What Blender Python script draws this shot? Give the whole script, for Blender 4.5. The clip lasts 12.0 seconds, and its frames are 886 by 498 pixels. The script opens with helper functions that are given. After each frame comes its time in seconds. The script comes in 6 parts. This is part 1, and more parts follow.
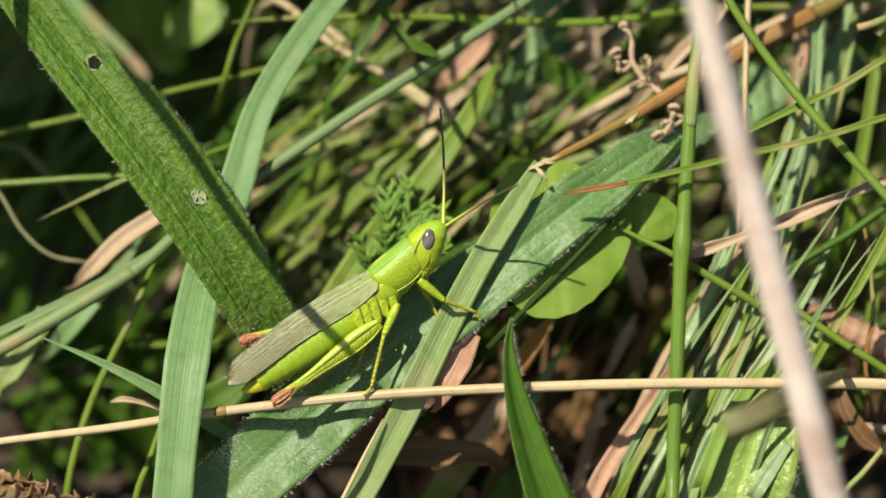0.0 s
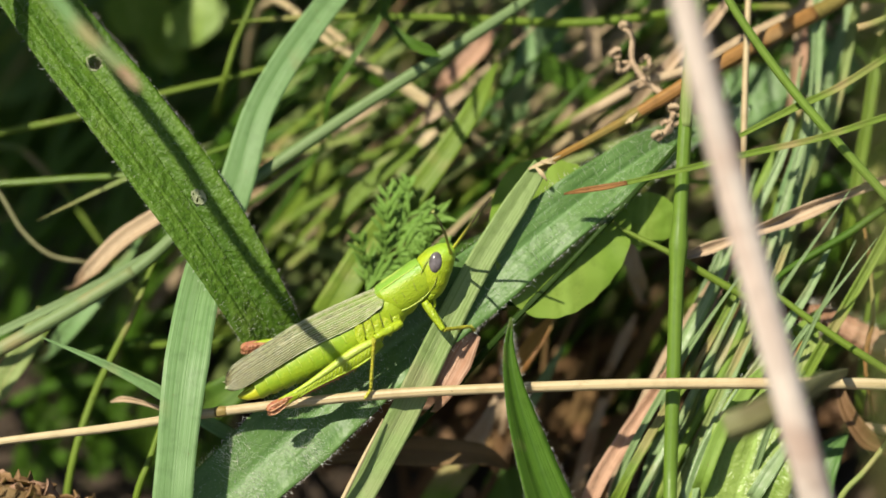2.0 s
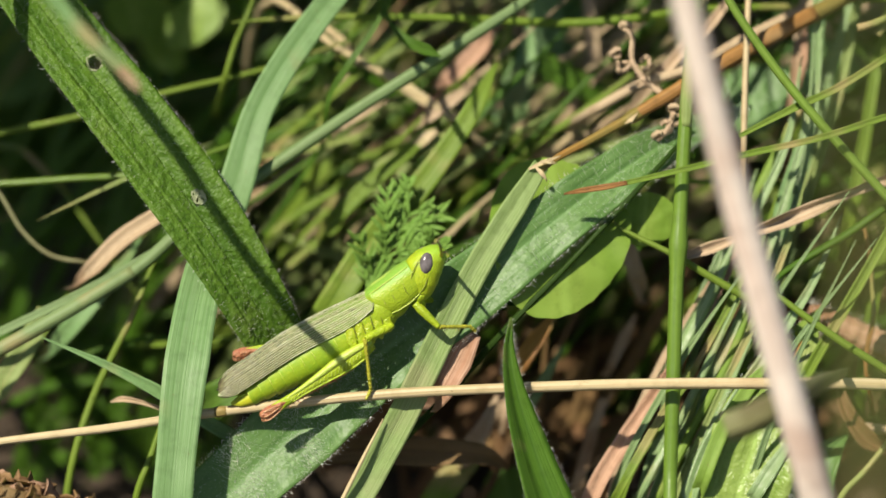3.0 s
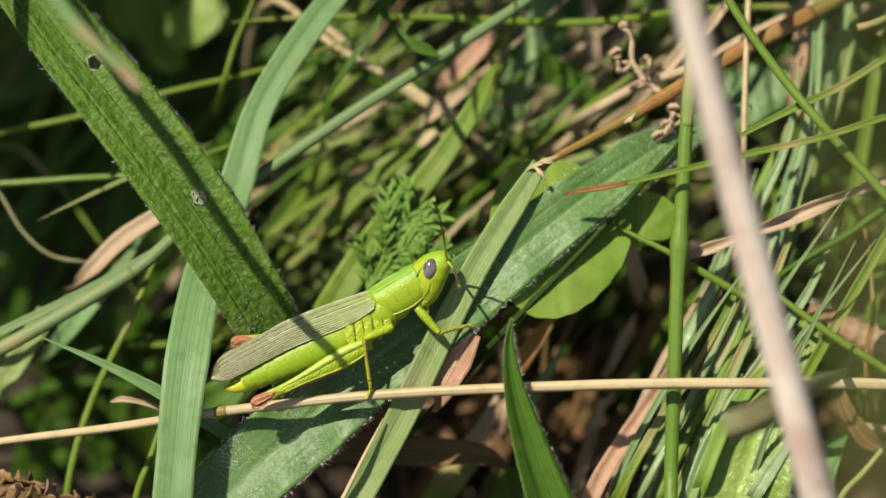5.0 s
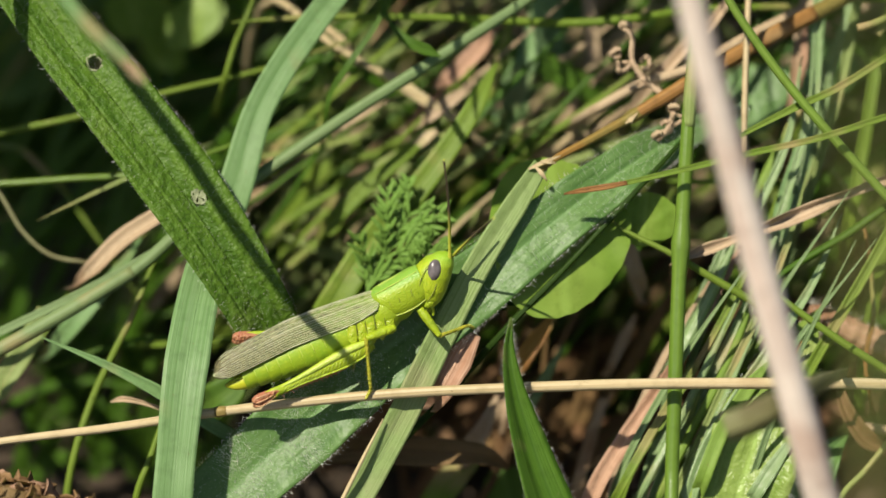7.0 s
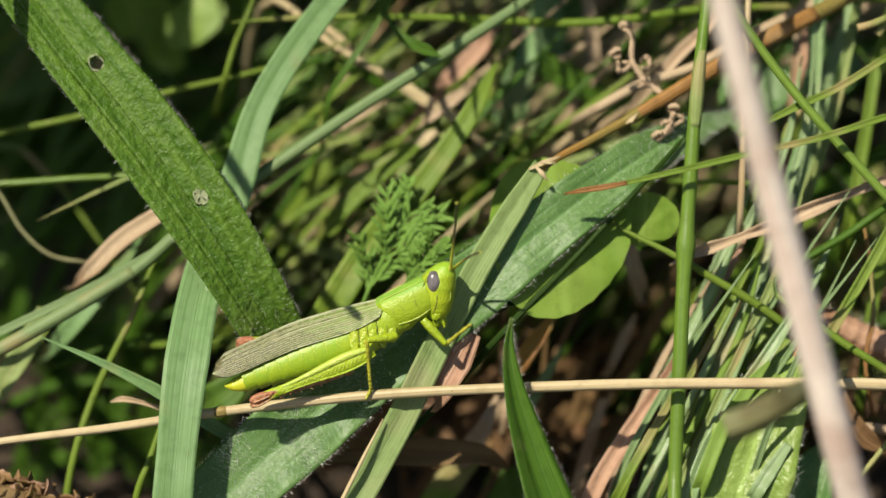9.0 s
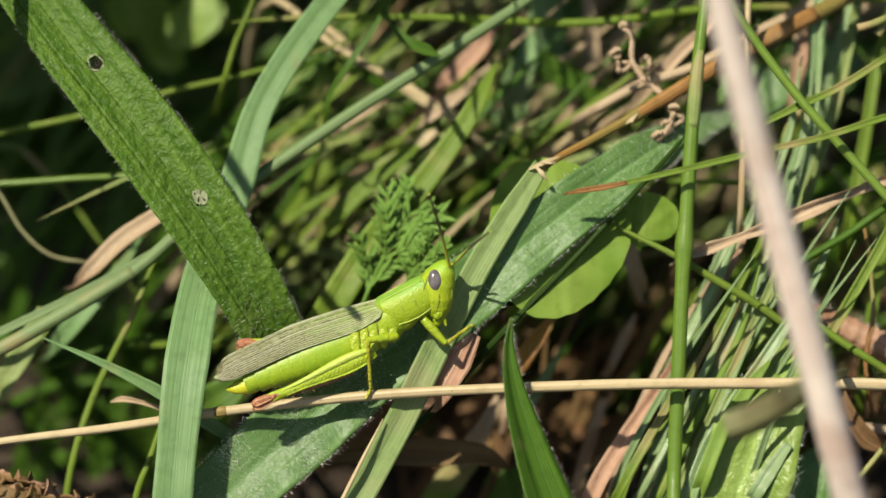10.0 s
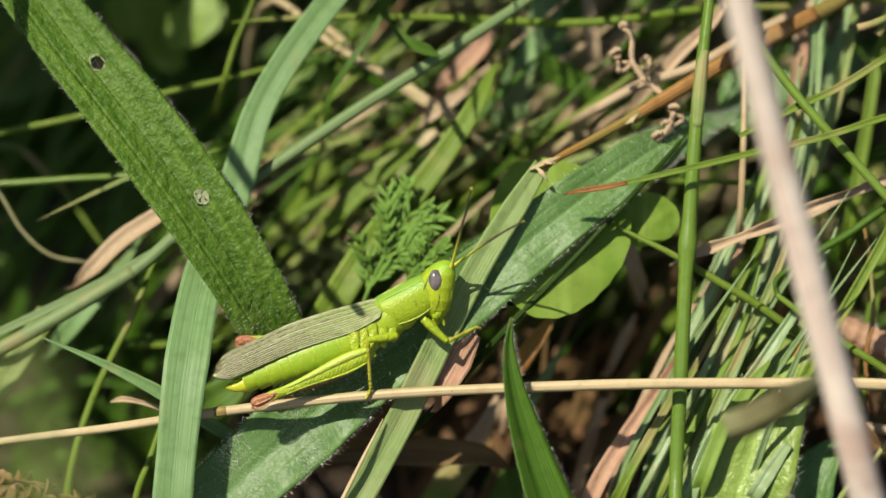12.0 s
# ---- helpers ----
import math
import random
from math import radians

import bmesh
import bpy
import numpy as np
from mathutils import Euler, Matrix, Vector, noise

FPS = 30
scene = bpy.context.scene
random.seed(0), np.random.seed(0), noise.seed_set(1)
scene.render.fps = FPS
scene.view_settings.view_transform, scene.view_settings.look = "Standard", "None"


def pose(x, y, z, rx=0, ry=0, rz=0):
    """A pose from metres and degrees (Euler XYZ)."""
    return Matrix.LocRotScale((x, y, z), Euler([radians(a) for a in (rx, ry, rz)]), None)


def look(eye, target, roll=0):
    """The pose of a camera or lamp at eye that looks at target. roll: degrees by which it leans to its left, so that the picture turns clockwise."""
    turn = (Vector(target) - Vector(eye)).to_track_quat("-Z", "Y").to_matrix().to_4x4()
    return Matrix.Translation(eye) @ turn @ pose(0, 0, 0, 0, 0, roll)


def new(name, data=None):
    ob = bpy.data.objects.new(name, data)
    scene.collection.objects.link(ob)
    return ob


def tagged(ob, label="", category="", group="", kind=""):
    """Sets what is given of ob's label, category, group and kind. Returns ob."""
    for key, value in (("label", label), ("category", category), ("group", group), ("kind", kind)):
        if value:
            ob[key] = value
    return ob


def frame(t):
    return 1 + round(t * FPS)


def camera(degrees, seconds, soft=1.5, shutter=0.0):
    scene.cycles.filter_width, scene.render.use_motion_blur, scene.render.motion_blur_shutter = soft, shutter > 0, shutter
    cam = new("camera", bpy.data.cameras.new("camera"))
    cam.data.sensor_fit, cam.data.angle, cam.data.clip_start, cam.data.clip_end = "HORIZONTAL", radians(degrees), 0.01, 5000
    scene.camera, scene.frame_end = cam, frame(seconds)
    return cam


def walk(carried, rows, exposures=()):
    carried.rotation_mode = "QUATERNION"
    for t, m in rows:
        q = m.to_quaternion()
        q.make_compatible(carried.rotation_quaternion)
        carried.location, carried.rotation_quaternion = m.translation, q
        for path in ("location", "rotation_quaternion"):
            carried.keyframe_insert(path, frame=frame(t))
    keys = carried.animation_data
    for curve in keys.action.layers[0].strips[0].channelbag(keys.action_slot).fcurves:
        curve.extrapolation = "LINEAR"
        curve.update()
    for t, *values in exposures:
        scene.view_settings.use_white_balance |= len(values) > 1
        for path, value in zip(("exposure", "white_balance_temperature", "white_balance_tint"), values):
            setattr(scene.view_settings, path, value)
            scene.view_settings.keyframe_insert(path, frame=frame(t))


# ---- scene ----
# A grasshopper on a meadow bank, seen by a macro lens on a tripod. Lengths below are in millimetres, x right, y away, z up.
MM = 0.001
LEAN = 30.0          # the camera looks down by this much

# ---- camera ----
cam = camera(11.2, 12.0, soft=1.6)
EYE = (0, -346.4 * MM, 245 * MM)
FOCUS = (0, 0, 45 * MM)
cam.data.dof.use_dof = True
cam.data.dof.focus_distance = 0.400
cam.data.dof.aperture_fstop = 17
walk(cam, [(0, look(EYE, FOCUS)), (12.0, look(EYE, FOCUS))], exposures=[(0, 0.49, 6900, 11), (2.5, 0.51, 6900, 11), (3.2, 0.47, 6900, 11), (4.8, 0.35, 6900, 11), (12, 0.35, 6900, 11)])

# ---- light ----
SUN_FROM = Vector((-0.36, -0.41, 0.84)).normalized()
world = bpy.data.worlds.new("sky")
scene.world = world
world.use_nodes = True
sky = world.node_tree.nodes.new("ShaderNodeTexSky")
sky.sky_type = "NISHITA"
sky.sun_disc = False
sky.sun_elevation = math.asin(SUN_FROM.z)
sky.sun_rotation = math.atan2(SUN_FROM.x, SUN_FROM.y)
back = world.node_tree.nodes["Background"]
back.inputs["Strength"].default_value = 0.075
world.node_tree.links.new(sky.outputs["Color"], back.inputs["Color"])
sun = new("sun", bpy.data.lights.new("sun", "SUN"))
sun.data.energy, sun.data.angle, sun.data.color = 5.0, radians(0.5), (1.0, 0.95, 0.84)
sun.matrix_world = look(SUN_FROM, (0, 0, 0))


# ---- materials ----
class Nodes:
    """Short hand for building a node material."""

    def __init__(self, name):
        self.mat = bpy.data.materials.new(name)
        self.mat.use_nodes = True
        self.tree = self.mat.node_tree
        self.shader = self.tree.nodes["Principled BSDF"]
        self.final = self.tree.nodes["Material Output"]

    def add(self, kind, **values):
        node = self.tree.nodes.new(kind)
        for key, value in values.items():
            node.inputs[key.replace("_", " ")].default_value = value
        return node

    def link(self, a, b):
        self.tree.links.new(a, b)

    def math(self, op, a, b=0.0, clamp=False):
        node = self.tree.nodes.new("ShaderNodeMath")
        node.operation, node.use_clamp = op, clamp
        for i, v in enumerate((a, b)):
            if isinstance(v, (int, float)):
                node.inputs[i].default_value = v
            else:
                self.link(v, node.inputs[i])
        return node.outputs[0]

    def mix(self, fac, a, b):
        node = self.tree.nodes.new("ShaderNodeMix")
        node.data_type = "RGBA"
        for slot, v in ((0, fac), (6, a), (7, b)):
            if isinstance(v, (int, float)):
                node.inputs[slot].default_value = v
            elif isinstance(v, tuple):
                node.inputs[slot].default_value = (*v, 1)
            else:
                self.link(v, node.inputs[slot])
        return node.outputs[2]

    def ramp(self, value, lo, hi):
        node = self.tree.nodes.new("ShaderNodeMapRange")
        self.link(value, node.inputs[0])
        node.inputs[1].default_value, node.inputs[2].default_value = lo, hi
        return node.outputs[0]

    def noise(self, scale, detail=3.0, vector=None, rough=0.55):
        node = self.add("ShaderNodeTexNoise", Scale=scale, Detail=detail, Roughness=rough)
        if vector is None:
            vector = self.tree.nodes.new("ShaderNodeTexCoord").outputs["Object"]
        self.link(vector, node.inputs["Vector"])
        return node.outputs["Fac"]

    def stretched(self, across, along):
        """The surface's own coordinates, stretched for streaks along the blade."""
        uv = self.tree.nodes.new("ShaderNodeTexCoord").outputs["UV"]
        node = self.tree.nodes.new("ShaderNodeMapping")
        node.inputs["Scale"].default_value = (across, along, 1)
        self.link(uv, node.inputs["Vector"])
        return node.outputs["Vector"], uv

    def bump(self, height, strength, distance=0.0001):
        node = self.add("ShaderNodeBump", Strength=strength, Distance=distance)
        self.link(height, node.inputs["Height"])
        self.link(node.outputs[0], self.shader.inputs["Normal"])
        return node.outputs[0]


def plant(name, deep, pale, dry=None, dryness=0.0, veins=14, rib=0.0, rough=0.42, through_light=0.3, relief=0.5, grain=900, spec=0.22, net=0.0, spread=1.0):
    """Leaf or straw: streaks along the blade, mottling, a paler midrib, dry patches, light that shines through."""
    n = Nodes(name)
    streaks, uv = n.stretched(veins, 0.35)
    streak = n.noise(1.0, 2.0, streaks)
    mottle = n.noise(grain, 4.0)
    patch = n.noise(95, 3.0)
    body = n.mix(n.ramp(streak, 0.35, 0.65), deep, pale)
    darker = tuple(v * 0.62 for v in deep)
    body = n.mix(n.math("MULTIPLY", n.ramp(mottle, 0.5, 0.75), 0.5), body, darker)
    which = n.tree.nodes.new("ShaderNodeObjectInfo").outputs["Random"]
    isle = n.tree.nodes.new("ShaderNodeNewGeometry").outputs["Random Per Island"]
    vary = n.math("ADD", n.math("MULTIPLY", which, 0.2 * spread), n.math("MULTIPLY", isle, 0.22 * spread))
    body = n.mix(vary, body, tuple(0.5 * (a + b) for a, b in zip(pale, (0.30, 0.33, 0.10))))
    if dry:
        body = n.mix(n.math("MULTIPLY", n.ramp(patch, 0.62 - 0.4 * dryness, 0.78 - 0.3 * dryness), 0.9, True), body, dry)
        specks = n.ramp(n.noise(2600, 2.0), 0.70, 0.76)
        body = n.mix(n.math("MULTIPLY", specks, 0.55), body, tuple(v * 0.5 for v in dry))
    if rib:
        split = n.tree.nodes.new("ShaderNodeSeparateXYZ")
        n.link(uv, split.inputs[0])
        off = n.math("ABSOLUTE", n.math("SUBTRACT", split.outputs[0], 0.5))
        line = n.math("SUBTRACT", 1.0, n.ramp(off, 0.012, 0.045), True)
        body = n.mix(n.math("MULTIPLY", line, rib), body, tuple(min(1, v * 1.5 + 0.04) for v in pale))
    n.link(body, n.shader.inputs["Base Color"])
    n.shader.inputs["Roughness"].default_value = rough
    n.shader.inputs["Specular IOR Level"].default_value = spec
    height = n.math("ADD", n.math("MULTIPLY", streak, 1.0), n.math("MULTIPLY", mottle, 0.5))
    if net:
        lump = n.noise(1250, 2.0)
        down = n.ramp(n.noise(5200, 2.0), 0.62, 0.70)
        sides = n.tree.nodes.new("ShaderNodeSeparateXYZ")
        n.link(uv, sides.inputs[0])
        fold = n.math("ABSOLUTE", n.math("SUBTRACT", n.math("ABSOLUTE", n.math("SUBTRACT", sides.outputs[0], 0.5)), 0.24))
        edge = n.math("SUBTRACT", 1.0, n.ramp(fold, 0.0, 0.035), True)
        edge = n.math("ADD", n.math("MULTIPLY", edge, 0.22), n.math("MULTIPLY", lump, 0.9))
        body = n.mix(n.math("MULTIPLY", n.ramp(lump, 0.45, 0.7), 0.35 * net), body, darker)
        body = n.mix(n.math("MULTIPLY", down, 0.45 * net), body, (0.36, 0.46, 0.22))
        n.link(body, n.shader.inputs["Base Color"])
        height = n.math("SUBTRACT", n.math("MULTIPLY", height, 0.4), n.math("MULTIPLY", edge, 1.2 * net))
    normal = n.bump(height, relief, 0.0002 if not net else 0.0004)
    if through_light:
        glow = n.tree.nodes.new("ShaderNodeBsdfTranslucent")
        warm = n.mix(0.35, body, (0.25, 0.42, 0.02))
        n.link(warm, glow.inputs["Color"])
        n.link(normal, glow.inputs["Normal"])
        both = n.tree.nodes.new("ShaderNodeMixShader")
        both.inputs[0].default_value = through_light
        n.link(n.shader.outputs[0], both.inputs[1])
        n.link(glow.outputs[0], both.inputs[2])
        n.link(both.outputs[0], n.final.inputs["Surface"])
    return n.mat


TAN = (0.42, 0.31, 0.15)
BROWN = (0.20, 0.10, 0.045)
M_BLUEGRASS = plant("bluish_grass", (0.145, 0.285, 0.095), (0.215, 0.36, 0.15), TAN, 0.03, veins=26, rough=0.45, relief=0.35, spread=0.3, spec=0.3)
M_REED = plant("bluish_reed", (0.15, 0.25, 0.10), (0.21, 0.31, 0.14), TAN, 0.03, veins=10, rough=0.5, relief=0.5)
M_FANGRASS = plant("pale_leaning_grass", (0.19, 0.32, 0.115), (0.31, 0.44, 0.21), TAN, 0.06, veins=20, rough=0.32, relief=0.5, spec=0.5, spread=0.7)
M_GRASS = plant("meadow_grass", (0.10, 0.185, 0.014), (0.19, 0.29, 0.035), TAN, 0.15, veins=12, rough=0.45, spread=0.8)
M_BRIGHTGRASS = plant("bright_grass", (0.13, 0.25, 0.025), (0.22, 0.36, 0.06), TAN, 0.05, veins=14, rough=0.5)
# near-black green; on the feathery scrap it stands in for shade
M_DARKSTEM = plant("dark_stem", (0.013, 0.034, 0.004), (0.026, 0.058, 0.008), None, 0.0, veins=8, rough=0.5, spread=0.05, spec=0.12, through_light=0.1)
M_DEEP = plant("deep_green_grass", (0.035, 0.105, 0.006), (0.07, 0.165, 0.014), TAN, 0.0, veins=12, rough=0.4, spread=0.5)
M_STALK = plant("glossy_stalk", (0.085, 0.19, 0.012), (0.15, 0.27, 0.03), (0.26, 0.24, 0.08), 0.05, veins=8, rough=0.35, spec=0.4)
M_YELLOWGRASS = plant("yellowing_grass", (0.20, 0.28, 0.06), (0.36, 0.42, 0.14), (0.45, 0.33, 0.16), 0.3, veins=16)
M_PALEBLADE = plant("pale_bent_blade", (0.20, 0.31, 0.085), (0.31, 0.42, 0.165), (0.36, 0.35, 0.18), 0.2, veins=26, rough=0.48, relief=0.5, spread=0.4)
M_PALEGRASS = plant("pale_grass", (0.19, 0.27, 0.075), (0.29, 0.37, 0.13), TAN, 0.15, veins=12, rough=0.5)
M_OLIVE = plant("dying_olive_leaf", (0.18, 0.18, 0.085), (0.34, 0.33, 0.19), (0.12, 0.09, 0.04), 0.25, veins=8, rough=0.5)
M_STRAW = plant("dry_straw", (0.42, 0.31, 0.16), (0.60, 0.49, 0.31), (0.25, 0.14, 0.06), 0.1, veins=9, through_light=0.1, rough=0.45)
M_PINKSTRAW = plant("weathered_straw", (0.76, 0.60, 0.50), (0.92, 0.82, 0.71), (0.55, 0.36, 0.27), 0.2, veins=7, through_light=0.1, rough=0.55, grain=700, relief=0.7, spread=0.3)
M_DEADLEAF = plant("dead_grass", (0.36, 0.24, 0.15), (0.56, 0.42, 0.29), BROWN, 0.25, veins=12, through_light=0.15, rough=0.6)
M_SHEATH = plant("orange_brown_sheath", (0.21, 0.095, 0.028), (0.36, 0.19, 0.062), (0.50, 0.38, 0.20), 0.2, veins=9, through_light=0.1, rough=0.45, relief=0.8, spread=0.2)
M_RUST = plant("rusty_stalk", (0.15, 0.125, 0.03), (0.26, 0.20, 0.06), (0.34, 0.14, 0.03), 0.3, veins=7, through_light=0.1, rough=0.45, relief=0.9, grain=1300, spread=0.2)
M_ORANGE = plant("orange_dead_leaf", (0.40, 0.17, 0.03), (0.55, 0.29, 0.07), BROWN, 0.1, veins=10, through_light=0.25, rough=0.55)
M_PINKLEAF = plant("reddish_dead_leaf", (0.40, 0.21, 0.13), (0.56, 0.36, 0.25), (0.22, 0.11, 0.05), 0.2, veins=16, through_light=0.15, rough=0.55, relief=0.8, spread=0.4)
M_SCALE = plant("papery_scale", (0.20, 0.085, 0.04), (0.42, 0.24, 0.13), (0.10, 0.04, 0.02), 0.3, veins=6, through_light=0.35, rough=0.4)
M_BROWN = plant("withered_plant", (0.09, 0.04, 0.018), (0.20, 0.10, 0.05), (0.06, 0.03, 0.015), 0.3, veins=16, through_light=0.1, rough=0.6)
M_REDBROWN = plant("rusty_stem", (0.16, 0.068, 0.022), (0.34, 0.165, 0.055), (0.24, 0.24, 0.08), 0.3, veins=7, through_light=0.05, rough=0.5, relief=0.9, grain=1300, spread=0.4)
M_HAIRLEAF = plant("hairy_leaf", (0.046, 0.125, 0.007), (0.098, 0.20, 0.018), (0.14, 0.21, 0.035), 0.10, veins=7, rib=0.0, rough=0.5, relief=1.0, grain=1500, net=1.0, spread=0.3)
M_SILVERLEAF = plant("downy_leaf", (0.066, 0.160, 0.036), (0.120, 0.232, 0.066), None, 0, veins=9, rib=0.35, rough=0.45, through_light=0.2, relief=0.55, grain=1400, net=0.45, spec=0.35, spread=0.3)
M_RIBLEAF = plant("ribbed_leaf", (0.17, 0.31, 0.03), (0.31, 0.45, 0.10), (0.40, 0.45, 0.18), 0.1, veins=9, rib=0.6, rough=0.38, through_light=0.35, relief=1.0, grain=900, net=0.5, spec=0.4)
M_BROADLEAF = plant("broad_leaf", (0.175, 0.31, 0.035), (0.26, 0.39, 0.065), (0.30, 0.34, 0.06), 0.05, veins=3, rib=0.3, rough=0.42, through_light=0.42, grain=700, spread=0.4)
# darker leaf green, with the shade of the low leaves put into the colour
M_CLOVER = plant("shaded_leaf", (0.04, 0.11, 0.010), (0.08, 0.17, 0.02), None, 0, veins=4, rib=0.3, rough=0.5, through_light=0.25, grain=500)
M_FEATHER = plant("feathery_leaf", (0.13, 0.28, 0.04), (0.20, 0.35, 0.07), None, 0, veins=3, rough=0.5, through_light=0.3, relief=0.03, spread=0.5)
n = Nodes("plant_hair")
n.shader.inputs["Base Color"].default_value = (0.88, 0.90, 0.80, 1)
n.shader.inputs["Roughness"].default_value = 0.4
glow = n.tree.nodes.new("ShaderNodeBsdfTranslucent")
glow.inputs["Color"].default_value = (0.88, 0.90, 0.80, 1)
both = n.tree.nodes.new("ShaderNodeMixShader")
n.link(n.shader.outputs[0], both.inputs[1])
n.link(glow.outputs[0], both.inputs[2])
n.link(both.outputs[0], n.final.inputs["Surface"])
M_HAIR = n.mat
M_RIM = plant("nibbled_rim", (0.17, 0.22, 0.10), (0.32, 0.34, 0.22), BROWN, 0.3, veins=3, through_light=0.2, grain=3200, relief=1.0)

n = Nodes("soil")
lump, crumb = n.noise(160, 5.0), n.noise(900, 4.0)
n.link(n.mix(n.ramp(crumb, 0.35, 0.7), n.mix(n.ramp(lump, 0.4, 0.62), (0.022, 0.014, 0.009), (0.06, 0.04, 0.024)), (0.10, 0.07, 0.04)), n.shader.inputs["Base Color"])
n.shader.inputs["Roughness"].default_value = 0.95
n.bump(n.math("ADD", lump, crumb), 1.0, 0.002)
M_SOIL = n.mat


# ---- building helpers ----
def vec(p):
    return Vector(p) * MM


def spline(points, steps):
    """Points along a smooth curve through the given ones, with the place on it from 0 to the last index."""
    p = [Vector(q) for q in points]
    p = [2 * p[0] - p[1]] + p + [2 * p[-1] - p[-2]]
    count = len(points) - 1
    gap = [max(math.sqrt((b - a).length), 1e-4) for a, b in zip(p, p[1:])]
    out = []
    for k in range(steps + 1):
        s = min(k / steps * count, count - 1e-6)
        i, f = int(s), s - int(s)
        a, b, c, d = p[i:i + 4]
        g0, g1, g2 = gap[i:i + 3]
        m1 = ((b - a) / g0 - (c - a) / (g0 + g1) + (c - b) / g1) * g1
        m2 = ((c - b) / g1 - (d - b) / (g1 + g2) + (d - c) / g2) * g1
        out.append(((2 * f ** 3 - 3 * f * f + 1) * b + (f ** 3 - 2 * f * f + f) * m1 + (3 * f * f - 2 * f ** 3) * c + (f ** 3 - f * f) * m2, s))
    return out


def level(values, s):
    i = min(int(s), len(values) - 2)
    return values[i] + (values[i + 1] - values[i]) * (s - i)


def tangents(path):
    pts = [q for q, _ in path]
    return [(pts[min(i + 1, len(pts) - 1)] - pts[max(i - 1, 0)]).normalized() for i in range(len(pts))]


FACING = Vector((-0.05, -0.75, 0.66)).normalized()    # leaves mostly turn their upper side this way


def add_ribbon(bm, points, widths, facing=FACING, fold=0.18, thick=0.12, steps=24, columns=6, wave=0.0, turn=(0, 0), seed=0):
    """A blade with thickness along a curve: its upper side looks to facing, its cross-section is a shallow V."""
    uvs = bm.loops.layers.uv.verify()
    path = spline(points, steps)
    tans = tangents(path)
    rnd = random.Random(seed)
    ph = rnd.random() * 6
    rows, run = [], 0.0
    for k, ((q, s), t) in enumerate(zip(path, tans)):
        if k:
            run += (q - path[k - 1][0]).length
        w = level(widths, s)
        side = t.cross(facing).normalized()
        up = side.cross(t).normalized()
        ang = radians(turn[0] + (turn[1] - turn[0]) * k / steps)
        side, up = side * math.cos(ang) + up * math.sin(ang), up * math.cos(ang) - side * math.sin(ang)
        top, low = [], []
        for c in range(columns + 1):
            u = c / columns
            x = (u - 0.5) * w
            h = fold * abs(x) * 2 * (1 - 0.3 * abs(u - 0.5)) + wave * w * math.sin(run * 0.9 + ph + u * 2.5) * abs(u - 0.5) * 2
            th = thick * (0.35 + 0.65 * (1 - abs(2 * u - 1) ** 2))
            base = q + side * x + up * h
            top.append(bm.verts.new((base + up * th * 0.5) * MM))
            low.append(bm.verts.new((base - up * th * 0.5) * MM))
        rows.append((top, low, run / 10.0))

    def quad(vs, co):
        f = bm.faces.new(vs)
        f.smooth = True
        for lp, uv in zip(f.loops, co):
            lp[uvs].uv = uv

    for (t0, l0, v0), (t1, l1, v1) in zip(rows, rows[1:]):
        for c in range(columns):
            a, b = c / columns, (c + 1) / columns
            quad((t0[c], t0[c + 1], t1[c + 1], t1[c]), ((a, v0), (b, v0), (b, v1), (a, v1)))
            quad((l0[c + 1], l0[c], l1[c], l1[c + 1]), ((b, v0), (a, v0), (a, v1), (b, v1)))
        quad((l0[0], t0[0], t1[0], l1[0]), ((0, v0), (0, v0), (0, v1), (0, v1)))
        quad((t0[-1], l0[-1], l1[-1], t1[-1]), ((1, v0), (1, v0), (1, v1), (1, v1)))
    for top, low, v in (rows[0], rows[-1]):
        f = bm.faces.new(top + low[::-1])
    return path


def add_tube(bm, points, radii, sides=8, steps=24, nodes=(), lump=0.0, seed=0):
    """A round stem along a curve. nodes: places from 0 to 1 where it swells into a joint."""
    uvs = bm.loops.layers.uv.verify()
    rnd = random.Random(seed)
    path = spline(points, steps)
    tans = tangents(path)
    side = tans[0].orthogonal().normalized()
    rings, run = [], 0.0
    for k, ((q, s), t) in enumerate(zip(path, tans)):
        if k:
            run += (q - path[k - 1][0]).length
        side = (side - t * side.dot(t)).normalized()
        up = t.cross(side)
        r = level(radii, s)
        for nd in nodes:
            r *= 1 + 0.35 * math.exp(-((k / steps - nd) * 55) ** 2)
        ring = []
        for c in range(sides):
            a = 2 * math.pi * c / sides
            rr = r * (1 + lump * (rnd.random() - 0.5))
            ring.append(bm.verts.new((q + side * math.cos(a) * rr + up * math.sin(a) * rr) * MM))
        rings.append((ring, run / 10.0))
    for (r0, v0), (r1, v1) in zip(rings, rings[1:]):
        for c in range(sides):
            d = (c + 1) % sides
            f = bm.faces.new((r0[c], r0[d], r1[d], r1[c]))
            f.smooth = True
            for lp, uv in zip(f.loops, ((c / sides, v0), ((c + 1) / sides, v0), ((c + 1) / sides, v1), (c / sides, v1))):
                lp[uvs].uv = uv
    bm.faces.new(rings[0][0][::-1])
    bm.faces.new(rings[-1][0])
    return path


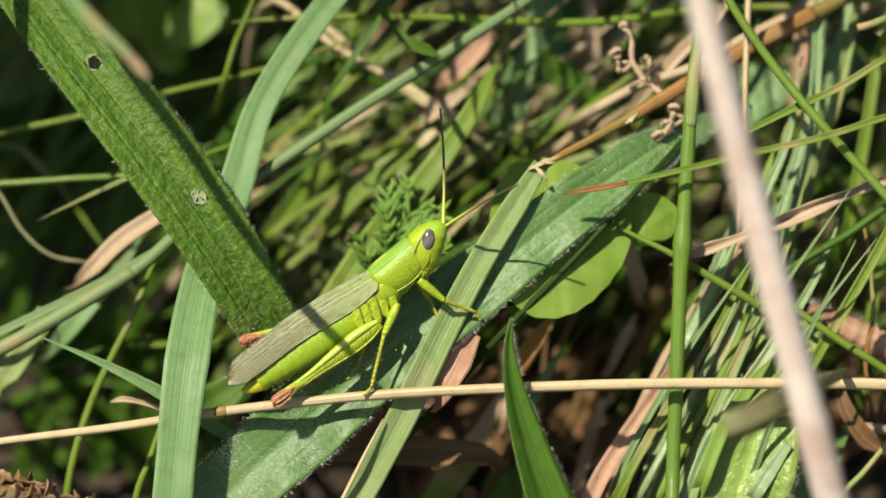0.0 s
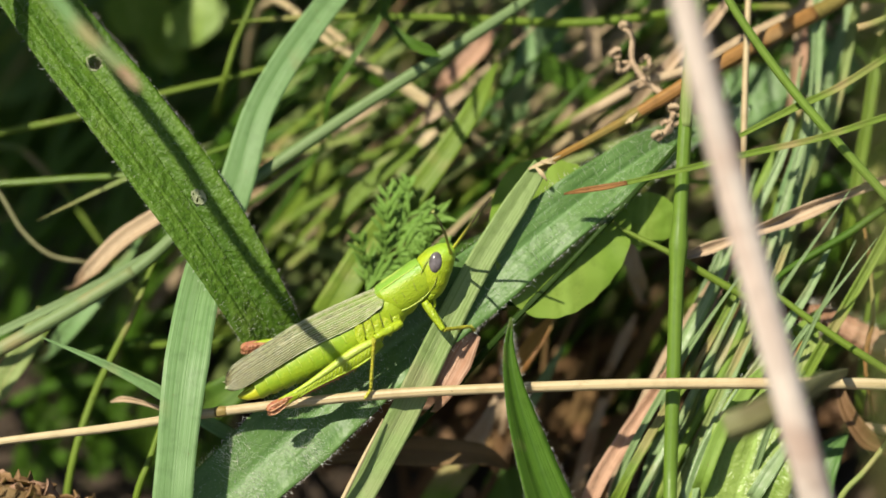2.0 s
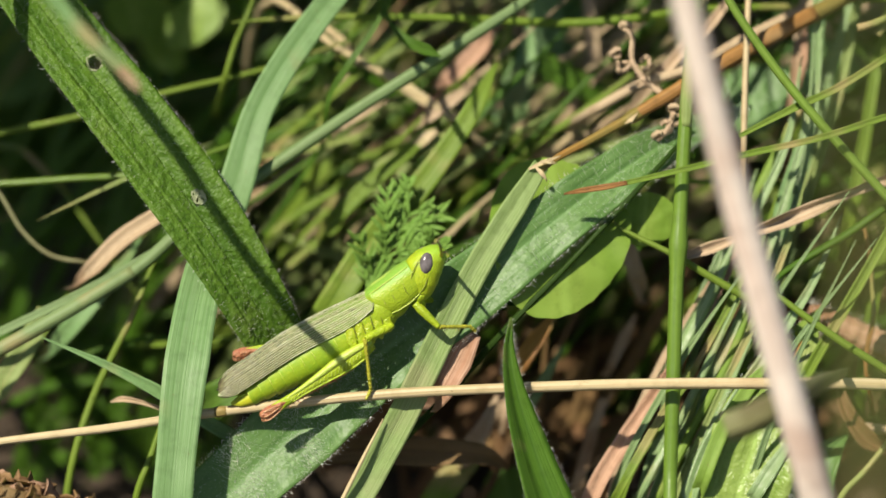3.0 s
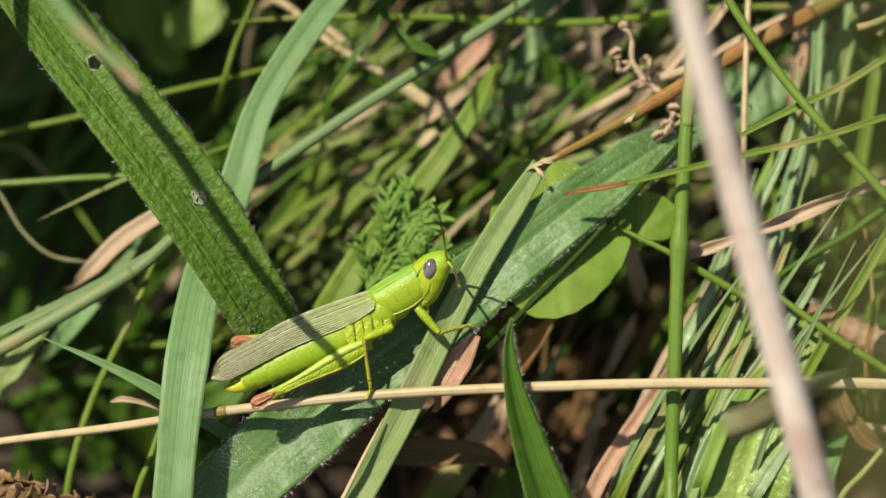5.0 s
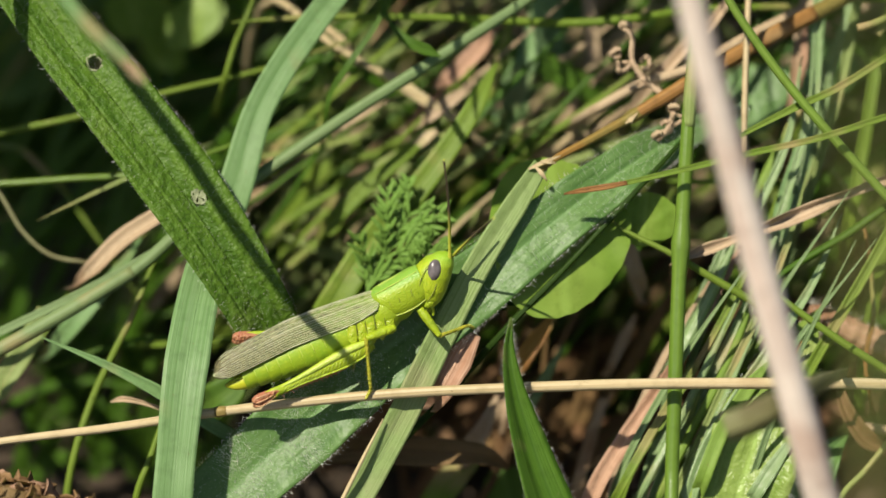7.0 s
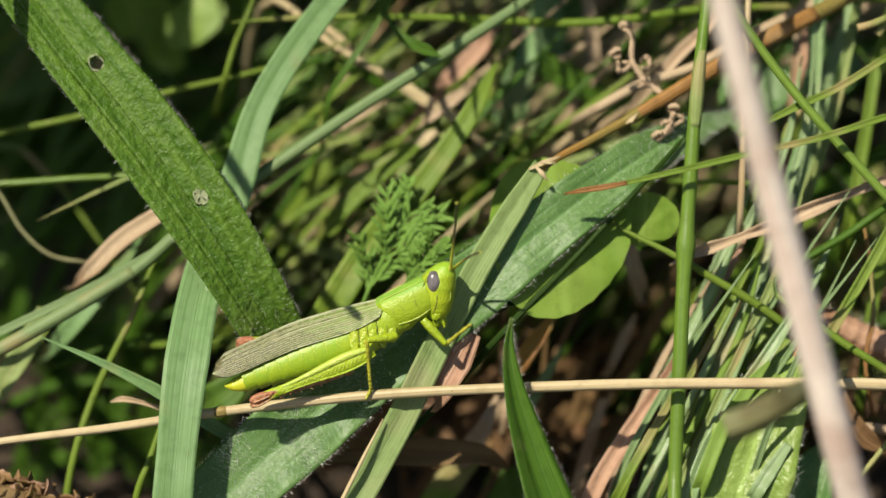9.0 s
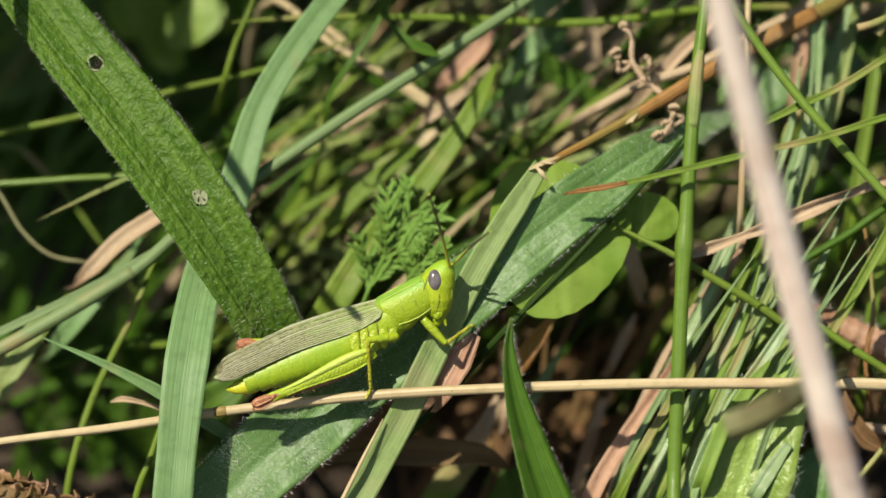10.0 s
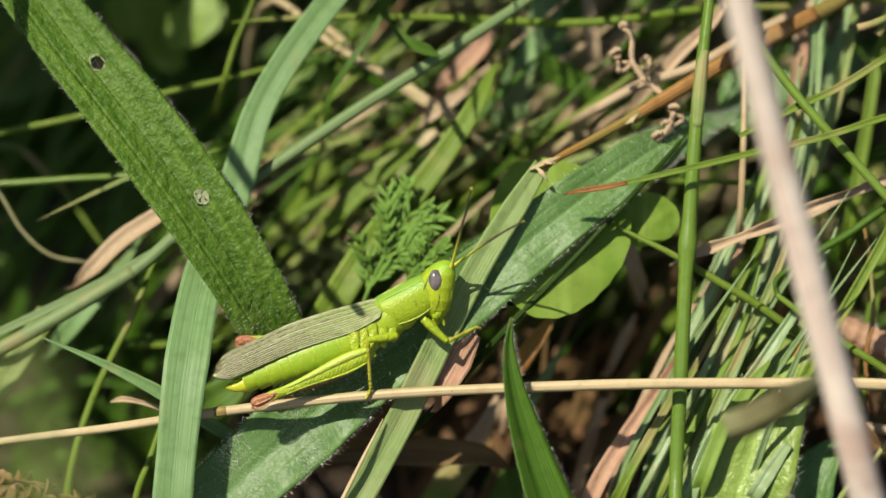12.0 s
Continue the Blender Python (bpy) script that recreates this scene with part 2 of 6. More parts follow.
def add_hair(bm, root, tip, r=0.008):
    """One tapering, flattened hair, in millimetres."""
    t = (tip - root).normalized()
    side = t.cross(FACING)
    side = side.normalized() * r if side.length > 0.05 else t.orthogonal().normalized() * r
    mid = root.lerp(tip, 0.55) + FACING * 0.04
    a, b, c, d = (bm.verts.new(q * MM) for q in (root - side, root + side, mid + side * 0.7, mid - side * 0.7))
    bm.faces.new((a, b, c, d))
    bm.faces.new((d, c, bm.verts.new(tip * MM)))


def part(name, bm, material, parent=None, label="", at=None):
    """Links a bmesh as one mesh object; its origin moves to at (mm) where that is given."""
    bmesh.ops.recalc_face_normals(bm, faces=bm.faces)
    mesh = bpy.data.meshes.new(name)
    if at is not None:
        bmesh.ops.translate(bm, verts=bm.verts, vec=-vec(at))
    bm.to_mesh(mesh)
    bm.free()
    mesh.materials.append(material)
    ob = new(name, mesh)
    if at is not None:
        ob.location = vec(at)
    if parent:
        ob.parent = parent
    return tagged(ob, label)


def thing(name, points, label, category, group):
    """An Empty at the lowest point of a plant, which parents its parts."""
    ob = new(name)
    ob.empty_display_size = 0.002
    ob.location = vec(min(points, key=lambda q: q[2]))
    return tagged(ob, label, category, group)


def blade(name, points, widths, material, label, category="grass plant", group="", parent=None, rib=None, piece="blade", **shape):
    """A leaf blade with its midrib, as a plant of its own or as a part of one."""
    root = parent or thing(name, points, label, category, group)
    bm = bmesh.new()
    add_ribbon(bm, points, widths, **shape)
    ob = part(name if parent else piece, bm, material, root, at=tuple(root.location / MM))
    ob.location = (0, 0, 0)
    if max(widths) > 1.9 and not parent:
        bm = bmesh.new()
        facing = shape.get("facing", FACING)
        add_tube(bm, [tuple(Vector(q) - facing * 0.03) for q in points], [min(0.16, 0.05 * w + 0.02) for w in widths], sides=6, steps=shape.get("steps", 24))
        part("midrib", bm, rib or material, root).location = -root.location
    return ob if parent else root


def stem(name, points, radii, material, label, category="grass plant", group="", parent=None, **shape):
    root = parent or thing(name, points, label, category, group)
    bm = bmesh.new()
    add_tube(bm, points, radii, **shape)
    ob = part(name if parent else "stem", bm, material, root, at=tuple(root.location / MM))
    ob.location = (0, 0, 0)
    return ob if parent else root


def fringe(parent, points, widths, facing, count, length, seed, sides=(-1, 1), all_over=0.0, lift=0.3, name="hair_fringe", r=0.008):
    """Fine hairs along both margins of a leaf, and some over its face."""
    rnd = random.Random(seed)
    bm = bmesh.new()
    path = spline(points, 200)
    tans = tangents(path)
    for _ in range(count):
        k = rnd.randrange(2, 199)
        q, s = path[k]
        t = tans[k]
        side = t.cross(facing).normalized()
        up = side.cross(t)
        w = level(widths, s) * 0.5
        if rnd.random() < all_over:
            x = rnd.uniform(-0.95, 0.95)
            out = (up + side * rnd.uniform(-0.6, 0.6) + t * rnd.uniform(-0.3, 0.6)).normalized()
        else:
            x = rnd.choice(sides)
            out = (side * x * rnd.uniform(0.5, 1) + up * rnd.uniform(0.0, 1.0) + t * rnd.uniform(-0.7, 0.9)).normalized()
        root = q + side * x * w + up * lift * w * abs(x)
        add_hair(bm, root, root + out * length * rnd.choice((0.3, 0.45, 0.6, 0.8, 1.1)) * rnd.uniform(0.7, 1.1), r)
    ob = part(name, bm, M_HAIR, parent)
    ob.location = -parent.location
    return tagged(ob, "fine pale plant hairs", kind="stuff")


# ---- ground ----
def build_ground():
    verts, faces = [], []
    rings = [0.0] + [0.004 * 1.135 ** k for k in range(86)]
    seg = 72
    for r in rings[1:]:
        for c in range(seg):
            a = 2 * math.pi * c / seg
            x, y = r * math.cos(a), r * math.sin(a) + 0.07
            z = 0.004 * (noise.noise((x * 45, y * 45, 3)) + 0.5 * noise.noise((x * 140, y * 140, 8))) if r < 2 else 0.0
            verts.append((x, y, z - 0.002))
    for k in range(len(rings) - 2):
        for c in range(seg):
            d = (c + 1) % seg
            faces.append((k * seg + c, k * seg + d, (k + 1) * seg + d, (k + 1) * seg + c))
    faces.append(tuple(range(seg)))
    mesh = bpy.data.meshes.new("ground")
    mesh.from_pydata(verts, [], faces)
    mesh.materials.append(M_SOIL)
    for f in mesh.polygons:
        f.use_smooth = True
    return tagged(new("ground", mesh), "dark crumbly meadow soil under the grass", "ground", kind="structure")


build_ground()


# ---- large leaves and blades round the animal ----
def holed_leaf():
    """The broad hairy leaf with two nibbled holes."""
    pts = [(-14.24, 48.3, -1), (-13.02, 2.28, 28.95), (-15.79, 0.81, 36.41), (-19.6, 2.37, 43.11), (-24.28, 5.8, 49.04), (-29.49, 10.08, 54.46), (-34.31, 14.76, 58.57), (-39.47, 20.86, 63.12), (-43.68, 28.45, 66.28)]
    wid = [1.5, 4.0, 5.7, 6.6, 7.1, 6.9, 6.4, 5.8, 3.2]
    facing = Vector((0.15, -0.72, 0.68)).normalized()
    bm = bmesh.new()
    add_ribbon(bm, pts, wid, facing, fold=0.20, thick=0.28, steps=190, columns=22, wave=0.012, seed=4)
    rims = []
    for hole in ((-31.26, 12.3, 57.11), (-21.74, 4.54, 47.67)):
        h = vec(hole)
        ray = (h - Vector(EYE)).normalized()
        gone = []
        for f in bm.faces:
            c = f.calc_center_median()
            off = (c - h) - ray * (c - h).dot(ray)
            if off.length < 0.00072 + 0.00010 * noise.noise(c * 2500) and (c - h).length < 0.006:
                gone.append(f)
        if gone:
            mid = sum((f.calc_center_median() for f in gone), Vector()) / len(gone)
            rims.append(mid)
            bmesh.ops.delete(bm, geom=gone, context="FACES")
    for v in bm.verts:
        v.co += Vector((0, -0.4, 0.4)) * 0.00022 * noise.noise(v.co * 1500)
    ob = thing("hairy_plant", pts, "broad hairy green leaf with two small nibbled holes", "leaf", "")
    leaf = part("leaf", bm, M_HAIRLEAF, ob)
    leaf.location = -ob.location
    bm = bmesh.new()
    add_tube(bm, [tuple(Vector(q) + facing * 0.06) for q in pts], [0.1, 0.16, 0.16, 0.16, 0.16, 0.16, 0.15, 0.12, 0.1], sides=6, steps=80)
    part("midrib", bm, M_HAIRLEAF, ob).location = -ob.location
    for mid, rings in zip(rims, ((0.86, 0.70), (0.80, 0.66, 0.5, 0.25, 0.02))):
        # the dried rim of a nibbled spot; in one of them a film of skin is left
        rnd = random.Random(8)
        bm = bmesh.new()
        side = Vector((0.87, 0.42, 0.3)).normalized()
        up = side.cross(facing).normalized()
        rows = []
        for r in rings:
            rows.append([bm.verts.new(mid + ((side * math.cos(k * 0.2618) * 0.84 + up * math.sin(k * 0.2618)) * r * (1 + 0.05 * math.sin(k * 1.3) + rnd.uniform(-0.09, 0.09)) + facing * (0.20 + rnd.uniform(-0.04, 0.04) - 0.1 * (r < 0.6))) * MM) for k in range(24)])
        for a, z in zip(rows, rows[1:]):
            for k in range(24):
                if len(rings) == 2 or (a is rows[0]) or k not in ((3, 4, 9, 15), (3, 9, 10, 20), (10, 11))[rows.index(a) - 1]:
                    bm.faces.new((a[k], a[(k + 1) % 24], z[(k + 1) % 24], z[k])).smooth = True
        rim = part("nibbled_rim" if len(rings) == 2 else "dried_skin", bm, M_RIM, ob, "pale dried rim of a nibbled hole" if len(rings) == 2 else "pale dried skin left in a nibbled spot")
        rim.location = -ob.location
    fringe(ob, pts, wid, facing, 6000, 0.55, 5, all_over=0.88, lift=0.35)
    fringe(ob, pts, [0.9] * len(pts), facing, 900, 0.5, 15, all_over=1.0, lift=0.1, name="midrib_down")
    return ob


def downy_leaf():
    """The long silvery leaf that runs under the animal."""
    pts = [(-22.81, -12.06, -1), (-22.84, -11.14, 21.29), (-18.09, -7.91, 25.48), (-12.31, -4.84, 29.8), (-5.25, -1.69, 35.26), (2.32, 1.17, 40.02), (10.17, 5.37, 44.89), (17.38, 10.49, 47.95), (22.13, 14.39, 48.91), (28.34, 19.51, 48.78)]
    wid = [3, 6.2, 7.0, 7.6, 6.8, 6.2, 5.4, 4.4, 3.0, 0.4]
    facing = Vector((-0.1, -0.82, 0.57)).normalized()
    ob = blade("downy_plant", pts, wid, M_SILVERLEAF, "long silvery green leaf fringed with white hairs", "leaf",
               facing=facing, fold=0.13, thick=0.25, steps=160, columns=18, wave=0.05, seed=3)
    fringe(ob, pts, wid, facing, 6500, 0.72, 6, all_over=0.80, lift=0.25, r=0.010)
    fringe(ob, pts[1:5], wid[1:5], facing, 11000, 0.5, 16, all_over=1.0, lift=0.2, name="silvery_down", r=0.018)
    return ob


def bent_blade():
    """The dying grass leaf, bent sharply at the top, with its rusty stalk."""
    pts = [(-11.26, -12.56, -1), (-9.23, -11.47, 22.13), (-6.48, -8.6, 26.71), (-3.62, -5.82, 31.31), (-0.05, -2.05, 37.54), (3.32, 1.55, 42.89), (6.25, 4.61, 46.59), (8.74, 7.49, 49.37)]
    wid = [2.2, 2.6, 2.65, 2.7, 2.5, 2.3, 2.2, 1.5]
    ob = blade("dying_plant", pts, wid, M_PALEBLADE, "pale green dying grass blade, bent over at its top", "grass",
               facing=Vector((0.2, -0.8, 0.56)).normalized(), fold=0.16, thick=0.2, steps=80, columns=10, seed=8)
    bm = bmesh.new()
    add_tube(bm, [(8.64, 6.97, 49.08), (10.17, 8.06, 49.75), (13.5, 10.17, 50.61), (17.12, 12.48, 51.62), (21.78, 15.18, 53.3), (27.54, 18.59, 55.21), (33.95, 22.89, 56.64), (42.64, 28.68, 58.67)],
             [0.30, 0.32, 0.42, 0.50, 0.62, 0.72, 0.75, 0.7], sides=10, steps=70, nodes=(0.43,), lump=0.12, seed=2)
    s = part("stalk", bm, M_RUST, ob, "rusty brown dried stalk")
    s.location = -ob.location
    bm = bmesh.new()
    add_tube(bm, [(17.53, 12.62, 51.84), (19.45, 13.8, 52.48), (21.79, 15.11, 53.35), (27.54, 18.52, 55.26), (33.96, 22.81, 56.7)], [0.50, 0.62, 0.68, 0.78, 0.80], sides=10, steps=50, lump=0.1, seed=5)
    part("sheath", bm, M_SHEATH, ob, "orange-brown papery sheath").location = -ob.location
    bm = bmesh.new()
    for a, b in (((7.62, 6.67, 49.36), (10.5, 7.63, 50.22)), ((8.27, 6.51, 49.68), (9.27, 5.82, 48.68)), ((8.77, 6.85, 50.07), (10.14, 7.01, 49.75))):
        add_ribbon(bm, [a, tuple((Vector(a) + Vector(b)) / 2 + Vector((0, -0.25, 0.2))), b], [0.2, 0.42, 0.1], fold=0.4, thick=0.06, steps=8, columns=4)
    s = part("torn_sheath", bm, M_STRAW, ob, "torn papery sheath at the bend")
    s.location = -ob.location
    bm = bmesh.new()
    for a, b in (((16.32, 11.51, 51.33), (17.5, 12.19, 52.12)), ((16.68, 11.76, 51.77), (16.98, 11.53, 51.38))):
        add_ribbon(bm, [a, tuple((Vector(a) + Vector(b)) / 2 + Vector((0.1, -0.2, 0.1))), b], [0.1, 0.35, 0.08], fold=0.4, thick=0.06, steps=6, columns=4)
    s = part("torn_node", bm, M_STRAW, ob, "pale frayed joint")
    s.location = -ob.location
    return ob


hairy_leaf = holed_leaf()
downy_leaf()
bent_leaf = bent_blade()

blade("grass_plant", [(-23.77, -16.47, -1), (-23.87, -14.73, 25.48), (-23.45, -11.17, 30.86), (-22.64, -5.83, 36.9), (-21.31, 2.48, 41.29), (-18.67, 9.89, 46.12), (-16.6, 15.09, 51.14), (-12.57, 20.2, 55.99), (-8.23, 24.57, 59.56), (-3.34, 28.82, 60.92)],
      [3.0, 3.6, 3.5, 4.0, 3.6, 3.2, 2.7, 2.6, 2.2, 0.4], M_BLUEGRASS, "broad bluish green grass blade arching upward", "grass plant", "grass blades round the animal",
      facing=Vector((0.1, -0.85, 0.5)).normalized(), fold=0.10, thick=0.18, steps=90, columns=10, seed=2)

tip_line = [(14.23, -19.37, -1), (11.1, -17.13, 22.33), (8.72, -14.04, 27.88), (7.14, -11.18, 32.04), (6.05, -8.78, 35.8), (5.66, -6.78, 38.65), (5.96, -5.09, 40.99)]
tip_wide = [3.4, 4.8, 4.6, 3.5, 2.2, 1.2, 0.2]
tip_face = Vector((0.55, -0.75, 0.3)).normalized()
pointed_leaf = blade("upright_plant", tip_line, tip_wide, M_DEEP, "dark green upright leaf tip with a hairy margin", "leaf",
                     facing=tip_face, fold=0.25, thick=0.25, steps=60, columns=10, seed=6)
fringe(pointed_leaf, tip_line, tip_wide, tip_face, 420, 0.5, 9, lift=0.43)

lying_straw = stem("straw", [(-47.38, -7.91, 28.3), (-39.32, -7.51, 29.59), (-29.26, -7.22, 30.89), (-19.73, -6.69, 32.21), (-6.2, -6.31, 33.68), (5.05, -6, 34.2), (17.28, -6.32, 34.86), (28.23, -6.8, 35.22), (39.1, -6.85, 35.13), (48.56, -8.17, 34.84), (60.19, -12.35, -1)],
     [0.34, 0.36, 0.40, 0.44, 0.46, 0.48, 0.50, 0.52, 0.54, 0.5, 0.5], M_STRAW, "pale yellow dry straw lying across the grass", "straw", sides=10, steps=90, lump=0.06)

front_reed = stem("dry_reed", [(36.47, -39.33, -1), (34.78, -38.98, 31.49), (32.98, -38.45, 38.41), (29.85, -38.43, 50.43), (26.97, -38.18, 60.88), (23.94, -37.38, 72.25), (21.2, -37.17, 82.63), (19.02, -36.83, 91.21), (16.88, -36.16, 100.38)],
     [1.5, 1.5, 1.45, 1.4, 1.35, 1.3, 1.2, 1.1, 0.9], M_PINKSTRAW, "weathered beige dry stem standing in front", "grass plant", sides=12, steps=60)

round_stem = stem("tall_plant", [(20.2, -14.22, -1), (20.3, -11.64, 22.84), (20.43, -8.38, 27.29), (20.7, -4.78, 32.73), (21.19, 1.27, 42), (21.77, 6.32, 49.55), (22.32, 10.81, 55.73), (23.09, 14.99, 60.96), (23.75, 18.92, 65.78)],
     [0.62, 0.62, 0.64, 0.66, 0.68, 0.66, 0.58, 0.48, 0.3], M_STALK, "upright glossy green grass stem with a joint", "grass plant", sides=12, steps=60, nodes=(0.53,))

blue_stem = stem("bluish_reed", [(-49.92, 2.02, -1), (-46.22, 1.68, 29.92), (-40.03, 2.84, 32.92), (-33.39, 4.71, 36.15), (-27.81, 6.85, 38.86), (-23.27, 9.71, 41.82), (-16.65, 12.89, 45.33), (-8.96, 16.39, 49.39), (-1.24, 19.75, 53.21), (7.57, 24.38, 57.22), (12.82, 28.04, 59.57)],
     [0.6, 0.6, 0.6, 0.6, 0.58, 0.58, 0.57, 0.56, 0.56, 0.52, 0.4], M_REED, "long bluish green stem slanting through the grass", "grass plant", sides=10, steps=80)


# near-black green stem beside the round leaf, green blade behind the feathery leaf
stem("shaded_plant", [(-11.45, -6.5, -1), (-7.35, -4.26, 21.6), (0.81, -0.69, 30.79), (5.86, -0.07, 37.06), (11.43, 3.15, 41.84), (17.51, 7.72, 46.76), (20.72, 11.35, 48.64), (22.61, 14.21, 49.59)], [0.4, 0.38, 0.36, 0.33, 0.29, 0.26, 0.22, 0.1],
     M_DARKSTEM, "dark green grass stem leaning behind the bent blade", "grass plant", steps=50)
blade("grass_plant", [(-13.95, 57.45, -1), (-11.62, 9.13, 30.81), (-6.42, 12.41, 38.49), (-1.24, 15.51, 43.87), (2.91, 19.5, 48.78), (5, 23.35, 51.44)], [2, 3.0, 2.8, 2.3, 1.7, 0.3], M_GRASS,
      "bright green grass blade rising behind the animal", "grass plant", "grass blades round the animal", steps=40)


# ---- grasshopper ----
def glossy(name, colour, second, rough=0.4, scale=900, soft=0.1, relief=0.6, cells=2900, dots=None, crown=None):
    """Insect shell: two colours mottled, pitted and finely wrinkled. crown: another colour on the upper side, with its heights in mm."""
    n = Nodes(name)
    big, fine = n.noise(scale, 3.0), n.noise(cells, 4.0)
    pits = n.add("ShaderNodeTexVoronoi", Scale=cells * 1.6)
    n.link(n.tree.nodes.new("ShaderNodeTexCoord").outputs["Object"], pits.inputs["Vector"])
    body = n.mix(n.ramp(big, 0.35, 0.68), colour, second)
    if crown:
        split = n.tree.nodes.new("ShaderNodeSeparateXYZ")
        n.link(n.tree.nodes.new("ShaderNodeTexCoord").outputs["Object"], split.inputs[0])
        body = n.mix(n.ramp(split.outputs[2], crown[1] * MM, crown[2] * MM), body, crown[0])
    if dots:
        body = n.mix(n.math("MULTIPLY", n.ramp(fine, 0.56, 0.70), 0.7), body, dots)
    n.link(body, n.shader.inputs["Base Color"])
    n.shader.inputs["Roughness"].default_value = rough
    n.shader.inputs["Specular IOR Level"].default_value = 0.45
    n.shader.inputs["Subsurface Weight"].default_value = soft
    n.shader.inputs["Subsurface Radius"].default_value = (0.0006, 0.0008, 0.0002)
    n.bump(n.math("ADD", fine, n.math("MULTIPLY", pits.outputs["Distance"], 0.6)), relief, 0.00022)
    return n.mat


LIME, LEMON, APPLE = (0.26, 0.36, 0.016), (0.35, 0.405, 0.02), (0.20, 0.335, 0.018)
M_BODY = glossy("green_shell", (0.27, 0.375, 0.016), LIME, dots=(0.14, 0.28, 0.01), relief=0.28, cells=4200, crown=((0.19, 0.355, 0.045), 1.45, 1.85))
M_BELLY = glossy("yellow_green_belly", LIME, APPLE, rough=0.42, dots=(0.35, 0.45, 0.03), relief=0.13)
M_BELLY2 = glossy("green_belly", APPLE, LIME, rough=0.42, dots=(0.34, 0.44, 0.03), relief=0.13)
M_FLANK = glossy("yellow_green_flank", LEMON, LIME, rough=0.35, dots=(0.20, 0.31, 0.01), relief=0.5)
M_FACE = glossy("yellow_green_face", (0.35, 0.44, 0.018), LIME, dots=(0.20, 0.33, 0.012), relief=0.3, cells=4200, crown=((0.24, 0.40, 0.03), 1.2, 2.0))
M_LEG = glossy("yellow_green_leg", (0.34, 0.44, 0.018), LIME, relief=0.5)
M_TAIL = glossy("yellow_tail", (0.50, 0.51, 0.03), LEMON, relief=0.25)
M_SHIN = glossy("amber_leg", (0.42, 0.40, 0.04), (0.28, 0.29, 0.025))
M_RED = glossy("rusty_red_leg", (0.30, 0.085, 0.045), (0.46, 0.24, 0.11), scale=2600, dots=(0.17, 0.045, 0.028), relief=0.9)
M_KNEELINE = glossy("pale_knee_line", (0.50, 0.30, 0.16), (0.42, 0.20, 0.10), soft=0)
M_EYE = glossy("grey_eye", (0.085, 0.075, 0.075), (0.17, 0.15, 0.15), rough=0.2, scale=1300, soft=0.0, relief=0.05)
n = Nodes("antenna_shell")
along = n.tree.nodes.new("ShaderNodeSeparateXYZ")
n.link(n.tree.nodes.new("ShaderNodeTexCoord").outputs["UV"], along.inputs[0])
n.link(n.mix(n.ramp(along.outputs[1], 0.22, 0.55), (0.46, 0.48, 0.05), (0.08, 0.06, 0.035)), n.shader.inputs["Base Color"])
n.shader.inputs["Roughness"].default_value = 0.5
M_ANT = n.mat
n = Nodes("wing_membrane")
flat, uv = n.stretched(11, 34)
cells = n.add("ShaderNodeTexVoronoi", Scale=1.0)
cells.feature = "DISTANCE_TO_EDGE"
n.link(flat, cells.inputs["Vector"])
net = n.math("SUBTRACT", 1.0, n.ramp(cells.outputs["Distance"], 0.03, 0.14), True)
wave = n.tree.nodes.new("ShaderNodeTexWave")
wave.bands_direction = "X"
wave.inputs["Scale"].default_value, wave.inputs["Distortion"].default_value = 5.2, 1.6
across, _ = n.stretched(1.0, 0.12)
n.link(across, wave.inputs["Vector"])
vein = n.ramp(wave.outputs["Fac"], 0.82, 0.99)
split = n.tree.nodes.new("ShaderNodeSeparateXYZ")
n.link(uv, split.inputs[0])
skin = n.mix(n.ramp(split.outputs[1], 0.05, 0.62), (0.16, 0.27, 0.035), (0.07, 0.10, 0.022))
skin = n.mix(n.ramp(split.outputs[1], 0.45, 0.95), skin, (0.058, 0.047, 0.025))
skin = n.mix(n.ramp(n.noise(1.0, 2.0, n.stretched(5, 9)[0]), 0.4, 0.7), skin, (0.062, 0.065, 0.022))
skin = n.mix(n.math("MULTIPLY", net, 0.5), skin, (0.33, 0.31, 0.16))
n.link(n.mix(n.math("MULTIPLY", vein, 0.2), skin, (0.34, 0.34, 0.16)), n.shader.inputs["Base Color"])
n.shader.inputs["Roughness"].default_value = 0.45
n.shader.inputs["Specular IOR Level"].default_value = 0.2
n.bump(n.math("ADD", vein, n.math("MULTIPLY", net, 0.25)), 0.6, 0.00006)
M_WING = n.mat


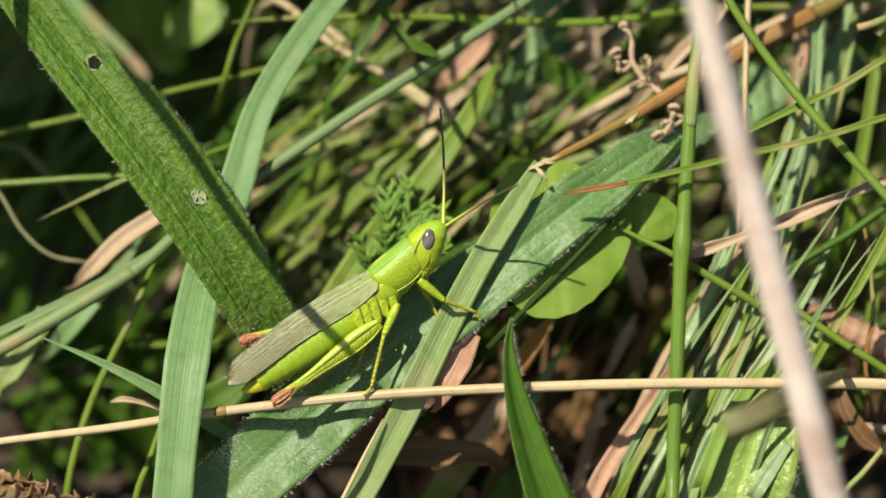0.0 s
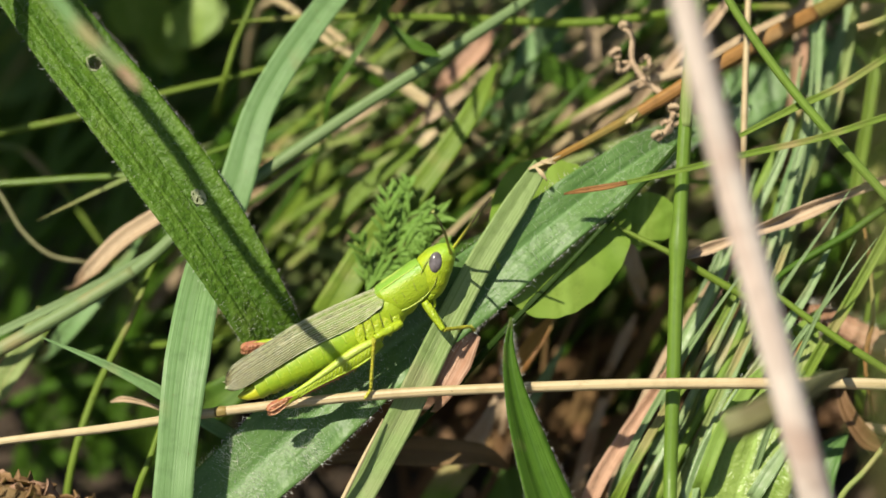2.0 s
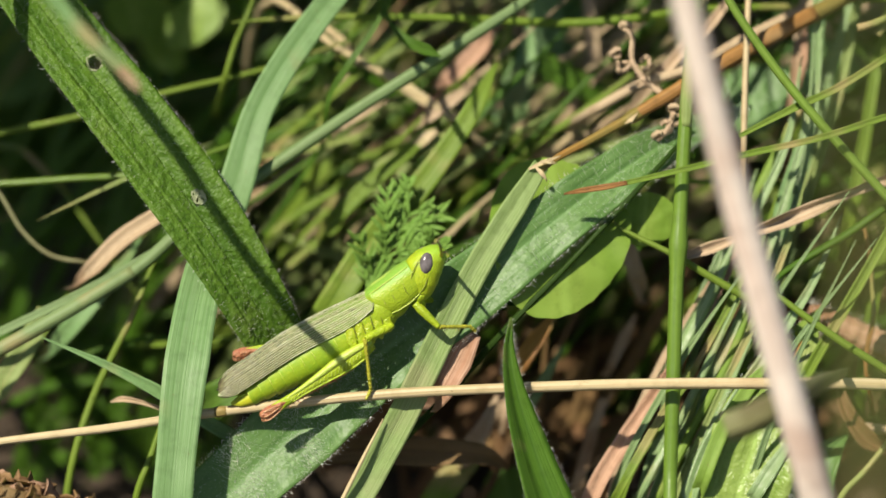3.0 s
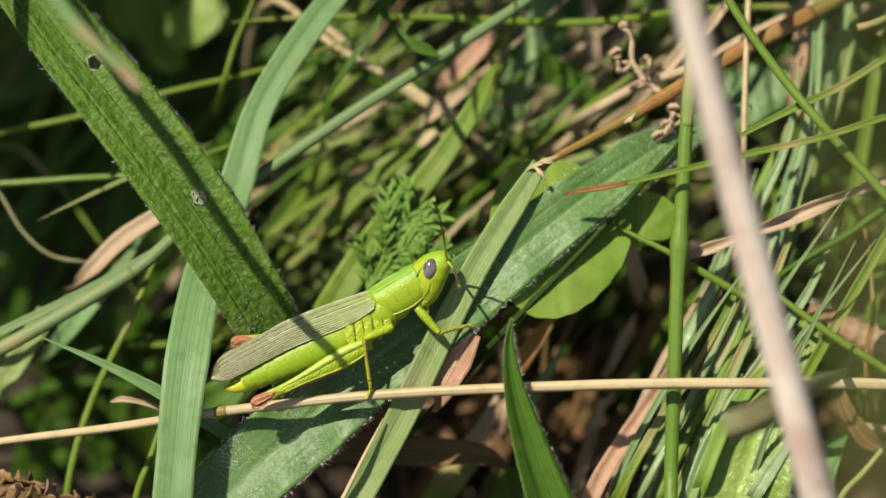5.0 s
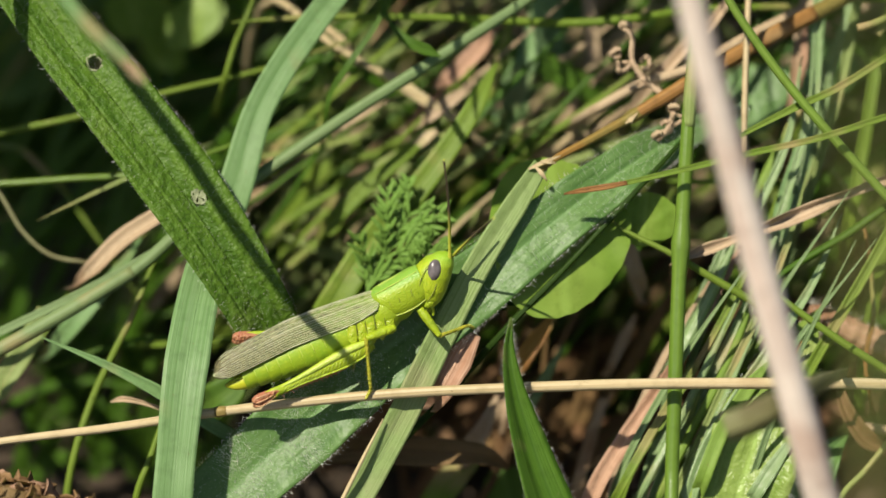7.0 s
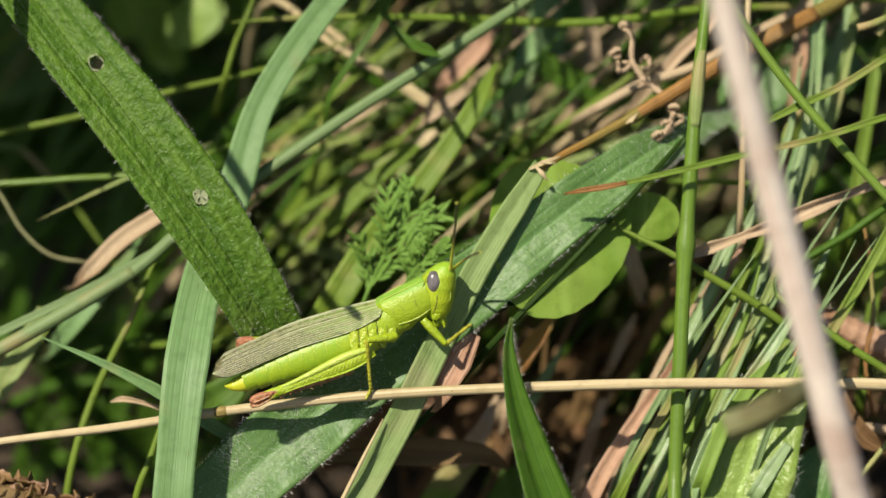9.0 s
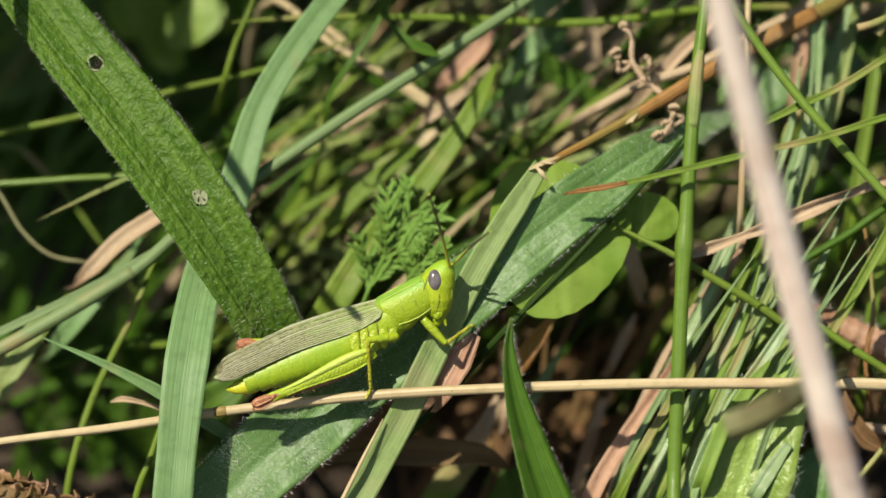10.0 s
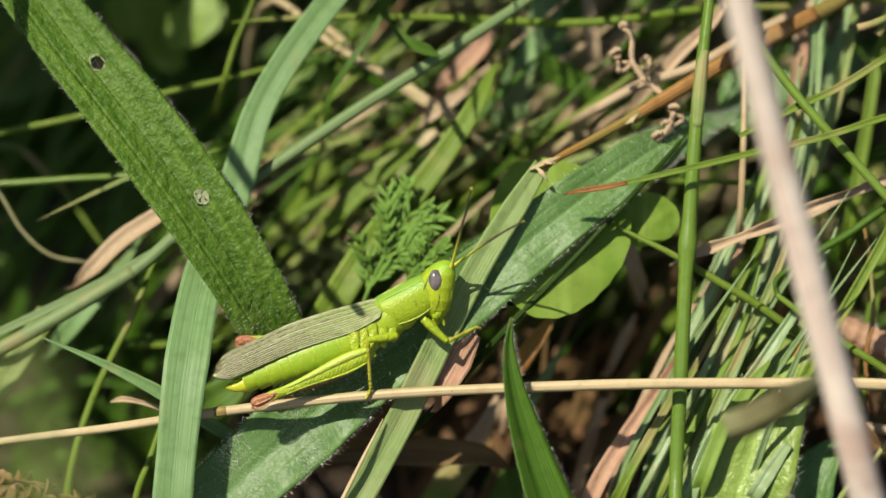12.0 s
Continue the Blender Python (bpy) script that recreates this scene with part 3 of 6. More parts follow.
def loft(rings, seg=20, ridges=0, keel=0.0):
    """A body lofted through rings of (x, height of the middle, half width, half height, squareness)."""
    bm = bmesh.new()
    uvs = bm.loops.layers.uv.verify()
    path = spline([(a[0], a[1], 0) for a in rings], (len(rings) - 1) * 8)
    loops = []
    for q, s in path:
        hw, hh, sq = level([a[2] for a in rings], s), level([a[3] for a in rings], s), level([a[4] for a in rings], s)
        if ridges:
            k = 1 - 0.10 * abs(math.sin(s / (len(rings) - 1) * math.pi * ridges)) ** 6
            hw, hh = hw * k, hh * k
        loop = []
        for c in range(seg):
            a = 2 * math.pi * c / seg
            ca, sa = math.cos(a), math.sin(a)
            y = math.copysign(abs(ca) ** sq, ca) * hw
            z = math.copysign(abs(sa) ** sq, sa) * hh
            if keel and sa > 0.92:
                z += keel * (sa - 0.92) / 0.08
            loop.append(bm.verts.new(Vector((q.x, y, q.y + z)) * MM))
        loops.append((loop, s))
    for (l0, s0), (l1, s1) in zip(loops, loops[1:]):
        for c in range(seg):
            d = (c + 1) % seg
            f = bm.faces.new((l0[c], l0[d], l1[d], l1[c]))
            f.smooth = True
            for lp, uv in zip(f.loops, ((c / seg, s0), ((c + 1) / seg, s0), ((c + 1) / seg, s1), (c / seg, s1))):
                lp[uvs].uv = uv
    bm.faces.new(loops[0][0])
    bm.faces.new(loops[-1][0])
    return bm


def limb(length, radii, flat=1.0, steps=16, sides=10, spines=0, bend=0.0, seed=1):
    """A leg segment along +x from the joint at the origin, thicker in z than in y by flat."""
    bm = bmesh.new()
    add_tube(bm, [(length * k / (len(radii) - 1), 0, bend * math.sin(math.pi * k / (len(radii) - 1))) for k in range(len(radii))], radii, sides=sides, steps=steps)
    for v in bm.verts:
        v.co.y *= flat
    rnd = random.Random(seed)
    for k in range(spines):
        x = length * (0.25 + 0.7 * k / spines)
        r = level(radii, x / length * (len(radii) - 1))
        root = Vector((x, rnd.uniform(-0.1, 0.1), -r * 0.8))
        add_hair(bm, root, root + Vector((0.22, rnd.choice((-0.15, 0.15)), -0.34)), 0.05)
    return bm


def build_grasshopper():
    root = tagged(new("grasshopper"), "bright lime green grasshopper with grey eyes and rusty red knees", "grasshopper")
    # abdomen, chest, neck shield
    belly = part("abdomen", loft([(-12.4, -0.5, 0.1, 0.12, 1), (-11.6, -0.5, 0.5, 0.55, 1), (-10.2, -0.5, 0.85, 0.95, 1), (-7.5, -0.55, 1.17, 1.4, 1), (-4, -0.65, 1.36, 1.7, 1), (-0.5, -0.65, 1.46, 1.8, 1), (1.5, -0.5, 1.4, 1.7, 1)], seg=24), M_BELLY, root, "yellow-green ringed abdomen")
    for j in range(10):
        x = -0.2 - 1.12 * j
        f = j / 10
        hw, hh, mid = 1.56 * (1 - 0.52 * f ** 2.2), 1.92 * (1 - 0.52 * f ** 2.0), -0.65 + 0.14 * f
        part("segment", loft([(x, mid, hw * 0.985, hh * 0.985, 1), (x - 0.3, mid, hw * 0.995, hh * 0.99, 1), (x - 1.0, mid, hw * 1.0, hh * 0.998, 1), (x - 1.2, mid, hw * 0.985, hh * 0.985, 1)], seg=24), M_BELLY if j % 2 else M_BELLY2, belly)
        for side in (-1, 1):
            bm = bmesh.new()
            add_tube(bm, [(x - 1.16, side * hw * 0.86, mid + 0.50 * hh), (x - 1.12, side * hw * 0.97, mid + 0.24 * hh), (x - 1.16, side * hw * 1.0, mid - 0.02 * hh)], [0.02, 0.055, 0.02], sides=5, steps=8, lump=0.4, seed=j)
            part("segment_fold", bm, M_PALERIDGE, belly, "pale fold between two rings")
    part("tail_plate", loft([(-10.9, -0.65, 0.78, 0.9, 1), (-11.7, -0.72, 0.70, 0.74, 1), (-12.6, -0.62, 0.48, 0.46, 1), (-13.2, -0.42, 0.12, 0.14, 1)], seg=16), M_TAIL, belly, "pointed yellow tail plate")
    for side in (-1, 1):
        tail = part("cercus", limb(0.9, [0.16, 0.16, 0.1, 0.04]), M_LEG, belly, "small pointed tail feeler")
        tail.matrix_basis = aim((-11.6, side * 0.35, -0.2), (-12.6, side * 0.45, -0.1), (0, 0, 1))
    part("thorax", loft([(-0.6, -0.3, 1.3, 1.5, 0.9), (0.6, -0.35, 1.62, 1.85, 0.9), (2.4, -0.2, 1.68, 1.9, 0.9), (4.2, 0.1, 1.55, 1.65, 0.9), (5.6, 0.35, 1.3, 1.3, 0.9)], seg=24, ridges=4), M_BODY, root)
    shield = part("pronotum", loft([(1.9, 1.05, 0.9, 0.75, 0.8), (2.3, 0.78, 1.45, 1.2, 0.75), (2.8, 0.55, 1.62, 1.48, 0.75), (3.5, 0.48, 1.68, 1.62, 0.75), (4.6, 0.50, 1.62, 1.72, 0.75), (5.8, 0.64, 1.52, 1.70, 0.75), (6.6, 0.78, 1.42, 1.55, 0.8)], seg=32, keel=0.08), M_BODY, root)
    for side in (-1, 0, 1):
        bm = bmesh.new()
        if side:
            add_tube(bm, [(2.3, side * 1.0, 1.80), (3.0, side * 1.12, 1.88), (4.6, side * 1.10, 2.0), (6.4, side * 0.98, 2.13)], [0.03, 0.05, 0.05, 0.04], sides=6, steps=16)
        else:
            add_tube(bm, [(2.0, 0, 1.92), (3.0, 0, 2.10), (4.6, 0, 2.26), (6.5, 0, 2.32)], [0.05, 0.06, 0.06, 0.05], sides=6, steps=16)
        part("keel", bm, M_PALERIDGE, shield, "pale green raised line")
    for side in (-1, 1):
        bm = bmesh.new()
        add_tube(bm, [(2.1, side * 1.28, 0.1), (2.7, side * 1.36, -0.5), (3.6, side * 1.40, -0.72), (5.0, side * 1.34, -0.74), (6.3, side * 1.22, -0.45)], [0.03, 0.06, 0.07, 0.06, 0.04], sides=6, steps=20)
        part("shield_margin", bm, M_PALERIDGE, shield, "pale yellow lower margin")
        for x in (3.1, 4.0, 5.2):
            bm = bmesh.new()
            add_tube(bm, [(x + 0.25, side * 1.44, 1.35), (x, side * 1.66, 0.6), (x + 0.1, side * 1.60, 0.0)], [0.02, 0.035, 0.02], sides=5, steps=10, lump=0.5, seed=int(x * 3))
            part("furrow", bm, M_CHEVRON, shield, "fine dark furrow across the neck shield")
    # upright plates of the flank, with deep seams between them
    for side in (-1, 1):
        for x, z, hh in ((-1.0, -0.5, 1.15), (-0.15, -0.6, 1.35), (0.7, -0.65, 1.5), (1.55, -0.75, 1.45), (2.45, -0.85, 1.2)):
            bm = bmesh.new()
            bmesh.ops.create_uvsphere(bm, u_segments=14, v_segments=10, radius=1)
            for v in bm.verts:
                v.co = Vector((v.co.x * 0.47 + 0.05 * math.sin(v.co.z * 4), v.co.y * (0.17 + 0.05 * math.sin(3 * x)), v.co.z * hh)) * MM
            for f in bm.faces:
                f.smooth = True
            plate = part("flank_plate", bm, M_FLANK, root)
            plate.matrix_basis = pose(x * MM, side * (1.52 - 0.03 * x) * MM, z * MM, side * 10, 16, 0)
    for side in (-1, 1):
        for x, z, hh in ((-0.58, -0.55, 1.2), (0.27, -0.62, 1.4), (1.12, -0.7, 1.4), (2.0, -0.8, 1.2)):
            bm = bmesh.new()
            add_tube(bm, [(x + 0.28 * hh, side * 1.40, z + hh), (x + 0.1, side * 1.66, z + 0.3 * hh), (x - 0.1, side * 1.66, z - 0.4 * hh), (x - 0.24 * hh, side * 1.36, z - hh)], [0.02, 0.04, 0.045, 0.02], sides=6, steps=14, lump=0.5, seed=int(x * 7) + 9)
            part("flank_seam", bm, M_SEAM, root, "dark olive seam between flank plates")
    # head: a tall shell, lofted from the crown down to the mouth
    bm = loft([(-2.45, 0.55, 0.25, 0.25, 1), (-2.2, 0.5, 0.75, 0.7, 1), (-1.5, 0.22, 1.22, 1.2, 0.95), (-0.5, 0.0, 1.45, 1.5, 0.9), (0.6, 0.02, 1.42, 1.45, 0.9), (1.5, 0.12, 1.2, 1.2, 0.9), (2.1, 0.2, 0.85, 0.8, 0.95), (2.4, 0.2, 0.4, 0.4, 1)], seg=28)
    bmesh.ops.rotate(bm, verts=bm.verts, cent=(0, 0, 0), matrix=Matrix.Rotation(radians(90), 3, "Y"))
    head = part("head", bm, M_FACE, root, "yellow-green head with a slanting face")
    head.scale = (1.1, 1.1, 1.1)
    for side in (-1, 1):
        bm = bmesh.new()
        bmesh.ops.create_uvsphere(bm, u_segments=24, v_segments=16, radius=1)
        for v in bm.verts:
            v.co = Vector((v.co.x * 0.57, v.co.y * 0.46, v.co.z * 0.88)) * MM
        for f in bm.faces:
            f.smooth = True
        eye = part("eye", bm, M_EYE, head, "smooth grey oval eye")
        eye.matrix_basis = pose(-0.16 * MM, side * 1.12 * MM, 0.95 * MM, side * 12, -8, side * -12)
        bm = limb(1.0, [0.15, 0.17, 0.14, 0.1], bend=0.1)
        palp = part("palp", bm, M_LEG, head, "small yellow mouth feeler")
        palp.matrix_basis = pose(0.5 * MM, side * 0.55 * MM, -2.0 * MM, 0, 55, side * -15)
        bm = bmesh.new()
        add_tube(bm, [(0.95, side * 0.95, 0.9), (1.25, side * 0.78, 0), (1.1, side * 0.7, -1.2), (0.7, side * 0.75, -1.9)], [0.05, 0.07, 0.07, 0.05], sides=6, steps=16)
        part("face_ridge", bm, M_PALERIDGE, head, "pale yellow ridge down the face")
        bm = bmesh.new()
        add_tube(bm, [(0.25, side * 1.47, -0.05), (0.28, side * 1.42, -0.7), (0.15, side * 1.22, -1.4), (0.1, side * 0.95, -1.95)], [0.03, 0.045, 0.045, 0.03], sides=6, steps=16)
        part("cheek_seam", bm, M_CHEVRON, head, "dark seam below the eye")
        bm = bmesh.new()
        add_tube(bm, [(-0.75, side * 1.22, 1.3), (-1.0, side * 1.32, 0.4), (-0.95, side * 1.3, -0.6), (-0.5, side * 1.1, -1.5)], [0.03, 0.045, 0.045, 0.03], sides=6, steps=16)
        part("cheek_seam", bm, M_CHEVRON, head, "dark seam behind the cheek")
        bm = bmesh.new()
        bmesh.ops.create_uvsphere(bm, u_segments=14, v_segments=10, radius=1)
        for v in bm.verts:
            v.co = Vector((v.co.x * 0.42, v.co.y * 0.3, v.co.z * 0.6)) * MM
        for f in bm.faces:
            f.smooth = True
        jawbone = part("mandible", bm, M_LEG, head, "yellow-green jaw")
        jawbone.matrix_basis = pose(0.35 * MM, side * 0.82 * MM, -1.75 * MM, 0, 20, 0)
    bm = loft([(-0.3, 0, 0.6, 0.45, 1), (0.3, 0, 0.72, 0.5, 1), (0.75, -0.05, 0.5, 0.35, 1), (0.9, -0.05, 0.2, 0.15, 1)], seg=16)
    jaw = part("mouthparts", bm, M_LEG, head, "yellow-green mouthparts")
    jaw.matrix_basis = pose(0.3 * MM, 0, -2.1 * MM, 0, 80, 0)
    feelers = []
    for side in (-1, 1):
        bm = bmesh.new()
        count = 20
        pts = [(10.4 * k / count, 0, 0.35 * math.sin(k / count * 2.5)) for k in range(count + 1)]
        add_tube(bm, pts, [0.18, 0.19] + [0.125 - 0.0022 * k for k in range(count - 1)], sides=8, steps=120, lump=0.10)
        feeler = part("antenna", bm, M_ANT, head, "thin yellow antenna with a dark tip")
        feeler.location = Vector((0.95, side * 0.4, 1.75)) * MM
        feelers.append(feeler)
    # folded wings, with raised veins along them
    for side in (-1, 1):
        bm = bmesh.new()
        uvs = bm.loops.layers.uv.verify()
        rows = []
        for k in range(49):
            f = k / 48
            x = 3.2 - 16.7 * f
            top = 1.75 + 0.95 * math.sin(min(f * 1.6, 1) * math.pi * 0.5) - 0.40 * max(0, f - 0.55) / 0.45
            wide = 1.1 + 1.0 * math.sin(min(f * 3.0, 1) * math.pi * 0.5) - 0.20 * max(0, f - 0.45)
            end = math.sqrt(max(0.0, 1 - (max(0, f - 0.86) / 0.14) ** 2.4))
            top -= wide * (1 - end) * 0.55
            wide = max(0.05, wide * end)
            row = []
            for c in range(13):
                g = c / 12
                ang = g * 1.25
                y = side * (0.12 + 1.62 * math.sin(ang) * (1 - 0.42 * f))
                z = top - wide * g - 0.05 * math.cos(g * 40) * (1 - g)
                row.append((Vector((x - 0.25 * g * f - 1.3 * g * max(0, 1 - 5 * f), y, z)), (g, f)))
            rows.append(row)
        for off in (0.05, -0.05):
            vs = [[bm.verts.new((q + Vector((0, side * off, off))) * MM) for q, _ in row] for row in rows]
            for k in range(48):
                for c in range(12):
                    f = bm.faces.new((vs[k][c], vs[k][c + 1], vs[k + 1][c + 1], vs[k + 1][c]))
                    f.smooth = True
                    for lp, uv in zip(f.loops, (rows[k][c][1], rows[k][c + 1][1], rows[k + 1][c + 1][1], rows[k + 1][c][1])):
                        lp[uvs].uv = uv
        wing = part("forewing", bm, M_WING, root, "translucent veined brownish green forewing")
        for c in range(13):
            bm = bmesh.new()
            line = [rows[k][c][0] + Vector((0, side * 0.05, 0.05)) for k in range(0, 49, 3)]
            add_tube(bm, [tuple(q) for q in line], [(0.038 if c in (0, 4, 12) else 0.02)] * 10 + [0.021] * (len(line) - 10), sides=5, steps=60)
            part("vein", bm, M_VEIN, wing)
    # jumping legs, folded back along the body
    knees = {-1: (-10.9, -2.3, -2.25), 1: (-10.4, 3.0, 2.2)}
    hips = {-1: (0.3, -1.8, -2.0), 1: (0.0, 1.6, -1.0)}
    feet = {-1: (-3.0, -1.5, -3.0), 1: (-1.0, 2.4, -1.9)}
    for side in (-1, 1):
        h, k, f = (Vector(d[side]) for d in (hips, knees, feet))
        thigh = part("hind_thigh", limb((k - h).length, [0.45, 0.80, 0.92, 0.85, 0.70, 0.55, 0.44, 0.41, 0.50, 0.34], flat=0.55, steps=40, sides=14), M_LEG, root)
        thigh.matrix_basis = aim(h, k, (0, 0, 1))
        bm = bmesh.new()
        for j in range(20):
            x = 1.5 + j * 0.38
            r = level([0.45, 0.80, 0.92, 0.85, 0.70, 0.55, 0.44, 0.41, 0.50, 0.34], x / (k - h).length * 9) * 0.92
            add_tube(bm, [(x - 0.22, -side * 0.54 * r, r * 0.16), (x, -side * 0.585 * r, -0.2 * r), (x + 0.26, -side * 0.44 * r, -r * 0.70)], [0.035, 0.05, 0.03], sides=5, steps=6)
        ridge = bmesh.new()
        full = (k - h).length
        prof = [0.45, 0.80, 0.92, 0.85, 0.70, 0.55, 0.44, 0.41]
        add_tube(ridge, [(full * j / 9, -side * 0.30 * r, 0.58 * r) for j, r in enumerate(prof)], [0.16, 0.32, 0.36, 0.34, 0.30, 0.24, 0.18, 0.12], sides=8, steps=30)
        low = bmesh.new()
        add_tube(low, [(full * j / 9, -side * 0.36 * r, -0.80 * r) for j, r in enumerate(prof)], [0.06, 0.10, 0.11, 0.10, 0.10, 0.09, 0.08, 0.06], sides=6, steps=30)
        part("lower_ridge", low, M_LEG, thigh, "yellow ridge below the thigh")
        part("upper_ridge", ridge, M_PALERIDGE, thigh, "pale green ridge along the thigh")
        tagged(part("herringbone_ridges", bm, M_PALERIDGE, thigh, "pale herringbone ridges"), kind="stuff")
        bm = bmesh.new()
        for lx, ly, lz, sx, sy, sz in ((0.0, 0.24, 0.14, 1.25, 0.20, 0.42), (0.0, -0.24, 0.14, 1.25, 0.20, 0.42), (0.2, 0, -0.24, 1.15, 0.30, 0.40), (-0.7, 0, 0.05, 1.0, 0.33, 0.36)):
            got = bmesh.ops.create_uvsphere(bm, u_segments=16, v_segments=10, radius=1)
            for v in got["verts"]:
                v.co = Vector((lx + v.co.x * sx, ly + v.co.y * sy, lz + v.co.z * sz * (0.85 + 0.4 * v.co.x))) * MM
        for q in bm.faces:
            q.smooth = True
        knee = part("knee", bm, M_RED, root, "rusty red swollen knee")
        for lz, ly in ((0.30, 0.28), (-0.02, 0.36), (-0.34, 0.28)):
            bm = bmesh.new()
            add_tube(bm, [(-0.9, -side * ly * 0.8, lz * 0.7), (-0.1, -side * (ly + 0.14), lz * 1.1), (0.7, -side * (ly + 0.08), lz * 1.3), (1.1, -side * ly * 0.6, lz)], [0.03, 0.06, 0.07, 0.03], sides=6, steps=14)
            part("knee_ridge", bm, M_KNEELINE, knee, "pale ridge over the knee")
        knee.matrix_basis = aim(k + (h - k).normalized() * 0.6, k, (0, 0, 1))
        shin = part("hind_shin", limb((f - k).length, [0.30, 0.26, 0.24, 0.24, 0.26, 0.2], spines=12, steps=24, seed=side + 5), M_RED, root, "rusty red spiny shin")
        shin.matrix_basis = aim(k, f, (0, 0, 1))
        foot = part("hind_foot", limb(1.8, [0.2, 0.16, 0.2, 0.14, 0.05], steps=16), M_RED, root)
        foot.matrix_basis = aim(f, f + Vector((0.5, 0.9 if side < 0 else 0.1, -0.25)), (0, 0, 1))
    # walking legs: thigh, shin and foot are moved joint by joint
    legs = {}
    for kind, thigh_len, shin_len in (("fore", 3.0, 3.4), ("middle", 3.0, 4.9)):
        for side in (-1, 1):
            a = part(kind + "_thigh", limb(thigh_len, [0.33, 0.42, 0.40, 0.33, 0.26], steps=20), M_LEG, root)
            b = part(kind + "_shin", limb(shin_len, [0.22, 0.17, 0.16, 0.16, 0.18, 0.13], spines=8, steps=20, seed=3 + side), M_SHIN, root)
            c = part("foot", limb(1.0, [0.17, 0.14, 0.17, 0.13, 0.16, 0.05], steps=20), M_SHIN, b)
            c.matrix_basis = pose(shin_len * MM, 0, 0, 0, 35, 0)
            legs[kind, side] = (a, b, thigh_len, shin_len)
    return root, head, feelers, legs


def aim(a, b, up):
    """The pose, in millimetres, that lays a segment's +x from a towards b."""
    x = (Vector(b) - Vector(a)).normalized()
    y = Vector(up).cross(x).normalized()
    z = x.cross(y)
    m = Matrix((x, y, z)).transposed().to_4x4()
    m.translation = Vector(a) * MM
    return m


M_CHEVRON = glossy("olive_chevron", (0.20, 0.25, 0.03), (0.26, 0.30, 0.04), soft=0)
M_SEAM = glossy("dark_seam", (0.12, 0.15, 0.018), (0.18, 0.21, 0.03), soft=0)
M_PALERIDGE = glossy("pale_green_ridge", (0.36, 0.48, 0.06), (0.42, 0.51, 0.09), soft=0, relief=0.4)
M_VEIN = glossy("pale_vein", (0.42, 0.47, 0.24), (0.54, 0.54, 0.38), rough=0.4, soft=0)
grasshopper, hopper_head, hopper_feelers, hopper_legs = build_grasshopper()

# ---- stems and blades beside and behind, by hand ----
ROUND = "thin grass stems"
BLADES = "grass blades round the animal"


def joint(ob, points, place, r, material, label="darker swollen joint"):
    """A joint collar on a stem, at a place from 0 to 1 along its curve."""
    path = spline(points, 200)
    tans = tangents(path)
    k = int(place * 200)
    q, t = path[k][0], tans[k]
    bm = bmesh.new()
    add_tube(bm, [tuple(q - t * 0.55), tuple(q - t * 0.2), tuple(q + t * 0.2), tuple(q + t * 0.55)], [r * 1.02, r * 1.16, r * 1.14, r * 1.02], sides=12, steps=9, lump=0.06)
    c = part("joint", bm, material, ob, label)
    c.location = -ob.location
    return c


joint(round_stem, [(21.19, 1.27, 42), (21.24, 1.99, 43.04), (21.3, 2.7, 44.08)], 0.5, 0.66, M_YELLOWGRASS, "pale swollen joint")
joint(lying_straw, [(-20.73, -6.77, 32.08), (-19.73, -6.69, 32.21), (-18.73, -6.64, 32.3)], 0.5, 0.44, M_REDBROWN, "brownish joint")

bm = bmesh.new()
add_tube(bm, [(34.74, -39.31, 31.72), (32.94, -38.78, 38.63), (29.82, -38.77, 50.64), (27.74, -38.38, 58.12)], [1.55, 1.5, 1.43, 1.2], sides=12, steps=30, lump=0.08)
part("sheath", bm, M_PINKSTRAW, front_reed, "pale papery sheath").location = -front_reed.location
bm = bmesh.new()
add_tube(bm, [(-46.22, 1.68, 29.92), (-40.02, 2.76, 32.97), (-33.39, 4.62, 36.2), (-28.06, 6.69, 38.78)], [0.66, 0.68, 0.66, 0.6], sides=10, steps=30)
part("sheath", bm, M_REED, blue_stem).location = -blue_stem.location

bm = bmesh.new()
add_tube(bm, [(22.09, 8.39, 52.73), (22.25, 9.7, 54.6), (22.47, 11.23, 56.65), (22.74, 12.59, 58.21)], [0.5, 0.64, 0.60, 0.45], sides=12, steps=16, lump=0.1)
part("sheath", bm, M_PALEGRASS, round_stem, "dry beige sheath end").location = -round_stem.location

# left of the animal
# the next two stems take dimmer greens: partial shade put into their colour
stem("slender_plant", [(-50.03, 23.73, -1), (-47.8, 24.57, 41.56), (-41.36, 24.49, 43.41), (-33.89, 24.37, 45.21), (-26, 25.45, 47.08), (-16.56, 27.47, 48.57), (-8.69, 30.62, 50.03)], [0.3] * 5 + [0.26, 0.1], M_GRASS, "thin yellowish green grass stem", group=ROUND, steps=40)
stem("slender_plant", [(-49.27, 20.13, -1), (-47.05, 21.11, 39.56), (-41.16, 20.37, 40.27), (-34.25, 19.73, 41.17), (-27.9, 19.12, 42.11), (-18.54, 21.46, 44.16), (-11.76, 23.65, 45.96)], [0.28] * 5 + [0.2, 0.08], M_STALK, "thin olive grass stem lying across", group=ROUND, steps=40)
blade("grass_plant", [(-27.21, 100.14, -1), (-23.66, 19.13, 44.13), (-29.48, 15.69, 43.18), (-32.81, 14.48, 42.08), (-37.11, 12.98, 40.49)], [0.5, 0.5, 0.42, 0.34, 0.04], M_PALEGRASS, "narrow pale green grass tip", group=BLADES, steps=30)
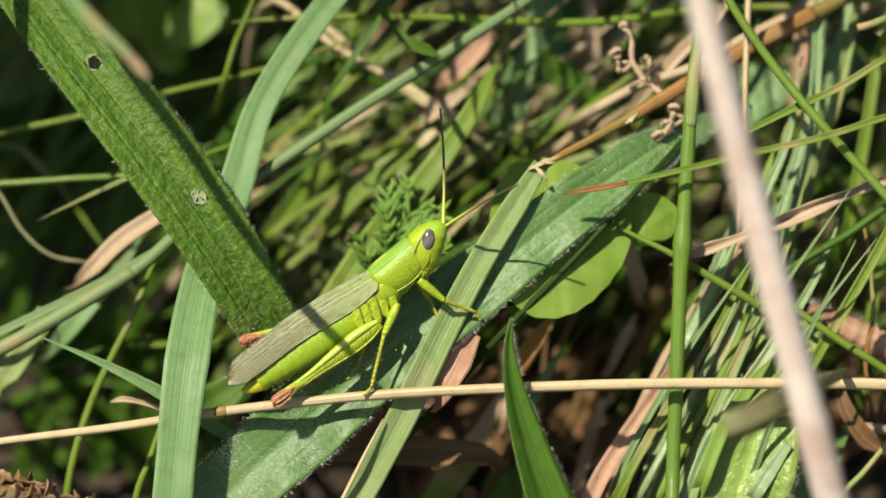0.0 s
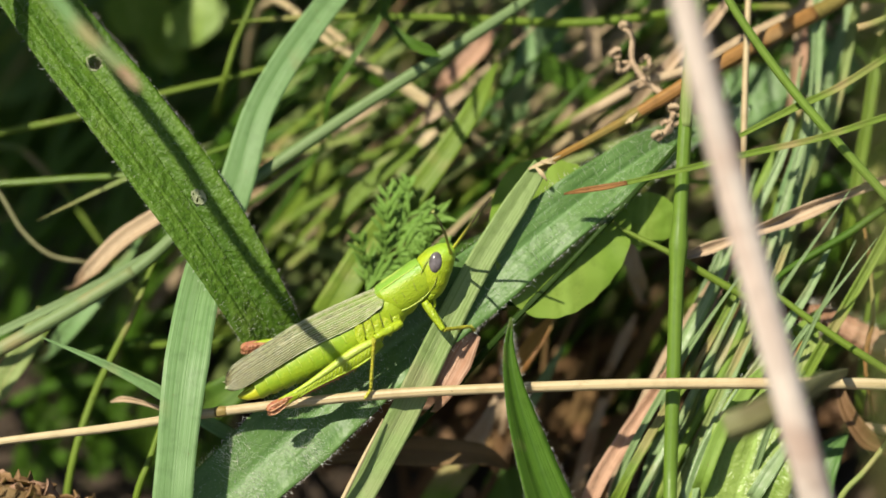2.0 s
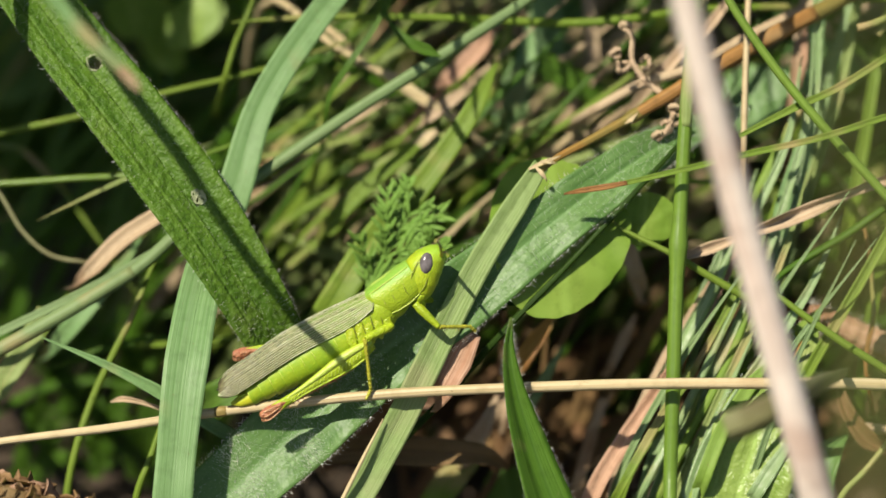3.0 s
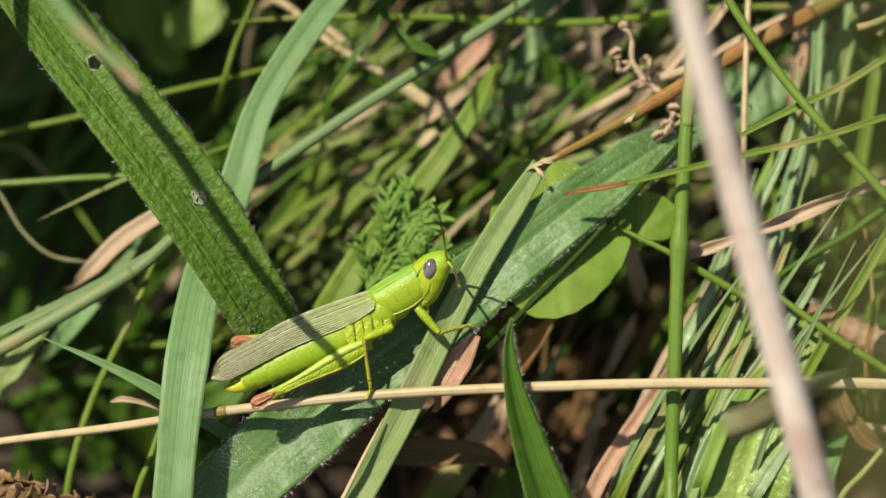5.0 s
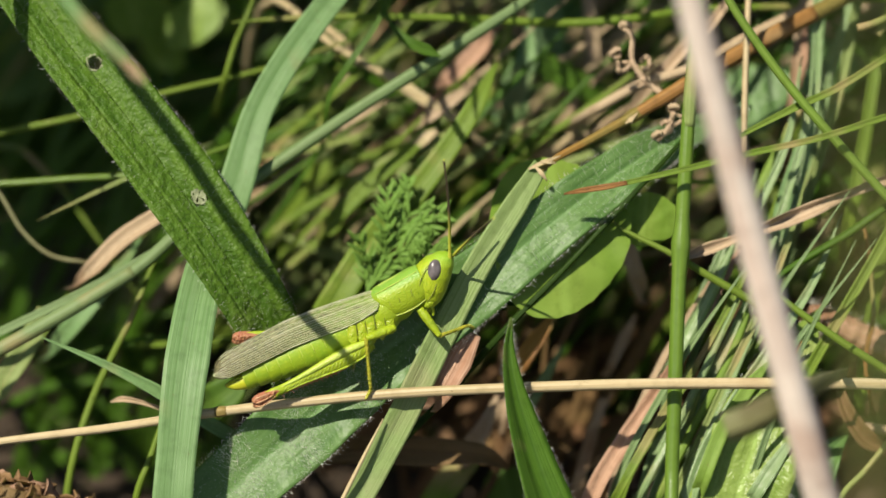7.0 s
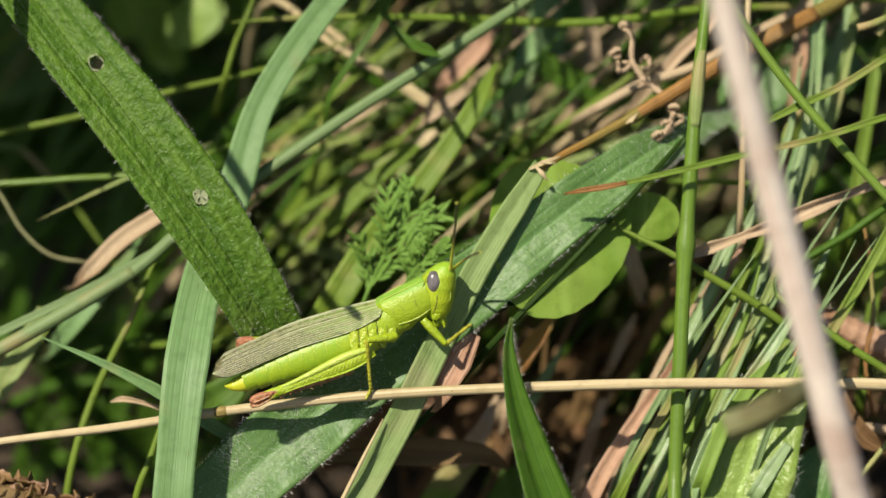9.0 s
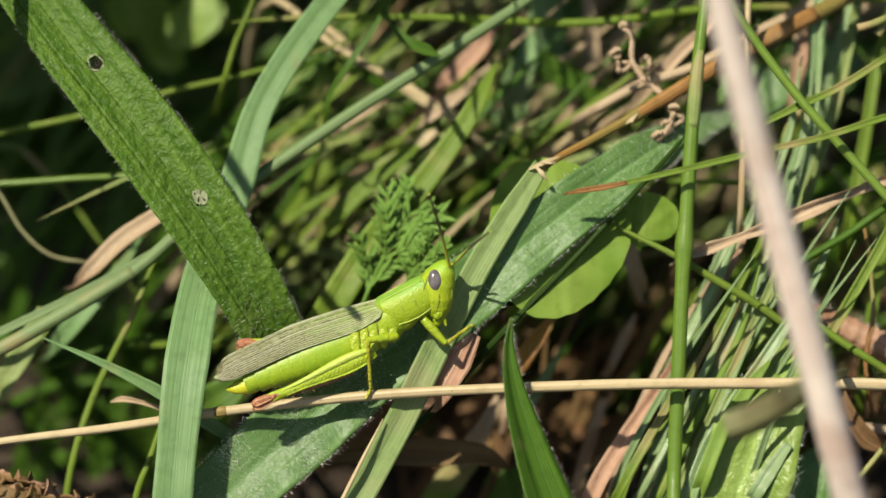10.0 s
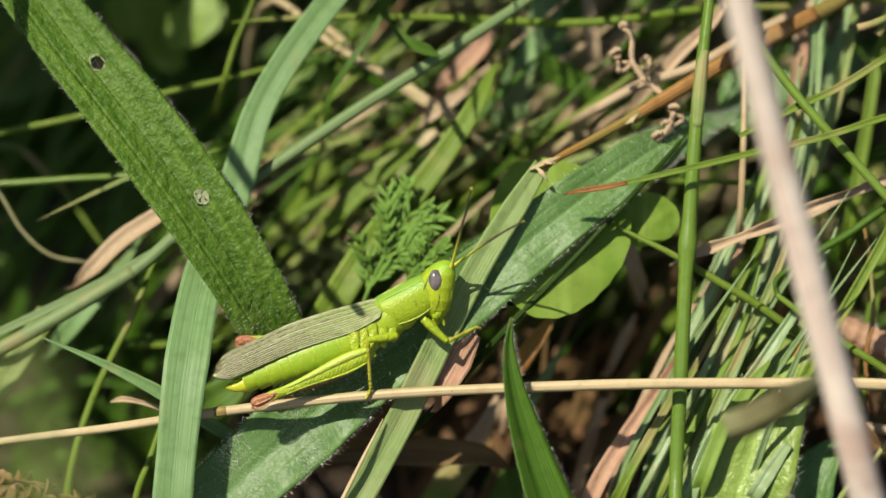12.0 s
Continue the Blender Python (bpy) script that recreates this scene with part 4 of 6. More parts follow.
stem("slender_plant", [(-43.05, 19.27, 42.38), (-40.96, 18.1, 40.34), (-38.87, 16.4, 37.4), (-36.26, 15.3, 35.5), (-32.38, 15.37, 34.62), (-35.54, 73.21, -1)], [0.16, 0.2, 0.2, 0.2, 0.18, 0.16], M_OLIVE, "curved dull brown stem", group=ROUND, steps=40)
blade("dead_plant", [(-38.95, 72.03, -1), (-32.29, 11.12, 36.25), (-29.41, 12.1, 38.97), (-25.82, 13.75, 40.82), (-22.57, 16.74, 42)], [0.9, 1.5, 1.7, 1.5, 0.3], M_DEADLEAF, "beige dead grass leaf", "leaf", steps=24, fold=0.3)
stem("slender_plant", [(-35.57, -2.14, -1), (-34.2, -0.45, 20.22), (-32.14, 3.34, 26.78), (-28.31, 7.89, 33.66), (-26.5, 11.5, 36.92), (-24.19, 16.31, 39.25)], [0.36, 0.36, 0.34, 0.3, 0.2, 0.06], M_GRASS, "slender bright green grass stem", group=ROUND, steps=40)
stem("slender_plant", [(-28.88, -8.73, -1), (-27.61, -6.07, 22.49), (-26.29, -4.17, 25.78), (-25.1, -2.05, 28.65), (-23.15, 1.85, 32.21)], [0.34, 0.34, 0.3, 0.25, 0.06], M_GRASS, "slender bright green grass stem", group=ROUND, steps=30)
blade("grass_plant", [(-17.01, 37.12, -1), (-16.01, -2.23, 25.14), (-19.95, -3.8, 28.43), (-25.2, -3, 31.8), (-30.47, -1.98, 34.37), (-35.99, -1.13, 36.63)], [1.0, 1.2, 1.3, 1.2, 0.7, 0.06], M_BLUEGRASS, "narrow bluish green grass tip", group=BLADES, steps=36, fold=0.4)
blade("dry_scrap", [(-29.97, -0.83, 29.56), (-28.92, -1.07, 29.95), (-27.38, -1.34, 29.88), (-25.1, -1.7, 29.26), (-22.13, -1, 27.26), (-23.73, 42.28, -1)], [0.1, 0.6, 0.4, 0.35, 0.3, 0.3], M_DEADLEAF, "frayed beige scrap of dead leaf", "dead leaf", steps=30, fold=0.6, wave=0.3)
blade("grass_plant", [(-48.62, 5.27, -1), (-45.93, 4.41, 30.65), (-40.23, 5.32, 33.22), (-32.53, 7.19, 36.46), (-24.87, 9.86, 40.08), (-18.79, 13.87, 43.02)], [0.8, 0.85, 0.8, 0.75, 0.6, 0.1], M_REED, "narrow bluish grass blade beside the long stem", group=BLADES, steps=36)
blade("grass_plant", [(-41.15, 56.14, -1), (-35.39, 13.2, 27.86), (-32.68, 13.86, 31.01), (-30.14, 16.3, 33.23), (-28.17, 19.61, 34.96)], [1.6, 1.8, 1.7, 1.2, 0.2], M_BLUEGRASS, "pale grey-green grass blade", group=BLADES, steps=24)
blade("grass_plant", [(-44.52, 10.64, -1), (-41.16, 11.31, 24.59), (-37.92, 12.03, 27.83), (-34.86, 15.25, 31.41)], [1.3, 1.3, 1.0, 0.2], M_GRASS, "pale yellow-green grass blade", group=BLADES, steps=24)
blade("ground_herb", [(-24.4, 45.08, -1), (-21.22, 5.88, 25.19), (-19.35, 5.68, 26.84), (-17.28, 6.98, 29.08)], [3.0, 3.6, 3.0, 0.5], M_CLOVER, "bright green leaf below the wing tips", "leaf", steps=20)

# top and middle
stem("slender_plant", [(-19.54, 26.06, 54.15), (-13.79, 26.27, 54.51), (-4.39, 26.33, 54.6), (3.45, 26.67, 54.19), (11.31, 26.93, 53.64), (17.6, 27.14, 54.01), (23.42, 28.42, 54.23), (34.08, 30.37, 53.6), (45.9, 31.94, 52.32), (54.61, 36.22, -1)], [0.08, 0.3, 0.34, 0.4, 0.42, 0.42, 0.4, 0.34, 0.3, 0.3], M_GRASS, "long yellowish green stem across the top", group=ROUND, steps=60)
stem("slender_plant", [(-25.7, 110.4, -1), (-20.47, 25.84, 47.76), (-19.37, 26.8, 51.41), (-18.06, 28.37, 54.14), (-16.56, 32.27, 56.89)], [0.36, 0.3, 0.28, 0.2, 0.1], M_GRASS, "slender bright green grass stem", group=ROUND, steps=30)
blade("grass_plant", [(-13.72, 100.93, -1), (-10.82, 18.05, 48.26), (-10.27, 18.38, 50.84), (-8.46, 19.36, 53.53), (-6.3, 21.35, 55.98), (-4.35, 24.05, 58.66)], [0.25, 0.35, 0.5, 0.62, 0.55, 0.2], M_DEEP, "narrow curved green grass blade", group=BLADES, steps=36)
blade("drooping_herb", [(-7.47, 26.5, 60.91), (-5.78, 22.9, 58.66), (-4.84, 20.72, 56.88), (-3.03, 19.35, 55.51), (-1.49, 18.99, 54.89), (-0.15, 18.7, 54.4)], [0.22, 0.25, 0.3, 1.0, 1.1, 0.1], M_DEEP, "small green leaf tip hanging down", "leaf", steps=34, fold=0.35)
for sx, lab in ((0, "dashed tan straw piece"),):
    stem("straw", [(-22.08, 66.37, -1), (-16.34, 37.83, 50.53), (-10.31, 31.24, 49.11), (-4.98, 28.81, 46.91), (-0.48, 27.38, 44.43), (4.06, 28.21, 39.87), (6.14, 96.52, -1)], [0.32] * 7, M_STRAW, "pale straw slanting down behind the stems", "straw", steps=40, lump=0.2)
blade("dead_plant", [(-4.53, 100.66, -1), (-2.37, 32.05, 40.52), (0.86, 32.3, 44.95), (3.53, 33.77, 47.49), (5.7, 37.03, 49.13)], [1.0, 1.6, 1.9, 1.6, 0.4], M_PINKLEAF, "orange-tan dead leaf behind the stems", "leaf", steps=24, fold=0.25)
blade("dead_plant", [(-2.47, 104.9, -1), (-1.01, 28.72, 42.74), (0.85, 28.58, 44.51), (3.51, 30.66, 46.11)], [0.8, 1.2, 1.2, 0.3], M_DEADLEAF, "beige dead leaf piece", "leaf", steps=20)
blade("grass_plant", [(3.02, 38.54, 47.75), (6.24, 35.68, 46.8), (10.54, 34.47, 44.71), (15.71, 34.76, 41.21), (20.23, 107.55, -1)], [1.0, 2.0, 2.4, 2.2, 1.0], M_DEEP, "dark green blade in the shade", group=BLADES, steps=30)
blade("grass_plant", [(-12.9, 84.64, -1), (-9.8, 24.94, 36.2), (-4.99, 25.66, 39.45), (0.85, 26.99, 41.75), (6.19, 31.15, 44.95)], [1.0, 1.4, 1.5, 1.2, 0.2], M_YELLOWGRASS, "yellowing grass blade in the thatch", group=BLADES, steps=30)
blade("grass_plant", [(-14.07, 81.77, -1), (-10.81, 21.87, 34.88), (-7.61, 22.59, 38.12), (-2.33, 25.85, 41.77), (3.53, 33.37, 46.8)], [1.2, 1.5, 1.5, 1.2, 0.2], M_GRASS, "green grass blade in the thatch", group=BLADES, steps=30)
blade("grass_plant", [(7.02, 101.12, -1), (6.24, 32.19, 40.75), (7.56, 33.45, 44.94), (8.65, 36.22, 47.74), (9.5, 40.7, 51.49)], [1.6, 2.0, 2.2, 2.0, 0.4], M_BLUEGRASS, "pale grey-green grass blade", group=BLADES, steps=24)
blade("grass_plant", [(3.49, 102.98, -1), (3.79, 30.08, 43.1), (5.11, 31.06, 46.8), (6.19, 33.82, 49.57), (7.04, 38.64, 51.92)], [0.8, 1.0, 1.0, 0.8, 0.2], M_GRASS, "narrow green grass blade", group=BLADES, steps=24)

# below the animal
blade("withered_plant", [(-14.1, 36.68, -1), (-11.59, 2.68, 21.64), (-7.42, 1.62, 22.81), (-2.27, 1.1, 22.9), (3.4, 1.42, 22.45), (6, 2.06, 20.57)], [1.4, 2.0, 2.6, 2.8, 2.0, 0.4], M_BROWN, "dark brown pleated dead leaf", "leaf", steps=40, columns=10, wave=0.12, fold=0.3)
stem("slender_plant", [(-11.96, -16.56, -1), (-11.21, -13.43, 21.33), (-8.85, -10.86, 25.79), (-7.1, -9.11, 28.83), (-5.31, -7.02, 31.65)], [0.2, 0.2, 0.2, 0.17, 0.06], M_STRAW, "thin yellow straw beside the bent blade", group=ROUND, steps=24)
blade("dead_plant", [(7.63, 51.78, -1), (7.42, 12.82, 25.2), (8.74, 13.87, 27.03), (10.87, 16.05, 28.79)], [0.7, 1.2, 1.2, 0.2], M_REDBROWN, "orange-brown dead grass leaf", "leaf", steps=20, fold=0.2)
blade("dead_plant", [(2.1, 36.17, -1), (2.42, 7.9, 18.68), (3.72, 8.1, 21.03), (5.04, 10.52, 23.22)], [1.6, 2.2, 1.6, 0.3], M_DEADLEAF, "beige dead leaf scrap in the shade", "leaf", steps=16)
blade("dead_plant", [(16.29, 18.31, 38.72), (17.03, 15.88, 36.5), (18.12, 14.91, 32.82), (21.18, 67.52, -1)], [0.6, 1.5, 1.6, 1.2], M_DEADLEAF, "pinkish beige dead leaf in the shade", "leaf", steps=20)

for points, widths in (
    ([(12.06, 11.13, -1), (13.6, 12.11, 15.98), (14.73, 12.86, 19.28), (15.99, 15.04, 21.04)], [0.5, 0.7, 0.6, 0.1]),
    ([(5.54, 41.84, -1), (5.38, 14.42, 17.98), (5.79, 15.04, 21.04), (5.64, 17.75, 23.75)], [1.0, 1.4, 1.2, 0.2]),
):
    blade("dead_plant", points, widths, M_DEADLEAF, "greyish beige dead grass leaf in the thatch", "leaf", steps=20, fold=0.25)

# right of the animal
stem("slender_plant", [(23.99, 13.87, 66.03), (25.43, 12.81, 63.19), (29.92, 10.48, 57.15), (34.59, 8.06, 52.16), (39.59, 5.86, 47.15), (45.36, 3.6, 41.23), (51.82, 1.85, -1)], [0.34, 0.38, 0.42, 0.43, 0.42, 0.42, 0.42], M_BRIGHTGRASS, "bright green stem slanting downward", group=ROUND, steps=50)
rust_blade = blade("rusty_plant", [(10.83, 3.5, 48.66), (15.33, 3.61, 49.45), (20.83, 3.97, 50.68), (27.35, 4.93, 51.93), (33.4, 5.95, 52.91), (39.4, 7.59, 54.14), (46.14, 9.42, 55.32), (54.37, 11.54, -1)], [0.12, 0.45, 0.55, 0.6, 0.62, 0.62, 0.62, 0.6], M_GRASS, "narrow olive blade with a rusty tip", group=BLADES, steps=50, fold=0.4)
bm = bmesh.new()
add_ribbon(bm, [(10.72, 3.21, 48.76), (12.32, 3.27, 49.07), (14.33, 3.34, 49.38), (16.32, 3.45, 49.77)], [0.15, 0.5, 0.56, 0.4], steps=14, columns=4, fold=0.4, thick=0.16)
tip = part("withered_tip", bm, M_REDBROWN, rust_blade, "rusty withered tip")
tip.location = -rust_blade.location
blade("grass_plant", [(26.49, 8.93, 51.46), (31.18, 10.56, 53.29), (35.28, 11.94, 54.67), (39.79, 13.77, 56.86), (45.7, 17.41, 59.15), (55.17, 19.91, -1)], [0.4, 0.7, 0.7, 0.65, 0.6, 0.6], M_GRASS, "narrow green grass blade", group=BLADES, steps=36, fold=0.4)
stem("straw", [(27.74, 19.7, 63.13), (27.59, 18.17, 60.48), (27.34, 15.11, 55.18), (27.17, 11.98, 48.75), (26.96, 9.71, 41.82), (32.12, 78.81, -1)], [0.3] * 6, M_STRAW, "thin upright pale straw", "straw", steps=40)
stem("slender_plant", [(15.28, 6.44, 44.15), (16.53, 5.64, 43.56), (20.55, 4.1, 42.11), (24.1, 3.04, 40.26), (27.93, 2.36, 38.08), (31.85, 2.27, 34.94), (38.94, 57.45, -1)], [0.06, 0.2, 0.3, 0.36, 0.4, 0.4, 0.4], M_GRASS, "thin dark green stem slanting downward", group=ROUND, steps=40)
stem("slender_plant", [(29.88, 1.85, 39.2), (32.12, 0.56, 37.97), (35.62, -1.02, 36.03), (39.53, -2.45, 33.95), (45.25, -3.83, 30.36), (51.56, -5.94, -1)], [0.25, 0.32, 0.36, 0.38, 0.4, 0.4], M_GRASS, "thin green stem slanting downward", group=ROUND, steps=40)
stem("slender_plant", [(30.06, 1.96, 38.79), (29.77, 2.84, 39.91), (30.51, 3.67, 40.36), (33.29, 4.97, 41.6), (36.38, 6.29, 42.89), (39.89, 7.92, 44.72), (45.81, 11.4, 46.74), (55.43, 14.4, -1)], [0.2, 0.22, 0.3, 0.36, 0.4, 0.4, 0.4, 0.4], M_DEEP, "dark green kinked stem", group=ROUND, steps=50)
blade("curled_plant", [(20.43, 4.89, 40.47), (21.72, 4.76, 41.25), (24.16, 5.22, 42.04), (26.71, 5.9, 42.82), (30.79, 6.98, 44.08), (34.9, 8.33, 45.42), (39.98, 10.14, 46.57), (45.92, 12.79, 47.15), (55.43, 14.92, -1)], [0.15, 0.7, 1.1, 0.7, 1.5, 1.1, 0.9, 0.8, 0.8], M_DEADLEAF, "curled papery brown dead grass leaf", "leaf", steps=60, fold=0.7, wave=0.25, turn=(20, -60))

fan = "fan of grass blades"


def fan_blade(points, widths, material, label, fold=0.45):
    """A narrow, folded blade of the leaning fan."""
    return blade("grass_plant", points, [0.72 * w for w in widths], material, label, group=fan, steps=46, fold=fold, thick=0.16)


fan_blade([(11.02, -7.07, -1), (13.06, -4.78, 20.73), (16.63, -1.51, 26.38), (21.24, 2.28, 31.95), (25.93, 7.66, 38.27), (28.12, 11.45, 40.83)], [1.8, 2.2, 2.1, 1.5, 0.9, 0.1], M_PINKLEAF, "pinkish tan dead grass blade")
fan_blade([(17.69, -6.24, -1), (18.71, -4.07, 19.96), (22.9, 0.61, 28.06), (27.98, 6.64, 36.49), (32.75, 15.31, 47.52), (33.95, 20.43, 52.39)], [1.1, 1.3, 1.3, 1.2, 1.0, 0.1], M_FANGRASS, "pale green upright grass blade")
fan_blade([(19.59, -8.73, -1), (20.6, -6.58, 21.61), (24.29, -1.71, 29.03), (28.29, 3.04, 36.26), (31.16, 7.21, 41.49), (33.11, 12.27, 46.26)], [1.0, 1.2, 1.1, 1.0, 0.8, 0.1], M_PALEGRASS, "narrow green grass blade leaning over")
fan_blade([(20.45, -11.48, -1), (21.99, -8.29, 23.64), (23.53, -5.6, 27.3), (26.09, -3.03, 30.75), (29.67, 0.05, 35.09), (33.33, 4.13, 39.15), (36.09, 9.35, 43.2)], [1.4, 1.7, 1.8, 1.7, 1.5, 1.0, 0.1], M_FANGRASS, "broad green grass blade leaning over")
fan_blade([(16.75, -4.58, -1), (17.78, -2.39, 18.86), (21.37, 3.13, 28.42), (26.57, 10.16, 38.6), (31.28, 15.93, 46.59), (32.99, 21.84, 52.82)], [1.2, 1.4, 1.4, 1.3, 1.0, 0.2], M_FANGRASS, "pale green upright grass blade")
fan_blade([(18.33, -3.74, -1), (19.36, -1.56, 18.31), (26.06, 5.27, 30.12), (31.54, 12.57, 40.78), (33.95, 18.88, 49.7), (34.55, 24.95, 58.21), (35.24, 29.34, 61.82)], [1.2, 1.4, 1.4, 1.4, 1.5, 1.3, 0.3], M_FANGRASS, "long pale green grass blade")
fan_blade([(27.98, -5.66, -1), (28.94, -3.43, 21.06), (31.34, -1.29, 28.77), (32.53, -0.61, 31.94), (36.29, 2.25, 37.9), (39.79, 5.73, 42.92), (43.66, 11.03, 48.11)], [1.2, 1.4, 1.4, 1.4, 1.4, 1.3, 0.3], M_GRASS, "bright green upright grass blade")
fan_blade([(15.07, -6.81, -1), (16.35, -4.51, 22.38), (20.68, -0.75, 28.91), (25.3, 3.84, 35.66), (29.01, 9.2, 40.93), (30.69, 13.25, 43.95)], [0.5, 0.7, 0.8, 0.8, 0.6, 0.1], M_GRASS, "narrow green grass blade leaning over")
fan_blade([(20.44, -0.59, -1), (21.63, 4.16, 30.2), (23.68, 6.34, 33.98), (26.06, 9.39, 37.26), (29.36, 15.87, 42.49)], [0.9, 1.2, 1.1, 0.9, 0.1], M_REDBROWN, "rusty dead grass blade")
fan_blade([(21.06, -1.25, -1), (22.1, 1.6, 17.78), (25.21, 5.75, 24.97), (30.99, 12.84, 35.24), (36.37, 22.41, 47.81), (38.64, 28.9, 55.05), (39.88, 32.79, 57.8)], [1.2, 1.4, 1.4, 1.5, 1.4, 1.2, 0.3], M_PALEGRASS, "long green grass blade")
fan_blade([(21.32, -5.15, -1), (22.09, -1.82, 21.85), (23.37, 0.49, 25.84), (26.51, 4.93, 31.54), (28.63, 7.84, 34.58)], [0.8, 1.0, 1.1, 0.9, 0.1], M_DEADLEAF, "dull beige dead grass blade")
fan_blade([(19.55, 1.92, -1), (20.75, 5.42, 26.39), (22.56, 8.27, 31.32), (25.67, 11.89, 37.6), (28.91, 17.52, 43.35)], [1.2, 1.6, 1.8, 1.6, 0.2], M_FANGRASS, "broad pale green grass blade")
fan_blade([(36.62, 67.05, -1), (31.82, 16.3, 33.23), (33.83, 20.15, 41.9), (35.93, 24.34, 49.15), (37.59, 28.37, 54.14), (38.82, 32.53, 57.34)], [1.0, 1.2, 1.2, 1.2, 1.0, 0.3], M_FANGRASS, "upright pale green grass blade")
fan_blade([(43.22, 73.83, -1), (37.77, 19.61, 34.96), (39.26, 23.21, 43.2), (40.67, 28.05, 49.58), (42.72, 33.53, 55.08)], [1.4, 1.6, 1.6, 1.4, 0.3], M_GRASS, "upright green grass blade")
fan_blade([(38.11, 91.99, -1), (32.23, 24.09, 42.73), (32.68, 25.84, 47.76), (33.21, 28.74, 52.78), (34.08, 32.27, 56.89)], [0.8, 1.2, 1.2, 1.0, 0.3], M_DEADLEAF, "pinkish dead grass blade behind the green ones")
fan_blade([(21.24, 102.63, -1), (18.65, 23.6, 47.88), (21.74, 24.5, 51.43), (24.98, 26.12, 54.24), (28.14, 30.21, 57.32)], [1.0, 1.3, 1.6, 1.4, 0.3], M_DEADLEAF, "pinkish beige dead grass blade")

rnd = random.Random(17)
for k in range(7):
    a = Vector((19.73, -3.94, 20.18)) + Vector((rnd.uniform(-5, 8), rnd.uniform(-3, 6), 0))
    rise = Vector((rnd.uniform(6, 15), rnd.uniform(2, 8), rnd.uniform(17, 32)))
    blade("grass_plant", [(a.x - 1, a.y + 1, -1), tuple(a), tuple(a + rise * 0.5 + Vector((-0.8, 0, 0.6))), tuple(a + rise)], [0.5, 0.7, 0.6, 0.08],
          rnd.choice((M_FANGRASS, M_PALEGRASS, M_FANGRASS, M_DEADLEAF)), "thin grass blade in the leaning fan", group=fan, steps=24, fold=0.3, turn=(rnd.uniform(-30, 30), 0))
stem("slender_plant", [(15.38, 106.03, -1), (13.87, 21.11, 47.56), (17.99, 21.37, 50.01), (23.16, 21.81, 51.78), (27.35, 23.45, 53.62), (33.75, 26.8, 55.41), (40.74, 30.47, 57.78)], [0.5] * 6 + [0.3], M_DEADLEAF, "beige dead stem beside the rusty stalk", group=ROUND, steps=40)

# scraps and stems among the thatch
blade("low_herb", [(7.02, 106.23, -1), (6, 40.32, 34.82), (6.66, 41.56, 36.96), (7.32, 42.66, 38.87), (7.76, 44.03, 41.25)], [2.2, 2.2, 3.19, 3.08, 1.1], M_BLUEGRASS, "blurred bluish grey-green leaf in the depth", "leaf", "", steps=30)
blade("low_herb", [(13.33, 123.55, -1), (11.19, 48.19, 38.45), (10.8, 49.31, 40.38), (10.35, 50.42, 42.31), (9.8, 51.81, 44.72)], [1.67, 1.67, 2.67, 2.89, 2.45], M_BLUEGRASS, "blurred bluish grey-green leaf in the depth", "leaf", "", steps=30)
blade("straw", [(-0.98, 112.36, -1), (-0.8, 27.45, 44.53), (-3.13, 28.25, 45.9), (-5.46, 29.04, 47.28)], [0.95, 0.95, 1.06, 0.85], M_STRAW, "broken pale straw in the thatch", "straw", "", steps=30)
blade("straw", [(-10.79, 126.43, -1), (-8.65, 32.77, 47.73), (-9.83, 33.35, 48.75), (-11.32, 33.97, 49.81)], [0.6, 0.6, 0.66, 0.6], M_STRAW, "broken pale straw in the thatch", "straw", "", steps=30)
blade("dry_scrap", [(-1.94, 109.35, -1), (-1.59, 26.87, 43.52), (0.32, 27.58, 44.76), (2.02, 28.19, 45.81)], [0.95, 0.95, 1.27, 0.74], M_DEADLEAF, "beige scrap of dead leaf", "dead leaf", "", steps=30)
blade("dry_scrap", [(-3.2, 102.6, -1), (-2.65, 25.54, 41.22), (-1.7, 25.96, 41.96), (-0.64, 26.34, 42.6)], [0.85, 0.85, 1.06, 0.53], M_STRAW, "pale scrap of dead leaf", "dead leaf", "", steps=30)
blade("dry_scrap", [(1.04, 109.61, -1), (0.86, 30.44, 41.71), (1.93, 30.82, 42.36), (2.89, 31.35, 43.28)], [0.86, 0.86, 1.07, 0.43], M_DEADLEAF, "beige scrap of dead leaf", "dead leaf", "", steps=30)
blade("dead_plant", [(17.64, 119.31, -1), (14.68, 41.16, 40.28), (14.41, 43.08, 43.6), (14.13, 45.27, 47.4)], [1.21, 1.21, 1.31, 1.1], M_DEADLEAF, "blurred beige dead grass blade", "leaf", "", steps=30)
blade("dead_plant", [(-5.89, 89.83, -1), (-4.96, 21.2, 37.7), (-2.59, 22.12, 39.3), (-0.74, 22.78, 40.44)], [1.06, 1.06, 1.58, 0.42], M_PINKLEAF, "reddish dead leaf in the thatch", "leaf", "", steps=30)
blade("dead_plant", [(-19.41, 100.88, -1), (-16.2, 26.95, 39.66), (-11.93, 27.3, 40.26), (-7.67, 27.88, 41.27), (-5.01, 28.09, 41.64)], [0.43, 0.43, 0.64, 0.59, 0.21], M_YELLOWGRASS, "yellow and orange dying grass blade", "leaf", "", steps=30)
blade("grass_plant", [(-8.8, 76.14, -1), (-7.74, 25.21, 28.65), (-12.05, 26.02, 30.05), (-15, 26.56, 30.98)], [0.65, 0.65, 1.08, 0.32], M_PALEGRASS, "pale grass blade in the thatch", "grass plant", BLADES, steps=30)
